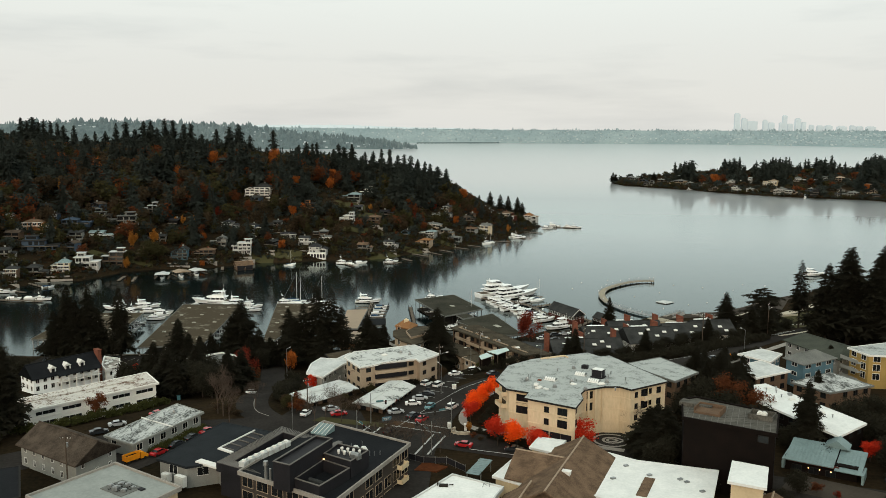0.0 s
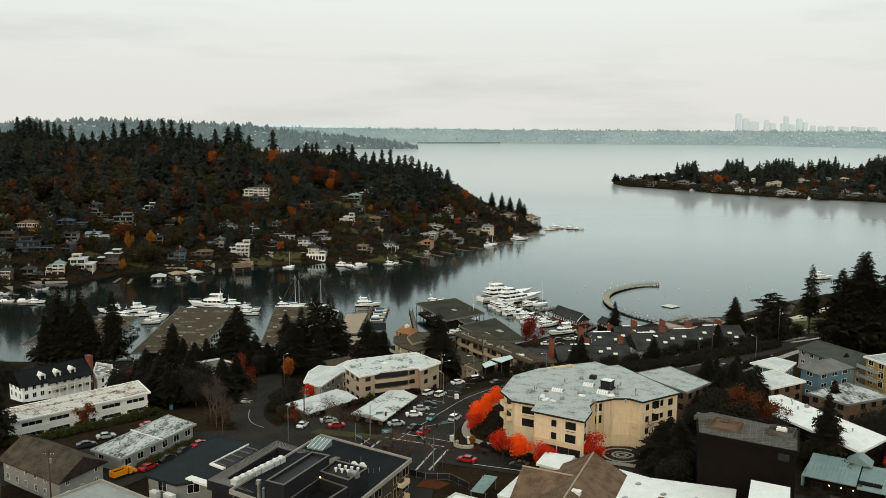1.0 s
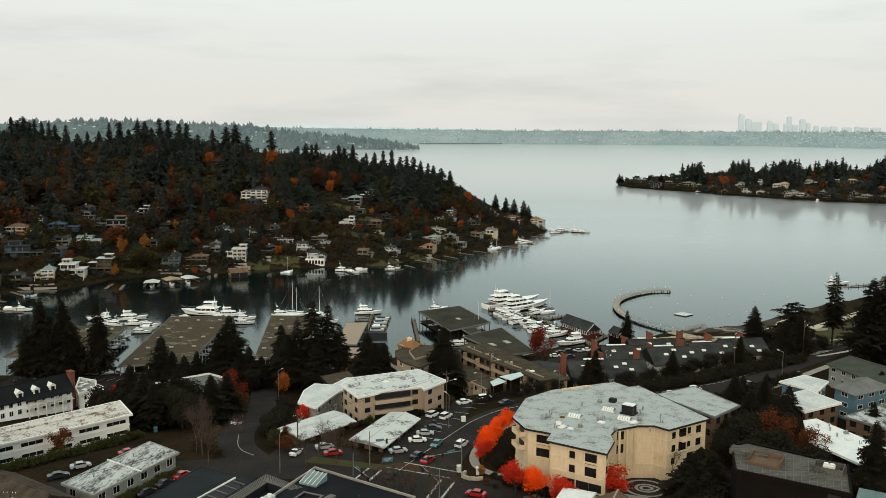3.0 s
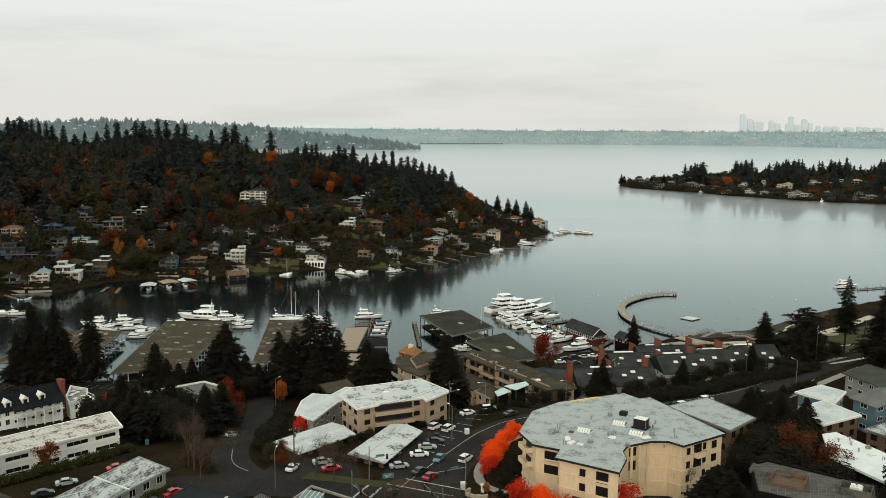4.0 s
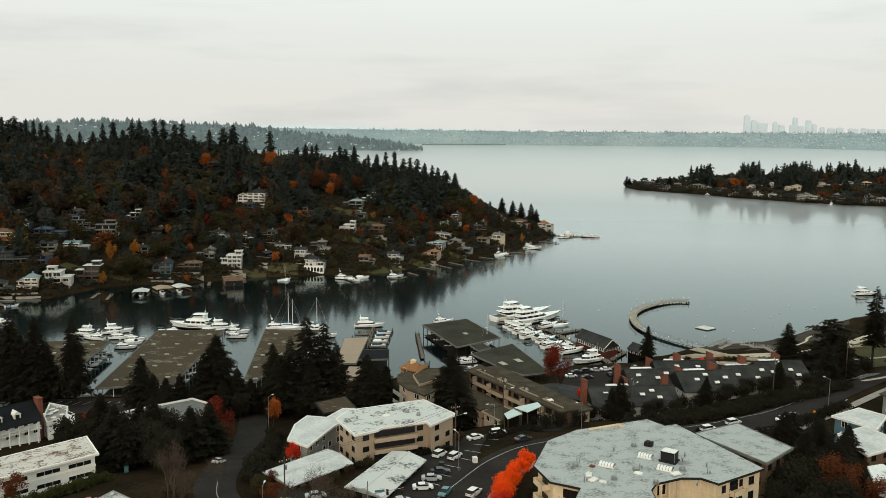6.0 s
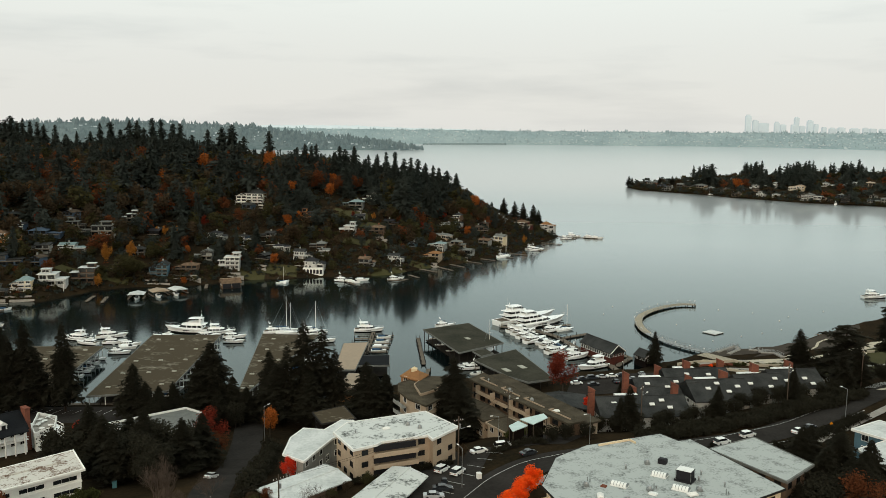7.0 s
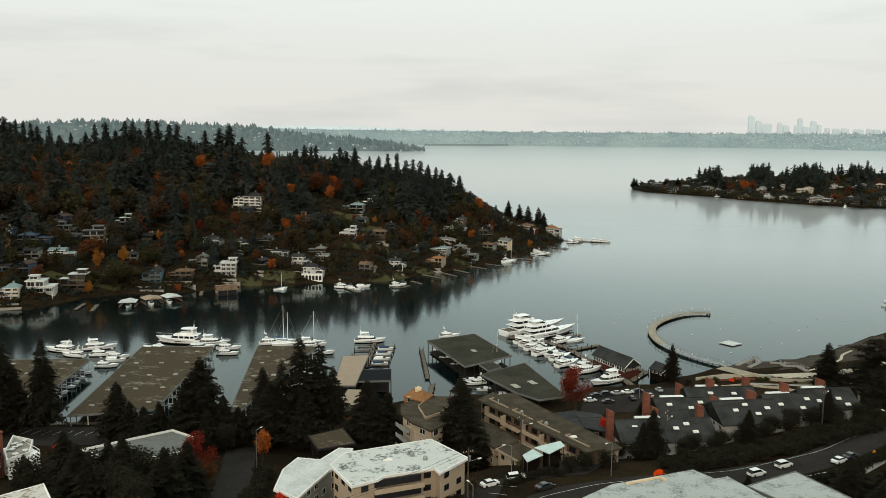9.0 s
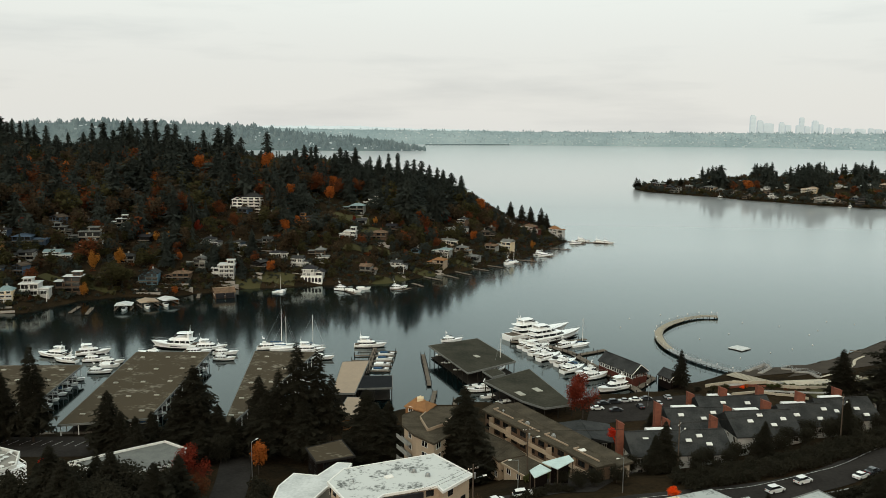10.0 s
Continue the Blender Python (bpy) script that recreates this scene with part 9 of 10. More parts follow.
def motor_yacht(ln, decks, label):
    """A motor yacht: flared hull, stacked deckhouses with dark window bands, a flybridge with its hard top, mast, rails and fenders."""
    t = thing("motor_yacht", label, "boat", pose(0, 0, -60), "moored boats")
    beam, free = ln * (0.30 if ln < 20 else 0.22), 0.75 + ln * 0.045
    part("hull", hull_mesh(ln, beam, free, M_BOAT, 0.45 + ln * 0.03), t)
    part("cockpit", Shape().box(-ln * 0.48, -beam * 0.38, free + 0.03, -ln * 0.34, beam * 0.38, free + 0.12).mesh("cockpit", M_DOCK), t)
    part("waterline_stripe", hull_mesh(ln * 0.97, beam * 1.0, free * 0.26, M_DARKTRIM, 0.0), t)
    if ln > 15:
        for sd in (-1, 1):
            part("hull_window", Shape().box(-ln * 0.18, sd * beam * 0.475 - 0.06, free * 0.62, ln * 0.06, sd * beam * 0.475 + 0.06, free * 0.80).mesh("hull_window", M_GLASS), t)
    z, x0, x1, w = free + 0.02, -ln * 0.34, ln * (0.22 if ln > 13 else 0.16), beam * 0.43
    hh = 1.1 if ln < 13 else 1.55 if ln < 20 else 2.1
    for d in range(decks):
        h = hh * (1.0 - 0.06 * d)
        cab = slab_ring(x0, x1, w, z, z + h, 0.11 * ln)
        for k in range(3):
            u = x0 + (x1 - x0) * (0.18 + 0.2 * k)
            cab.box(u - 0.14, -w - 0.04, z + h * 0.36, u + 0.14, w + 0.04, z + h * 0.84)
        cb = part("cabin", cab.mesh("cabin", M_BOAT), t)
        part("window_band", slab_ring(x0, x1, w, z, z + h, 0.11 * ln, a=0.36, b=0.84, proud=0.03).mesh("window_band", M_GLASS), cb)
        z += h
        part("deck_overhang", slab_ring(x0 - ln * 0.06, x1 - 0.10 * ln, w * 0.93, z, z + 0.14, 0.05, 0.45).mesh("deck_overhang", M_BOAT), t)
        z += 0.14
        x0, x1, w = x0 + ln * 0.02, x1 - ln * (0.12 if d else 0.15), w * 0.86
    part("flybridge", slab_ring(x0, x1, w, z, z + (0.7 if ln > 13 else 0.3), 0.05 * ln).mesh("flybridge", M_BOAT), t)
    part("windscreen", slab_ring(x1 - ln * 0.09, x1 - 0.03 * ln, w * 0.86, z + 0.75, z + 1.2, 0.35).mesh("windscreen", M_GLASS), t)
    part("bridge_seat", Shape().box(x0 + 0.3, -w * 0.75, z + 0.76, x0 + (x1 - x0) * 0.45, w * 0.75, z + 0.95).mesh("bridge_seat", M_TRIM), t)
    if ln > 13:
        for sd in (-1, 1):
            part("arch_leg", Shape().prism([(x0 + 0.1, sd * w * 0.86 - 0.1), (x0 + 0.8, sd * w * 0.86 - 0.1), (x0 + 0.8, sd * w * 0.86 + 0.1), (x0 + 0.1, sd * w * 0.86 + 0.1)], z + 0.6, z + 2.0).mesh("arch_leg", M_BOAT), t)
        part("hard_top", slab_ring(x0 - 0.3, x0 + (x1 - x0) * 0.72, w * 0.95, z + 2.0, z + 2.16, 0.2, 0.6).mesh("hard_top", M_BOAT), t)
    part("radar_mast", Shape().tube((x0 + 0.6, 0, z + 2.1), (x0 + 0.3, 0, z + 3.2 + ln * 0.02), 0.16, 0.08, 6).box(x0 + 0.2, -0.7, z + 2.75, x0 + 0.45, 0.7, z + 2.87).tube((x0 + 0.9, 0.5, z + 2.16), (x0 + 0.9, 0.5, z + 2.6), 0.3, 0.2, 8).mesh("radar_mast", M_BOAT), t)
    part("antenna", Shape().tube((x0 + 0.3, w * 0.5, z + 2.1), (x0 - 0.1, w * 0.5, z + 4.2 + ln * 0.05), 0.04, 0.02, 4).mesh("antenna", M_TRIM), t)
    part("bow_rail", Shape().tube((ln * 0.12, beam * 0.46, free + 1.0), (ln * 0.49, 0.05, free + 1.5 + ln * 0.03), 0.045, 0.045, 4).tube((ln * 0.12, -beam * 0.46, free + 1.0), (ln * 0.49, -0.05, free + 1.5 + ln * 0.03), 0.045, 0.045, 4).mesh("bow_rail", M_METAL), t)
    return t


def runabout(label, cover):
    t = thing("motor_boat", label, "boat", pose(0, 0, -60), "moored boats")
    part("hull", hull_mesh(7.5, 2.6, 0.95, M_BOAT, 0.3), t)
    part("cover", slab_ring(-3.2, 1.4, 1.05, 0.95, 1.5, 0.7).mesh("cover", cover), t)
    part("windscreen", slab_ring(0.3, 1.6, 0.95, 1.2, 1.85, 0.6).mesh("windscreen", M_GLASS), t)
    return t


def sailing_boat(ln):
    t = thing("sailing_boat", "white sailing boat with a tall bare mast", "boat", pose(0, 0, -60), "moored boats")
    part("hull", hull_mesh(ln, ln * 0.28, 1.1, M_BOAT, 0.3), t)
    part("cabin", slab_ring(-ln * 0.2, ln * 0.2, ln * 0.09, 1.1, 1.75, 0.5).mesh("cabin", M_BOAT), t)
    part("mast", Shape().tube((ln * 0.08, 0, 1.0), (ln * 0.08, 0, ln * 1.25), 0.12, 0.09, 6).tube((ln * 0.08, -0.9, ln * 0.75), (ln * 0.08, 0.9, ln * 0.75), 0.05, 0.05, 4).mesh("mast", M_TRIM), t)
    part("boom", Shape().tube((ln * 0.08, 0, 2.4), (-ln * 0.32, 0, 2.5), 0.22, 0.18, 6).mesh("boom", M_BLUECANVAS), t)
    part("stay", Shape().tube((ln * 0.49, 0, 1.5), (ln * 0.08, 0, ln * 1.22), 0.03, 0.03, 4).tube((-ln * 0.49, 0, 1.3), (ln * 0.08, 0, ln * 1.22), 0.03, 0.03, 4).mesh("stay", M_METAL), t)
    return t


def place(proto, x, y, yaw, s=1.0, z=0.0):
    return copy_thing(proto, Matrix.LocRotScale((x, y, z), Euler((0, 0, radians(yaw))), (s, s, s)))


def retire(proto):
    for o in (*proto.children_recursive, proto):
        bpy.data.objects.remove(o)


BIG = motor_yacht(38, 2, "large white motor yacht with stacked decks at a dock")
MID = motor_yacht(17, 1, "white motor yacht with a flybridge at its berth")
CRU = motor_yacht(12, 1, "white cabin cruiser at its berth")
RUN = runabout("small white motor boat with a dark cover", M_BLUECANVAS)
RUN2 = runabout("small white open motor boat", M_BOAT)
SAIL = sailing_boat(12)
place(BIG, 28.3, 481, 36), place(BIG, 34, 472, 37, 0.92)
for i, (x, y, yaw, pr, s) in enumerate(((49.7, 396, 215, MID, 0.92), (45.6, 411.5, 30, CRU, 1.05), (42.2, 416.8, 215, CRU, 0.95), (37.8, 420.6, 38, CRU, 1.05), (36.4, 425.6, 218, RUN, 1.3), (36, 430.5, 40, CRU, 1.0), (32.6, 434.4, 220, RUN2, 1.4), (29.8, 438.8, 41, CRU, 1.1), (27.4, 443.2, 222, CRU, 0.95), (26.2, 447.5, 45, CRU, 1.0), (25.6, 454.6, 39, MID, 0.85), (22.4, 459, 40, CRU, 1.0), (39.8, 460, 40, CRU, 1.0))):
    place(pr, x, y, yaw, s)
for x, y, yaw, p, s in ((58, 428, 100, RUN2, 1.0), (-179, 429, 172, MID, 0.85), (-164, 434, 20, MID, 0.85), (-170, 421, 170, CRU, 0.9), (-158, 423, 10, CRU, 0.9), (-149, 415, 5, RUN2, 1.1), (-149, 406, 5, CRU, 0.8), (-150, 420, 8, CRU, 0.8),
                       (-133, 447, 178, MID, 1.3), (-117, 445, 8, MID, 0.85), (-120, 437, 10, CRU, 1.0), (-108, 437, 5, CRU, 0.9), (-106, 428, 0, CRU, 0.8), (-140, 434, 170, CRU, 0.9), (-91, 447, 10, CRU, 1.0), (-73, 444, 8, MID, 0.8), (-66, 432, 0, CRU, 0.9), (-48, 454, 5, MID, 0.85), (-12, 466, 15, CRU, 0.85)):
    place(p, x, y, yaw, s)
place(SAIL, -88, 450, 12, 1.15), place(SAIL, -85, 446, 8, 1.0), place(SAIL, -74, 450, 5, 1.0), place(SAIL, 8, 419, 60, 0.95), place(SAIL, 46, 462, 30, 0.85)
for i in range(8):
    place((RUN, RUN2, CRU)[i % 3], -108.5 - 0.45 * i, 349 + i * 9, 5, (0.9, 0.9, 0.65)[i % 3])
    place((RUN2, CRU, RUN)[i % 3], -150 - 0.6 * i, 352 + i * 6.2, 5, (0.9, 0.65, 0.9)[i % 3])
for i in range(3):
    place((RUN2, RUN)[i % 2], -70 + i * 1.2, 372 + i * 14, 0, 0.9)
for y in (416.5, 424, 433, 441):
    place(RUN if y != 424 else RUN2, -39.5, y, 4, 0.95)
for x, y, yaw in ((-3, 396, 200), (-1, 391, 200), (2.5, 384, 205), (-13, 428, 200), (-8, 418, 205), (-16, 440, 205), (8, 378, 205)):
    place((RUN2, CRU)[int(y) % 2], x, y, yaw, 0.8)
place(MID, 236, 556, 8, 0.9), dock("lakeside dock with a moored yacht", [(240, 548), (262, 557), (280, 586)], 1.6)
# boats and docks along the far shore
for x, y, yaw, p, s in ((-79, 585, -20, CRU, 1.0), (-68, 590, 10, RUN2, 1.2), (-72, 581, -10, RUN2, 1.1), (-47, 594, 20, CRU, 0.9), (25, 699, 30, CRU, 0.9), (50, 741, 20, MID, 0.7), (53, 734, 20, CRU, 1.0), (92, 822, 0, MID, 0.8), (106, 817, 0, CRU, 1.0), (112, 813, -10, CRU, 0.9), (84, 806, 10, MID, 0.65), (-114, 579, 80, RUN2, 1.0), (-258, 472, 10, RUN2, 1.0), (-245, 452, 5, RUN2, 1.1), (-236, 454, 5, RUN2, 1.1), (-228, 451, 0, CRU, 0.8),
                       (-262, 470, 0, CRU, 0.9), (-243, 488, 40, RUN, 1.0), (-176, 528, -60, RUN2, 1.1), (-168, 534, -60, RUN2, 1.1), (-186, 521, -80, RUN2, 1.0), (352, 1330, -40, CRU, 0.8), (426, 1243, 0, RUN2, 1.0), (474, 1190, 60, CRU, 0.9)):
    place(p, x, y, yaw, s)
place(SAIL, 26, 696, 40, 1.1), place(SAIL, -116, 577, 30, 0.7)
for line in ([(-86, 597), (-71, 573)], [(-52, 590), (-44, 588), (-40, 594)], [(-40, 610), (-33, 600)], [(-34, 634), (-22, 622)], [(-24, 646), (-12, 630)], [(-14, 656), (-4, 644)], [(-4, 672), (8, 662)], [(8, 684), (18, 676)], [(20, 700), (32, 692)], [(30, 712), (44, 706)], [(44, 742), (58, 730)], [(60, 778), (76, 768)], [(78, 820), (112, 812)], [(80, 812), (92, 806)],
             [(-204, 524), (-200, 508)], [(-212, 526), (-210, 511)], [(-160, 566), (-157, 554)], [(-262, 500), (-242, 484)], [(-266, 478), (-248, 470)], [(-270, 450), (-226, 446)], [(425, 1248), (440, 1226)], [(275, 1412), (290, 1398)]):
    dock("small wooden house dock on the far shore", line, 2.0, 0.7, 8)


def boat_cover(x, y, yaw, w, d, roof, label):
    t = thing("boat_shelter", label, "boathouse", pose(x, y, 0, 0, 0, yaw), "boat shelters")
    part("roof", Shape().add([(-w / 2, -d / 2, 2.7), (w / 2, -d / 2, 2.7), (w / 2, d / 2, 2.7), (-w / 2, d / 2, 2.7), (0, -d / 2, 3.7), (0, d / 2, 3.7)], [(1, 2, 5, 4), (3, 0, 4, 5), (0, 1, 4), (2, 3, 5), (3, 2, 1, 0)]).mesh("roof", roof), t)
    for sx in (-1, 1):
        for sy in (-1, 0, 1):
            part("post", Shape().tube((sx * w * 0.45, sy * d * 0.45, -3), (sx * w * 0.45, sy * d * 0.45, 2.7), 0.12).mesh("post", M_DOCK), t)
    for edge_ in (-w / 2, w / 2 - 1):
        part("walkway", Shape().box(edge_, -d / 2, 0.3, edge_ + 1, d / 2, 0.6).mesh("walkway", M_DOCK), t)


boat_cover(-187, 524, 12, 9, 9, M_WHITEROOF, "white-roofed boat shelter on piles")
boat_cover(-178, 534, 35, 10, 10, M_TANROOF, "tan-roofed boat shelter on piles")
boat_cover(-169, 540, 40, 9, 10, M_WHITEROOF, "white-roofed boat shelter on piles")
bh = pitched("boathouse", "brown waterside boathouse with an open front", [(-152, 563), (-148, 555), (-137, 560), (-141, 569)], 3.4, 5.4, M_BROWNWALL, M_BROWNSHINGLE, 1, 2.6)
# charcoal panels on the front wall paint the shade inside its open bays
for u in (0.27, 0.73):
    part("boat_door", Shape().box(-2.3, -0.12, -0.2, 2.3, 0.05, 2.6).mesh("boat_door", M_CHARCOAL), bh, at=pose(-148 + 11 * u - bh.location.x, 555 + 5 * u - bh.location.y, 0.4 - bh.location.z, 0, 0, 24.4))

# ---- the curved swimming pier, the float and the beach works ----
pier = thing("curved_pier", "curved pale wooden swimming pier with railings on piles", "pier", pose(0, 0, 0))
PIER = [(124, 524.5), (117, 525.5), (108, 520), (100, 511.5), (92.5, 501.5), (87, 491), (83.6, 477), (83.2, 460), (86, 447), (91, 436.5), (97, 427.5), (104, 420)]
smooth = PIER
for _ in range(2):
    smooth = [smooth[0]] + [q for a, b in zip(smooth, smooth[1:]) for q in ((a[0] * 0.75 + b[0] * 0.25, a[1] * 0.75 + b[1] * 0.25), (a[0] * 0.25 + b[0] * 0.75, a[1] * 0.25 + b[1] * 0.75))] + [smooth[-1]]
for i, (a, b) in enumerate(zip(smooth, smooth[1:])):
    ln, yaw = math.hypot(b[0] - a[0], b[1] - a[1]), math.degrees(math.atan2(b[1] - a[1], b[0] - a[0]))
    seg = part("deck", Shape().box(-0.1, -1.8, 0.8, ln + 0.1, 1.8, 1.1).mesh("deck", M_PIERDECK if b[1] > 452 else M_METAL), pier, at=pose(a[0], a[1], 0, 0, 0, yaw))
    part("rail", Shape().box(0, -1.95, 2.15, ln, -1.87, 2.23).box(0, 1.87, 2.15, ln, 1.95, 2.23).box(0, -1.94, 1.6, ln, -1.9, 1.65).box(0, 1.9, 1.6, ln, 1.94, 1.65).mesh("rail", M_METAL), seg)
    for s in (-1, 1):
        part("rail_post", Shape().box(-0.05, s * 1.9 - 0.05, 1.1, 0.05, s * 1.9 + 0.05, 2.25).mesh("rail_post", M_METAL), seg)
        if i % 2 == 0:
            part("mooring_post", Shape().tube((0, s * 1.6, -4), (0, s * 1.6, 0.9), 0.2).mesh("mooring_post", M_PILE), seg)
    if i % 3 == 0:
        part("pier_lamp", Shape().tube((0, -1.9, 2.2), (0, -1.9, 2.6), 0.1, 0.1, 6).tube((0, -1.9, 2.6), (0, -1.9, 2.95), 0.24, 0.2, 8).mesh("pier_lamp", M_TRIM), seg)
fl = thing("swim_float", "square pale swimming float on the water", "float", pose(116.5, 461.5, 0, 0, 0, 40))
part("deck", Shape().box(-3.6, -3.6, 0.25, 3.6, 3.6, 0.5).mesh("deck", M_WHITEROOF), fl)
part("hull", Shape().box(-3.4, -3.4, -0.3, 3.4, 3.4, 0.25).mesh("hull", M_PILE), fl)
BUOY = Shape().tube((0, 0, -0.1), (0, 0, 0.2), 0.2, 0.28, 8).tube((0, 0, 0.2), (0, 0, 0.45), 0.28, 0.1, 8).mesh("swim_buoy", M_TRIM)
for x, y in ((103, 478), (128, 455), (140, 462), (152, 470), (166, 500), (150, 508), (134, 515), (178, 520), (112, 445), (120, 490), (158, 490), (190, 515), (70, 500), (78, 520), (96, 530)):
    tagged(new("swim_buoy", BUOY), "small white buoy floating on the lake", "buoy", "swim buoys").matrix_basis = pose(x, y, 0)


def ramp_wall(label, line, h, material, name="retaining_wall"):
    t = thing(name, label, "wall", pose(line[0][0], line[0][1], 0))
    for (ax, ay), (bx, by) in zip(line, line[1:]):
        ln, yaw = math.hypot(bx - ax, by - ay), math.degrees(math.atan2(by - ay, bx - ax))
        part("panel", Shape().box(0, -0.2, -2, ln, 0.2, h).mesh("panel", material), t, at=pose(ax - line[0][0], ay - line[0][1], max(sz(ax, ay), sz(bx, by)), 0, 0, yaw))


ramp_wall("pale curved concrete park wall", [(84.6, 397.8), (91.7, 401), (96, 402.6), (102.6, 401.6), (108.6, 402.8), (113, 396), (119.4, 394.6), (128, 395), (137, 401.7), (146, 408), (158, 416), (174, 420)], 1.1, M_PALESTONE)
ramp_wall("pale curved concrete park wall", [(91, 386.5), (101.4, 390), (107.2, 386.2), (111.3, 385), (116, 380)], 0.8, M_PALESTONE)
ramp_wall("rust-brown steel planter edge", [(93, 396), (100, 398.5), (107, 397.5)], 0.7, M_BRICK)
for line in ([(107, 420.5), (119, 434), (118, 426), (111, 417)], [(122, 425), (126.5, 423.5), (125.5, 419.5), (131, 418.5), (132, 411)]):
    rm_ = thing("beach_ramp", "grey concrete ramp with steel handrails down to the beach", "ramp", pose(line[0][0], line[0][1], 0), "beach ramps")
    for (ax, ay), (bx, by) in zip(line, line[1:]):
        ln, yaw = math.hypot(bx - ax, by - ay), math.degrees(math.atan2(by - ay, bx - ax))
        za, zb = max(sz(ax, ay), 0.4) + 0.5, max(sz(bx, by), 0.4) + 0.5
        at = pose(ax - line[0][0], ay - line[0][1], 0, 0, 0, yaw)
        part("walkway", Shape().prism([(0, -0.9), (ln, -0.9), (ln, 0.9), (0, 0.9)], [-1.0] * 4, [za, zb, zb, za]).mesh("walkway", M_CONCRETE), rm_, at=at)
        for sd in (-0.85, 0.85):
            hr = part("handrail", Shape().tube((0, sd, za + 1.05), (ln, sd, zb + 1.05), 0.06).tube((0, sd, za + 0.55), (ln, sd, zb + 0.55), 0.04).mesh("handrail", M_METAL), rm_, at=at)
            for k in range(int(ln / 2) + 1):
                u = min(1.0, 2 * k / ln)
                part("rail_post", Shape().tube((ln * u, sd, za + (zb - za) * u), (ln * u, sd, za + (zb - za) * u + 1.05), 0.05).mesh("rail_post", M_METAL), hr)
deckw = thing("boardwalk", "warm timber boardwalk at the foot of a pier", "boardwalk", pose(102, 412, sz(102, 412)))
for k in range(12):
    part("plank", Shape().box(-3.2, -0.45, 0.3, 3.2, 0.45, 0.5).mesh("plank", M_PIERDECK), deckw, at=pose(-2.6 + 0.75 * k, 3.2 - 0.85 * k, 0, 0, 0, 42))
for x, y, k, h in ((97, 394, "vivid", 1.6), (99, 396, "orange", 1.8), (104, 395, "rust", 1.6), (112, 391, "rust", 1.5), (120, 391, "brown", 1.6), (126, 391, "yellow", 1.3), (108, 394, "olive", 1.5), (133, 396, "olive", 1.8), (91, 395, "olive", 2.2), (86, 392, "olive", 2.4), (80, 392, "dark", 2.4), (84, 387, "dark", 2.2), (140, 402, "brown", 1.6)):
    leafy(x, y, h, k, "low autumn shrub in a lakeside planting bed", 1.6, "park shrubs")
for x, y in ((116, 399), (130, 402), (142, 408)):
    t = thing("park_rail", "grey metal park railing on posts", "railing", pose(x, y, sz(x, y), 0, 0, 12), "park railings")
    part("rail", Shape().tube((-4, 0, 1.1), (4, 0, 1.1), 0.05).tube((-4, 0, 0.6), (4, 0, 0.6), 0.04).mesh("rail", M_METAL), t)
    for u in (-4, -2, 0, 2, 4):
        part("post", Shape().tube((u, 0, -0.3), (u, 0, 1.1), 0.05).mesh("post", M_METAL), t)
for i, (x, y) in enumerate(((164, 462), (166, 465), (162, 455), (180, 480), (182, 476), (165, 456))):
    t = thing("driftwood_log", "grey driftwood log lying on the beach", "log", pose(x, y, sz(x, y) + 0.25, 0, 0, 30 * i), "driftwood logs")
    part("log", Shape().tube((-2.2, 0, 0), (2.2, 0, 0.1), 0.32, 0.2, 7).mesh("log", M_DOCK), t)
tent = thing("covered_mound", "white sheeted pile beside the townhouses", "cover", pose(128, 360, sz(128, 360)))
part("sheet", Shape().loft([[(2.4 * k * math.cos(a / 8 * 6.283), 1.8 * k * math.sin(a / 8 * 6.283), z) for a in range(8)] for k, z in ((1, -0.5), (0.95, 1.6), (0.6, 2.8), (0.15, 3.2))]).mesh("sheet", M_BOAT), tent)

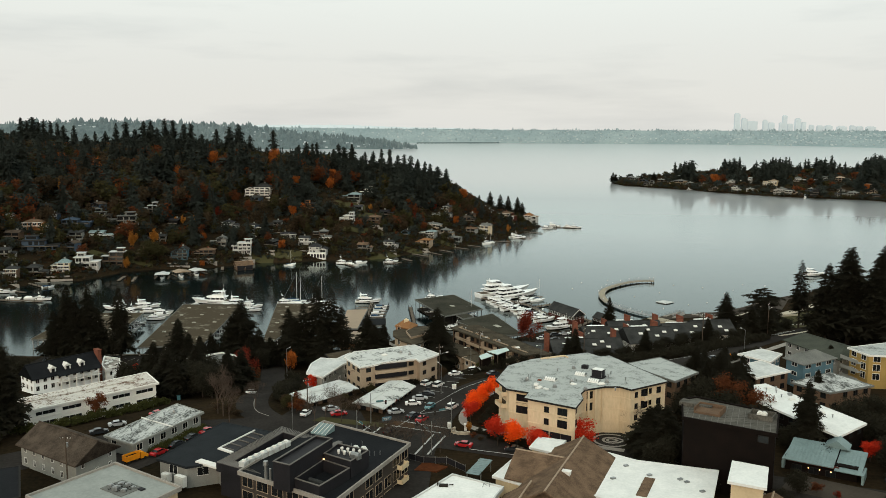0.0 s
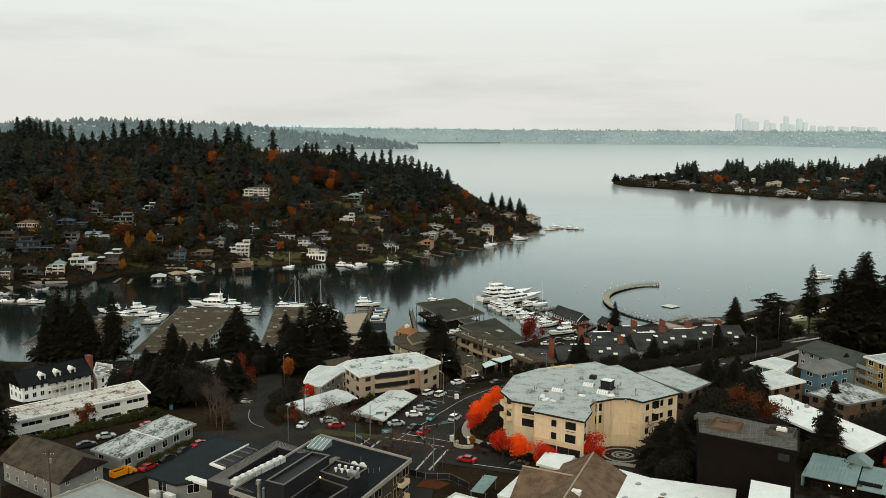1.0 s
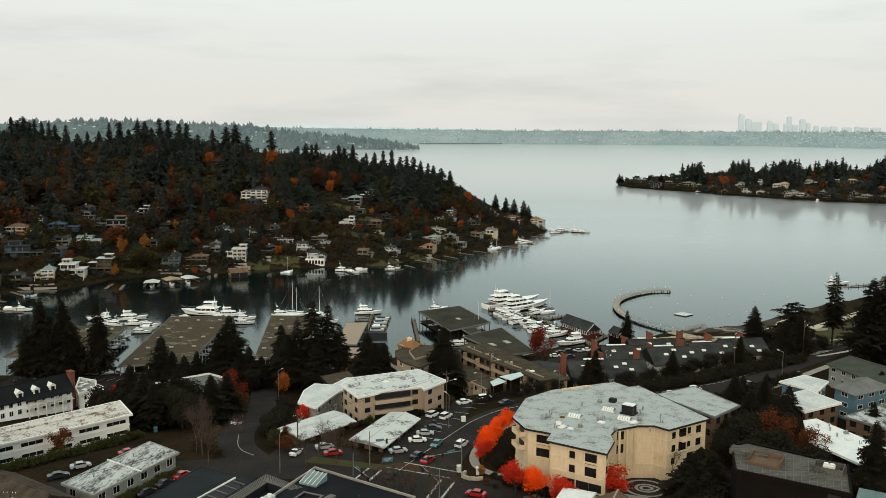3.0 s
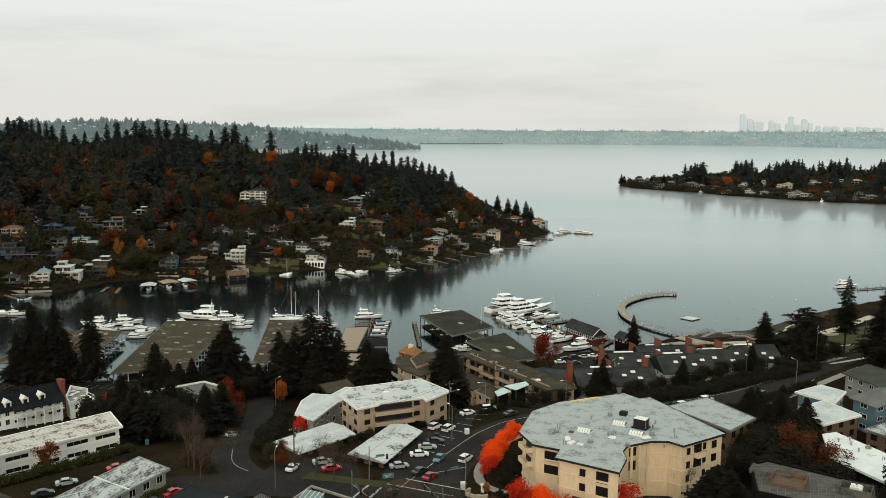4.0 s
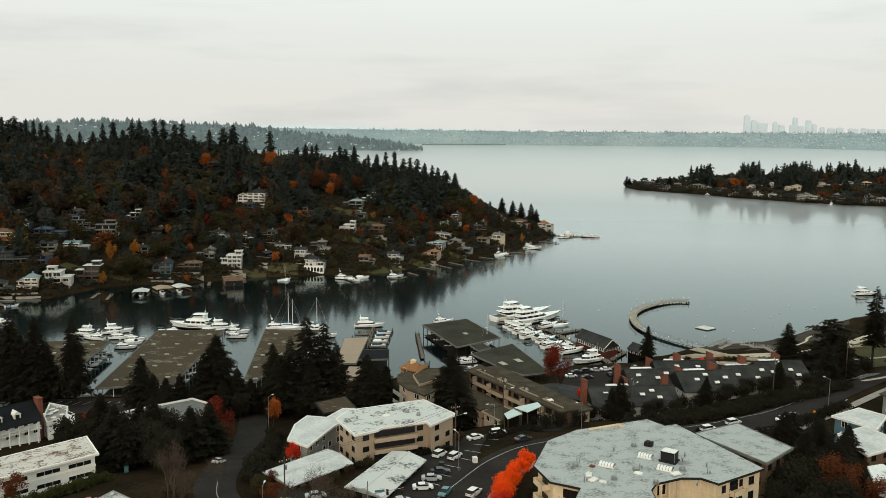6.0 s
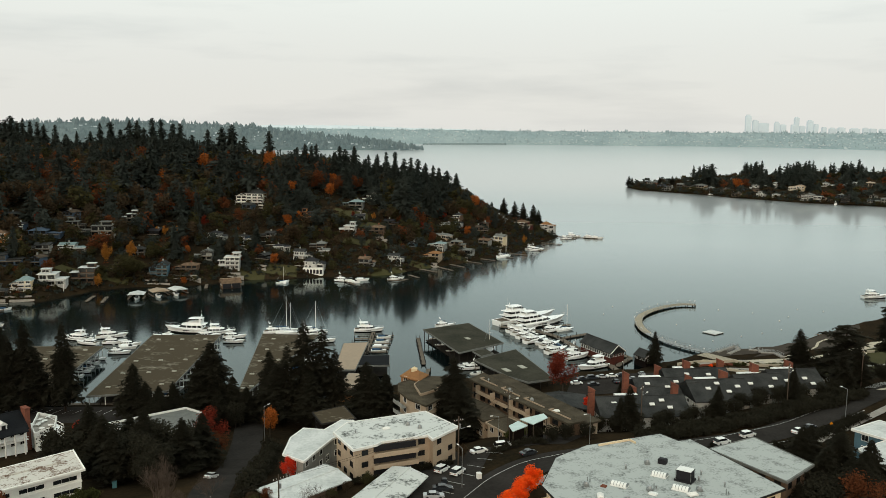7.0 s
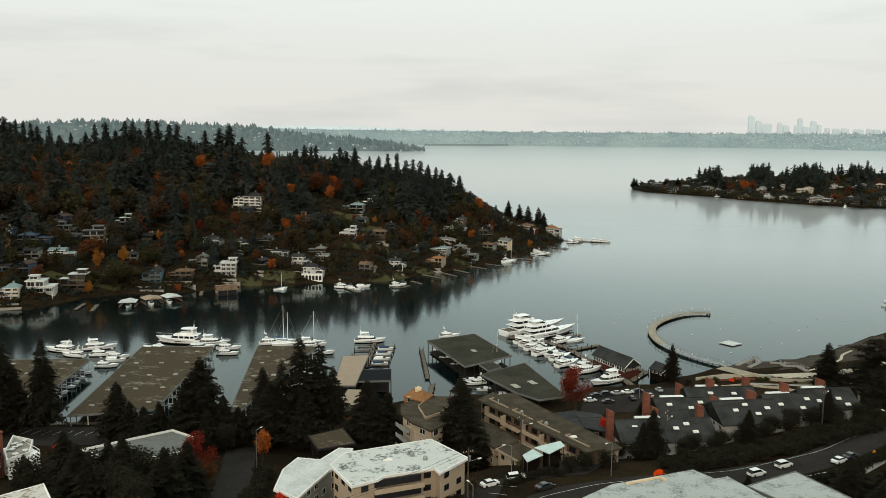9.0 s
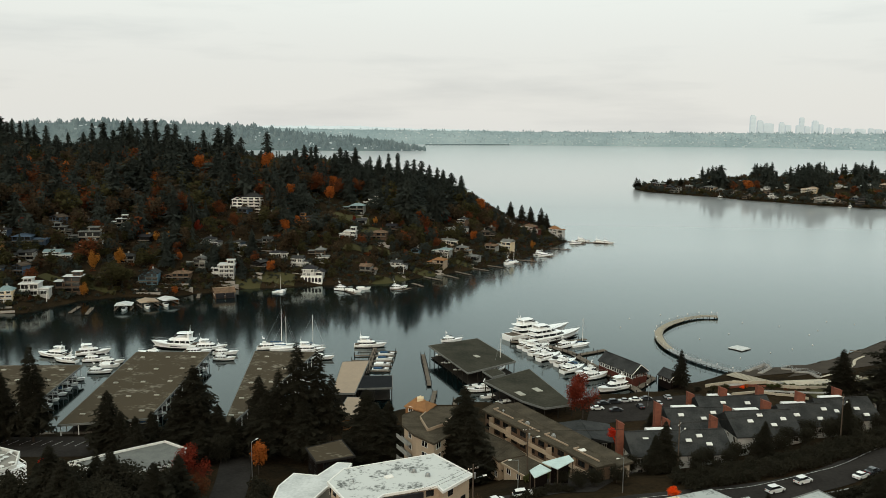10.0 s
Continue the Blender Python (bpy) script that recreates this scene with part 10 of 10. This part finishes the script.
# ---- cars ----


def car_proto(name, label, paint, ln, wd, h, roof0, roof1, bonnet, boot):
    """A car: body, glasshouse, wheels, lamps. Front along +x."""
    t = thing(name, label, "car", pose(0, 0, -60), "parked cars")

    def ring(x, w, z0, z1):
        return [(x, -w, z0), (x, -w * 0.98, z1), (x, w * 0.98, z1), (x, w, z0)]
    w = wd / 2
    b = Shape().loft([ring(-ln / 2, w * 0.85, 0.42, boot - 0.12), ring(-ln / 2 + 0.25, w, 0.3, boot), ring(-ln * 0.22, w, 0.26, boot + 0.02), ring(ln * 0.18, w, 0.26, bonnet + 0.04), ring(ln / 2 - 0.35, w * 0.95, 0.3, bonnet - 0.12), ring(ln / 2, w * 0.78, 0.4, bonnet - 0.3)])
    part("body", b.mesh("body", paint), t)
    belt = min(bonnet, boot)
    g = Shape().loft([ring(roof0 - 0.55, w * 0.9, belt, belt + 0.02), ring(roof0, w * 0.8, belt, h - 0.05), ring(roof1, w * 0.8, belt, h - 0.05), ring(roof1 + 0.8, w * 0.9, belt, belt + 0.02)])
    part("glasshouse", g.mesh("glasshouse", M_GLASS), t)
    part("roof", Shape().loft([ring(roof0 - 0.05, w * 0.78, h - 0.07, h - 0.03), ring((roof0 + roof1) / 2, w * 0.8, h - 0.07, h), ring(roof1 + 0.05, w * 0.78, h - 0.07, h - 0.03)]).mesh("roof", paint), t)
    wheel = Shape().tube((0, -0.1, 0), (0, 0.1, 0), 0.33, 0.33, 12).mesh("wheel", M_TYRE)
    for x in (-ln * 0.3, ln * 0.31):
        for y in (-w + 0.05, w - 0.05):
            part("wheel", wheel, t, at=pose(x, y, 0.33))
    for y in (-w * 0.6, w * 0.6):
        part("headlight", Shape().box(ln / 2 - 0.12, y - 0.18, bonnet - 0.42, ln / 2 - 0.0, y + 0.18, bonnet - 0.28).mesh("headlight", M_TRIM), t)
        part("tail_light", Shape().box(-ln / 2 - 0.01, y - 0.18, boot - 0.35, -ln / 2 + 0.1, y + 0.18, boot - 0.2).mesh("tail_light", M_CARRED), t)
    return t


def paint(name, c):
    return mat(name, c, tuple(k * 0.85 for k in c), 0.4, 0.22, bump=0, spec=0.6)


M_CARWHITE, M_CARRED, M_CARDARK, M_CARSILVER, M_CARBLUE, M_CARTRUCK = paint("white_car_paint", (0.72, 0.72, 0.71)), paint("red_car_paint", (0.34, 0.015, 0.018)), paint("dark_car_paint", (0.022, 0.025, 0.030)), paint("silver_car_paint", (0.34, 0.35, 0.36)), paint("teal_car_paint", (0.07, 0.17, 0.19)), paint("orange_truck_paint", (0.72, 0.26, 0.012))
CARS = {}
for key, word, pt in (("w", "white", M_CARWHITE), ("r", "red", M_CARRED), ("d", "dark", M_CARDARK), ("s", "silver", M_CARSILVER), ("b", "blue-green", M_CARBLUE)):
    CARS[key] = car_proto("car", word + " saloon car on dark asphalt", pt, 4.6, 1.82, 1.45, -0.95, 0.45, 0.95, 0.98)
    CARS[key.upper()] = car_proto("car", word + " sport utility car on dark asphalt", pt, 4.65, 1.9, 1.7, -1.75, 0.4, 1.02, 1.05)


def park(key, x, y, yaw):
    a = radians(yaw)
    zs = [sz(x + math.cos(a) * k, y + math.sin(a) * k) for k in (-1.4, 1.4)]
    pitch = math.atan2(zs[1] - zs[0], 2.8)
    copy_thing(CARS[key], Matrix.LocRotScale((x, y, (zs[0] + zs[1]) / 2 + 0.16), Euler((0, -pitch, a)), None))


for key, x, y, yaw in (("W", -6.7, 242, 60), ("W", -3.0, 240.5, 60), ("d", -6.2, 231, 5), ("s", -8, 227, 5), ("w", -9.7, 222, 8), ("s", -14, 214.5, 20), ("b", -4.8, 219.5, 250), ("W", 1.5, 219.5, 60), ("w", 2, 257, 30), ("W", 8.2, 260, 10), ("r", 4.7, 189.8, 160), ("r", -6.5, 208.5, 60), ("d", -9, 211.5, 55), ("d", -14.5, 199, 70), ("d", 17, 187, 165),
                       ("w", -38.5, 212.4, 75), ("s", -32.3, 216.4, 20), ("r", -29.5, 212.4, 20), ("w", -62.5, 248, 75), ("r", -68.6, 182.2, 62), ("d", -66.2, 187.8, 62), ("d", -63.8, 192.8, 62), ("r", -61.4, 197.4, 62), ("d", -89, 196, 30), ("s", -86.6, 202, 30), ("r", -79, 211, 40), ("W", 63.5, 263, 28), ("W", 71.6, 268.5, 30), ("W", 27, 282, 15), ("d", 31, 281, 15),
                       ("d", 43, 374, 10), ("D", 47, 375.5, 10), ("s", 51, 377, 10), ("w", 55, 378.5, 10), ("d", 59, 380, 10), ("d", 46, 366, 10), ("s", 62, 374, 100), ("s", 67, 382, 100), ("w", 40, 368, 10), ("d", 55, 370, 100), ("W", 194, 418, 20), ("d", -102, 326, 80), ("r", -108, 326, 80), ("d", -164, 322, 80), ("s", -158, 322, 80), ("d", -152, 322, 80), ("w", 52.5, 179, 20), ("d", 14, 253, 35), ("d", 100, 171, 60), ("w", 86, 272, 35), ("d", 90, 275, 35)):
    park(key, x, y, yaw)
for pr in (BIG, MID, CRU, RUN, RUN2, SAIL, *CARS.values()):
    retire(pr)
truck = thing("dump_truck", "orange dump truck parked in an alley", "truck", Matrix.LocRotScale((-73, 177.6, sz(-73, 178) + 0.15), Euler((0, 0, radians(55))), (0.88, 0.88, 0.88)))
part("dump_bed", Shape().box(-2.8, -1.05, 0.8, 1.3, 1.05, 1.0).box(-2.8, -1.05, 1.0, 1.3, -0.95, 2.3).box(-2.8, 0.95, 1.0, 1.3, 1.05, 2.3).box(-2.8, -0.95, 1.0, -2.7, 0.95, 2.3).box(1.2, -0.95, 1.0, 1.3, 0.95, 2.5).mesh("dump_bed", M_CARTRUCK), truck)
part("load", Shape().box(-2.68, -0.93, 1.0, 1.18, 0.93, 1.75).mesh("load", M_GROUND), truck)
for k in range(5):
    part("bed_rib", Shape().box(-2.4 + 0.8 * k - 0.05, -1.13, 0.9, -2.4 + 0.8 * k + 0.05, -1.05, 2.3).mesh("bed_rib", M_CARTRUCK), truck)
part("cab", Shape().loft([[(1.7, -1.0, 0.5), (1.7, -1.0, 2.3), (1.7, 1.0, 2.3), (1.7, 1.0, 0.5)], [(2.6, -1.0, 0.5), (2.6, -0.95, 2.2), (2.6, 0.95, 2.2), (2.6, 1.0, 0.5)], [(3.2, -1.0, 0.5), (3.2, -0.95, 1.4), (3.2, 0.95, 1.4), (3.2, 1.0, 0.5)], [(4.0, -0.95, 0.5), (4.0, -0.9, 1.2), (4.0, 0.9, 1.2), (4.0, 0.95, 0.5)]]).mesh("cab", M_CARTRUCK), truck)
part("windscreen", Shape().add([(2.63, -0.85, 2.12), (2.63, 0.85, 2.12), (3.2, 0.85, 1.45), (3.2, -0.85, 1.45)], [(0, 1, 2, 3)]).mesh("windscreen", M_GLASS), truck)
for x in (-1.9, 2.9):
    for y in (-0.95, 0.95):
        part("wheel", Shape().tube((x, y - 0.14, 0.42), (x, y + 0.14, 0.42), 0.42, 0.42, 12).mesh("wheel", M_TYRE), truck)

# ---- poles, signals and wires ----


def utility_pole(x, y, h, lamp=True, yaw=0.0):
    t = thing("utility_pole", "weathered wooden utility pole with crossarm and lamp", "utility pole", pose(x, y, sz(x, y), 0, 0, yaw), "utility poles")
    part("pole", Shape().tube((0, 0, -1), (0, 0, h), 0.19, 0.13, 8).mesh("pole", M_POLE), t)
    part("crossarm", Shape().box(-1.2, -0.07, h - 1.1, 1.2, 0.07, h - 0.95).mesh("crossarm", M_POLE), t)
    for u in (-1.1, -0.5, 0.5, 1.1):
        part("insulator", Shape().tube((u, 0, h - 0.95), (u, 0, h - 0.7), 0.06, 0.05, 6).mesh("insulator", M_TRIM), t)
    part("transformer", Shape().tube((0.35, 0, h - 2.9), (0.35, 0, h - 1.9), 0.25, 0.25, 8).mesh("transformer", M_METAL), t)
    if lamp:
        arm = part("lamp_arm", Shape().tube((0, 0, h - 3.2), (2.2, -0.6, h - 2.6), 0.05, 0.04, 5).mesh("lamp_arm", M_METAL), t)
        part("lamp_head", Shape().box(2.0, -0.8, h - 2.7, 2.8, -0.5, h - 2.5).mesh("lamp_head", M_TRIM), arm)
    return x, y, sz(x, y) + h - 0.75


def street_lamp(x, y, h, yaw):
    t = thing("street_lamp", "grey metal street lamp with a short arm", "street lamp", pose(x, y, sz(x, y), 0, 0, yaw), "street lamps")
    part("pole", Shape().tube((0, 0, -0.5), (0, 0, h), 0.11, 0.07, 8).mesh("pole", M_METAL), t)
    part("arm", Shape().tube((0, 0, h), (1.8, 0, h + 0.3), 0.05, 0.04, 6).mesh("arm", M_METAL), t)
    part("lamp_head", Shape().box(1.6, -0.14, h + 0.22, 2.4, 0.14, h + 0.36).mesh("lamp_head", M_TRIM), t)


def signal_mast(x, y, yaw, arm):
    t = thing("traffic_signal", "traffic signal mast with a long arm and hanging lights", "traffic light", pose(x, y, sz(x, y), 0, 0, yaw), "traffic signals")
    part("mast", Shape().tube((0, 0, -0.5), (0, 0, 8.5), 0.15, 0.1, 8).mesh("mast", M_METAL), t)
    part("mast_arm", Shape().tube((0, 0, 5.6), (arm, 0, 6.2), 0.1, 0.06, 8).mesh("mast_arm", M_METAL), t)
    for u in (0.55, 0.95):
        hd = part("signal_head", Shape().box(arm * u - 0.2, -0.2, 5.1, arm * u + 0.2, 0.2, 6.2).mesh("signal_head", M_PILE), t)
        for k in range(3):
            part("lens", Shape().tube((arm * u, -0.2, 5.3 + k * 0.34), (arm * u, -0.26, 5.3 + k * 0.34), 0.12, 0.12, 8).mesh("lens", (M_GLASS, M_GLASS, M_CARRED)[k]), hd)
    part("sign_blade", Shape().box(arm * 0.2, -0.03, 5.9, arm * 0.2 + 2.0, 0.03, 6.35).mesh("sign_blade", M_CARBLUE), t, "teal street name blade")


signal_mast(1.5, 202, 215, 9.5), signal_mast(-20, 206, 20, 7.5), signal_mast(-22, 192, -60, 8.5), signal_mast(-3, 184, 120, 8)
street_lamp(-61, 296, 11, 60), street_lamp(-40, 201, 9, 90), street_lamp(-2, 233, 9, 120), street_lamp(7, 262, 8, 200), street_lamp(30, 186, 8, 90), street_lamp(-112, 322, 9, 90), street_lamp(104, 286, 8, 120), street_lamp(58, 372, 7, 90), street_lamp(182, 410, 8, 60), street_lamp(30, 262, 8, 220)
tops = [utility_pole(-3, 247, 12, True, 30), utility_pole(10, 277, 13, True, 20), utility_pole(47, 283, 13, True, 60), utility_pole(93, 300, 13, True, 60), utility_pole(126, 326, 14, True, 60)]
tops2 = [utility_pole(-82, 163, 12, False, 0), utility_pole(-38, 212, 11, False, 40), tops[0]]


def wire(a, b, sag, n=8):
    pts = [Vector(a).lerp(Vector(b), i / n) - Vector((0, 0, sag * 4 * (i / n) * (1 - i / n))) for i in range(n + 1)]
    side = (Vector(b) - Vector(a)).cross(Vector((0, 0, 1))).normalized() * 0.025
    s = Shape().loft([[p - side, p + side, p + Vector((0, 0, 0.045))] for p in pts])
    tagged(new("power_line", s.mesh("power_line", M_PILE)), "thin dark overhead wire hanging between poles", "cable", "overhead wires")


for row in (tops, tops2):
    for a, b in zip(row, row[1:]):
        for o in (-1.0, 0.5):
            wire((a[0] + o, a[1], a[2]), (b[0] + o, b[1], b[2]), 1.0)

# ---- small street things ----
for x, y, c in ((-84, 243, M_CARBLUE), (1, 203.5, M_TRIM), (1.8, 238, M_TRIM), (-6, 234.5, M_CARDARK)):
    t = thing("bin", "small utility box or bin at the kerb", "bin", pose(x, y, sz(x, y), 0, 0, 20), "kerbside boxes")
    part("body", Shape().box(-0.5, -0.5, -0.2, 0.5, 0.5, 1.4).mesh("body", c), t)
    part("lid", Shape().box(-0.55, -0.55, 1.4, 0.55, 0.55, 1.5).mesh("lid", c), t)
sg = thing("entry_sign", "low blue monument sign on the verge", "sign", pose(-16, 208.5, sz(-16, 208.5), 0, 0, 20))
part("panel", Shape().box(-1.3, -0.12, 0.1, 1.3, 0.12, 1.2).mesh("panel", M_BLUEWALL), sg)
part("base", Shape().box(-1.4, -0.2, -0.4, 1.4, 0.2, 0.1).mesh("base", M_CONCRETE), sg)
for i in range(3):
    part("line_of_text", Shape().box(-0.9 + 0.2 * i, -0.14, 0.85 - i * 0.25, 0.8 - 0.3 * i, -0.13, 0.95 - i * 0.25).mesh("line_of_text", M_TRIM), sg)
for x, y in ((96, 276),):
    t = thing("road_work_sign", "orange diamond road work sign on a stand", "sign", pose(x, y, sz(x, y), 0, 0, 20), "road work signs")
    part("board", Shape().box(-0.4, -0.02, -0.4, 0.4, 0.02, 0.4).mesh("board", M_CARTRUCK), t, at=pose(0, 0, 1.5, 0, 45, 0))
    part("stand", Shape().tube((0, 0.1, -0.1), (0, 0.1, 1.5), 0.04).mesh("stand", M_METAL), t)

# the low entry wall and its bollards at the street corner
ew = thing("entry_wall", "low curved pale stone wall at a street corner", "wall", pose(4.6, 200.4, sz(4.6, 200.4)))
for i in range(6):
    a0 = radians(150 + 28 * i)
    part("stone_block", Shape().box(-0.75, -0.25, -0.6, 0.75, 0.25, 0.75).box(-0.8, -0.3, 0.75, 0.8, 0.3, 0.87).mesh("stone_block", M_PALESTONE), ew, at=pose(2.9 * math.cos(a0), 2.0 * math.sin(a0), 0, 0, 0, 150 + 28 * i + 90))
part("pillar", Shape().box(-0.35, -0.35, -0.6, 0.35, 0.35, 1.6).box(-0.45, -0.45, 1.6, 0.45, 0.45, 1.75).mesh("pillar", M_TRIM), ew, at=pose(0.6, 1.6, 0))
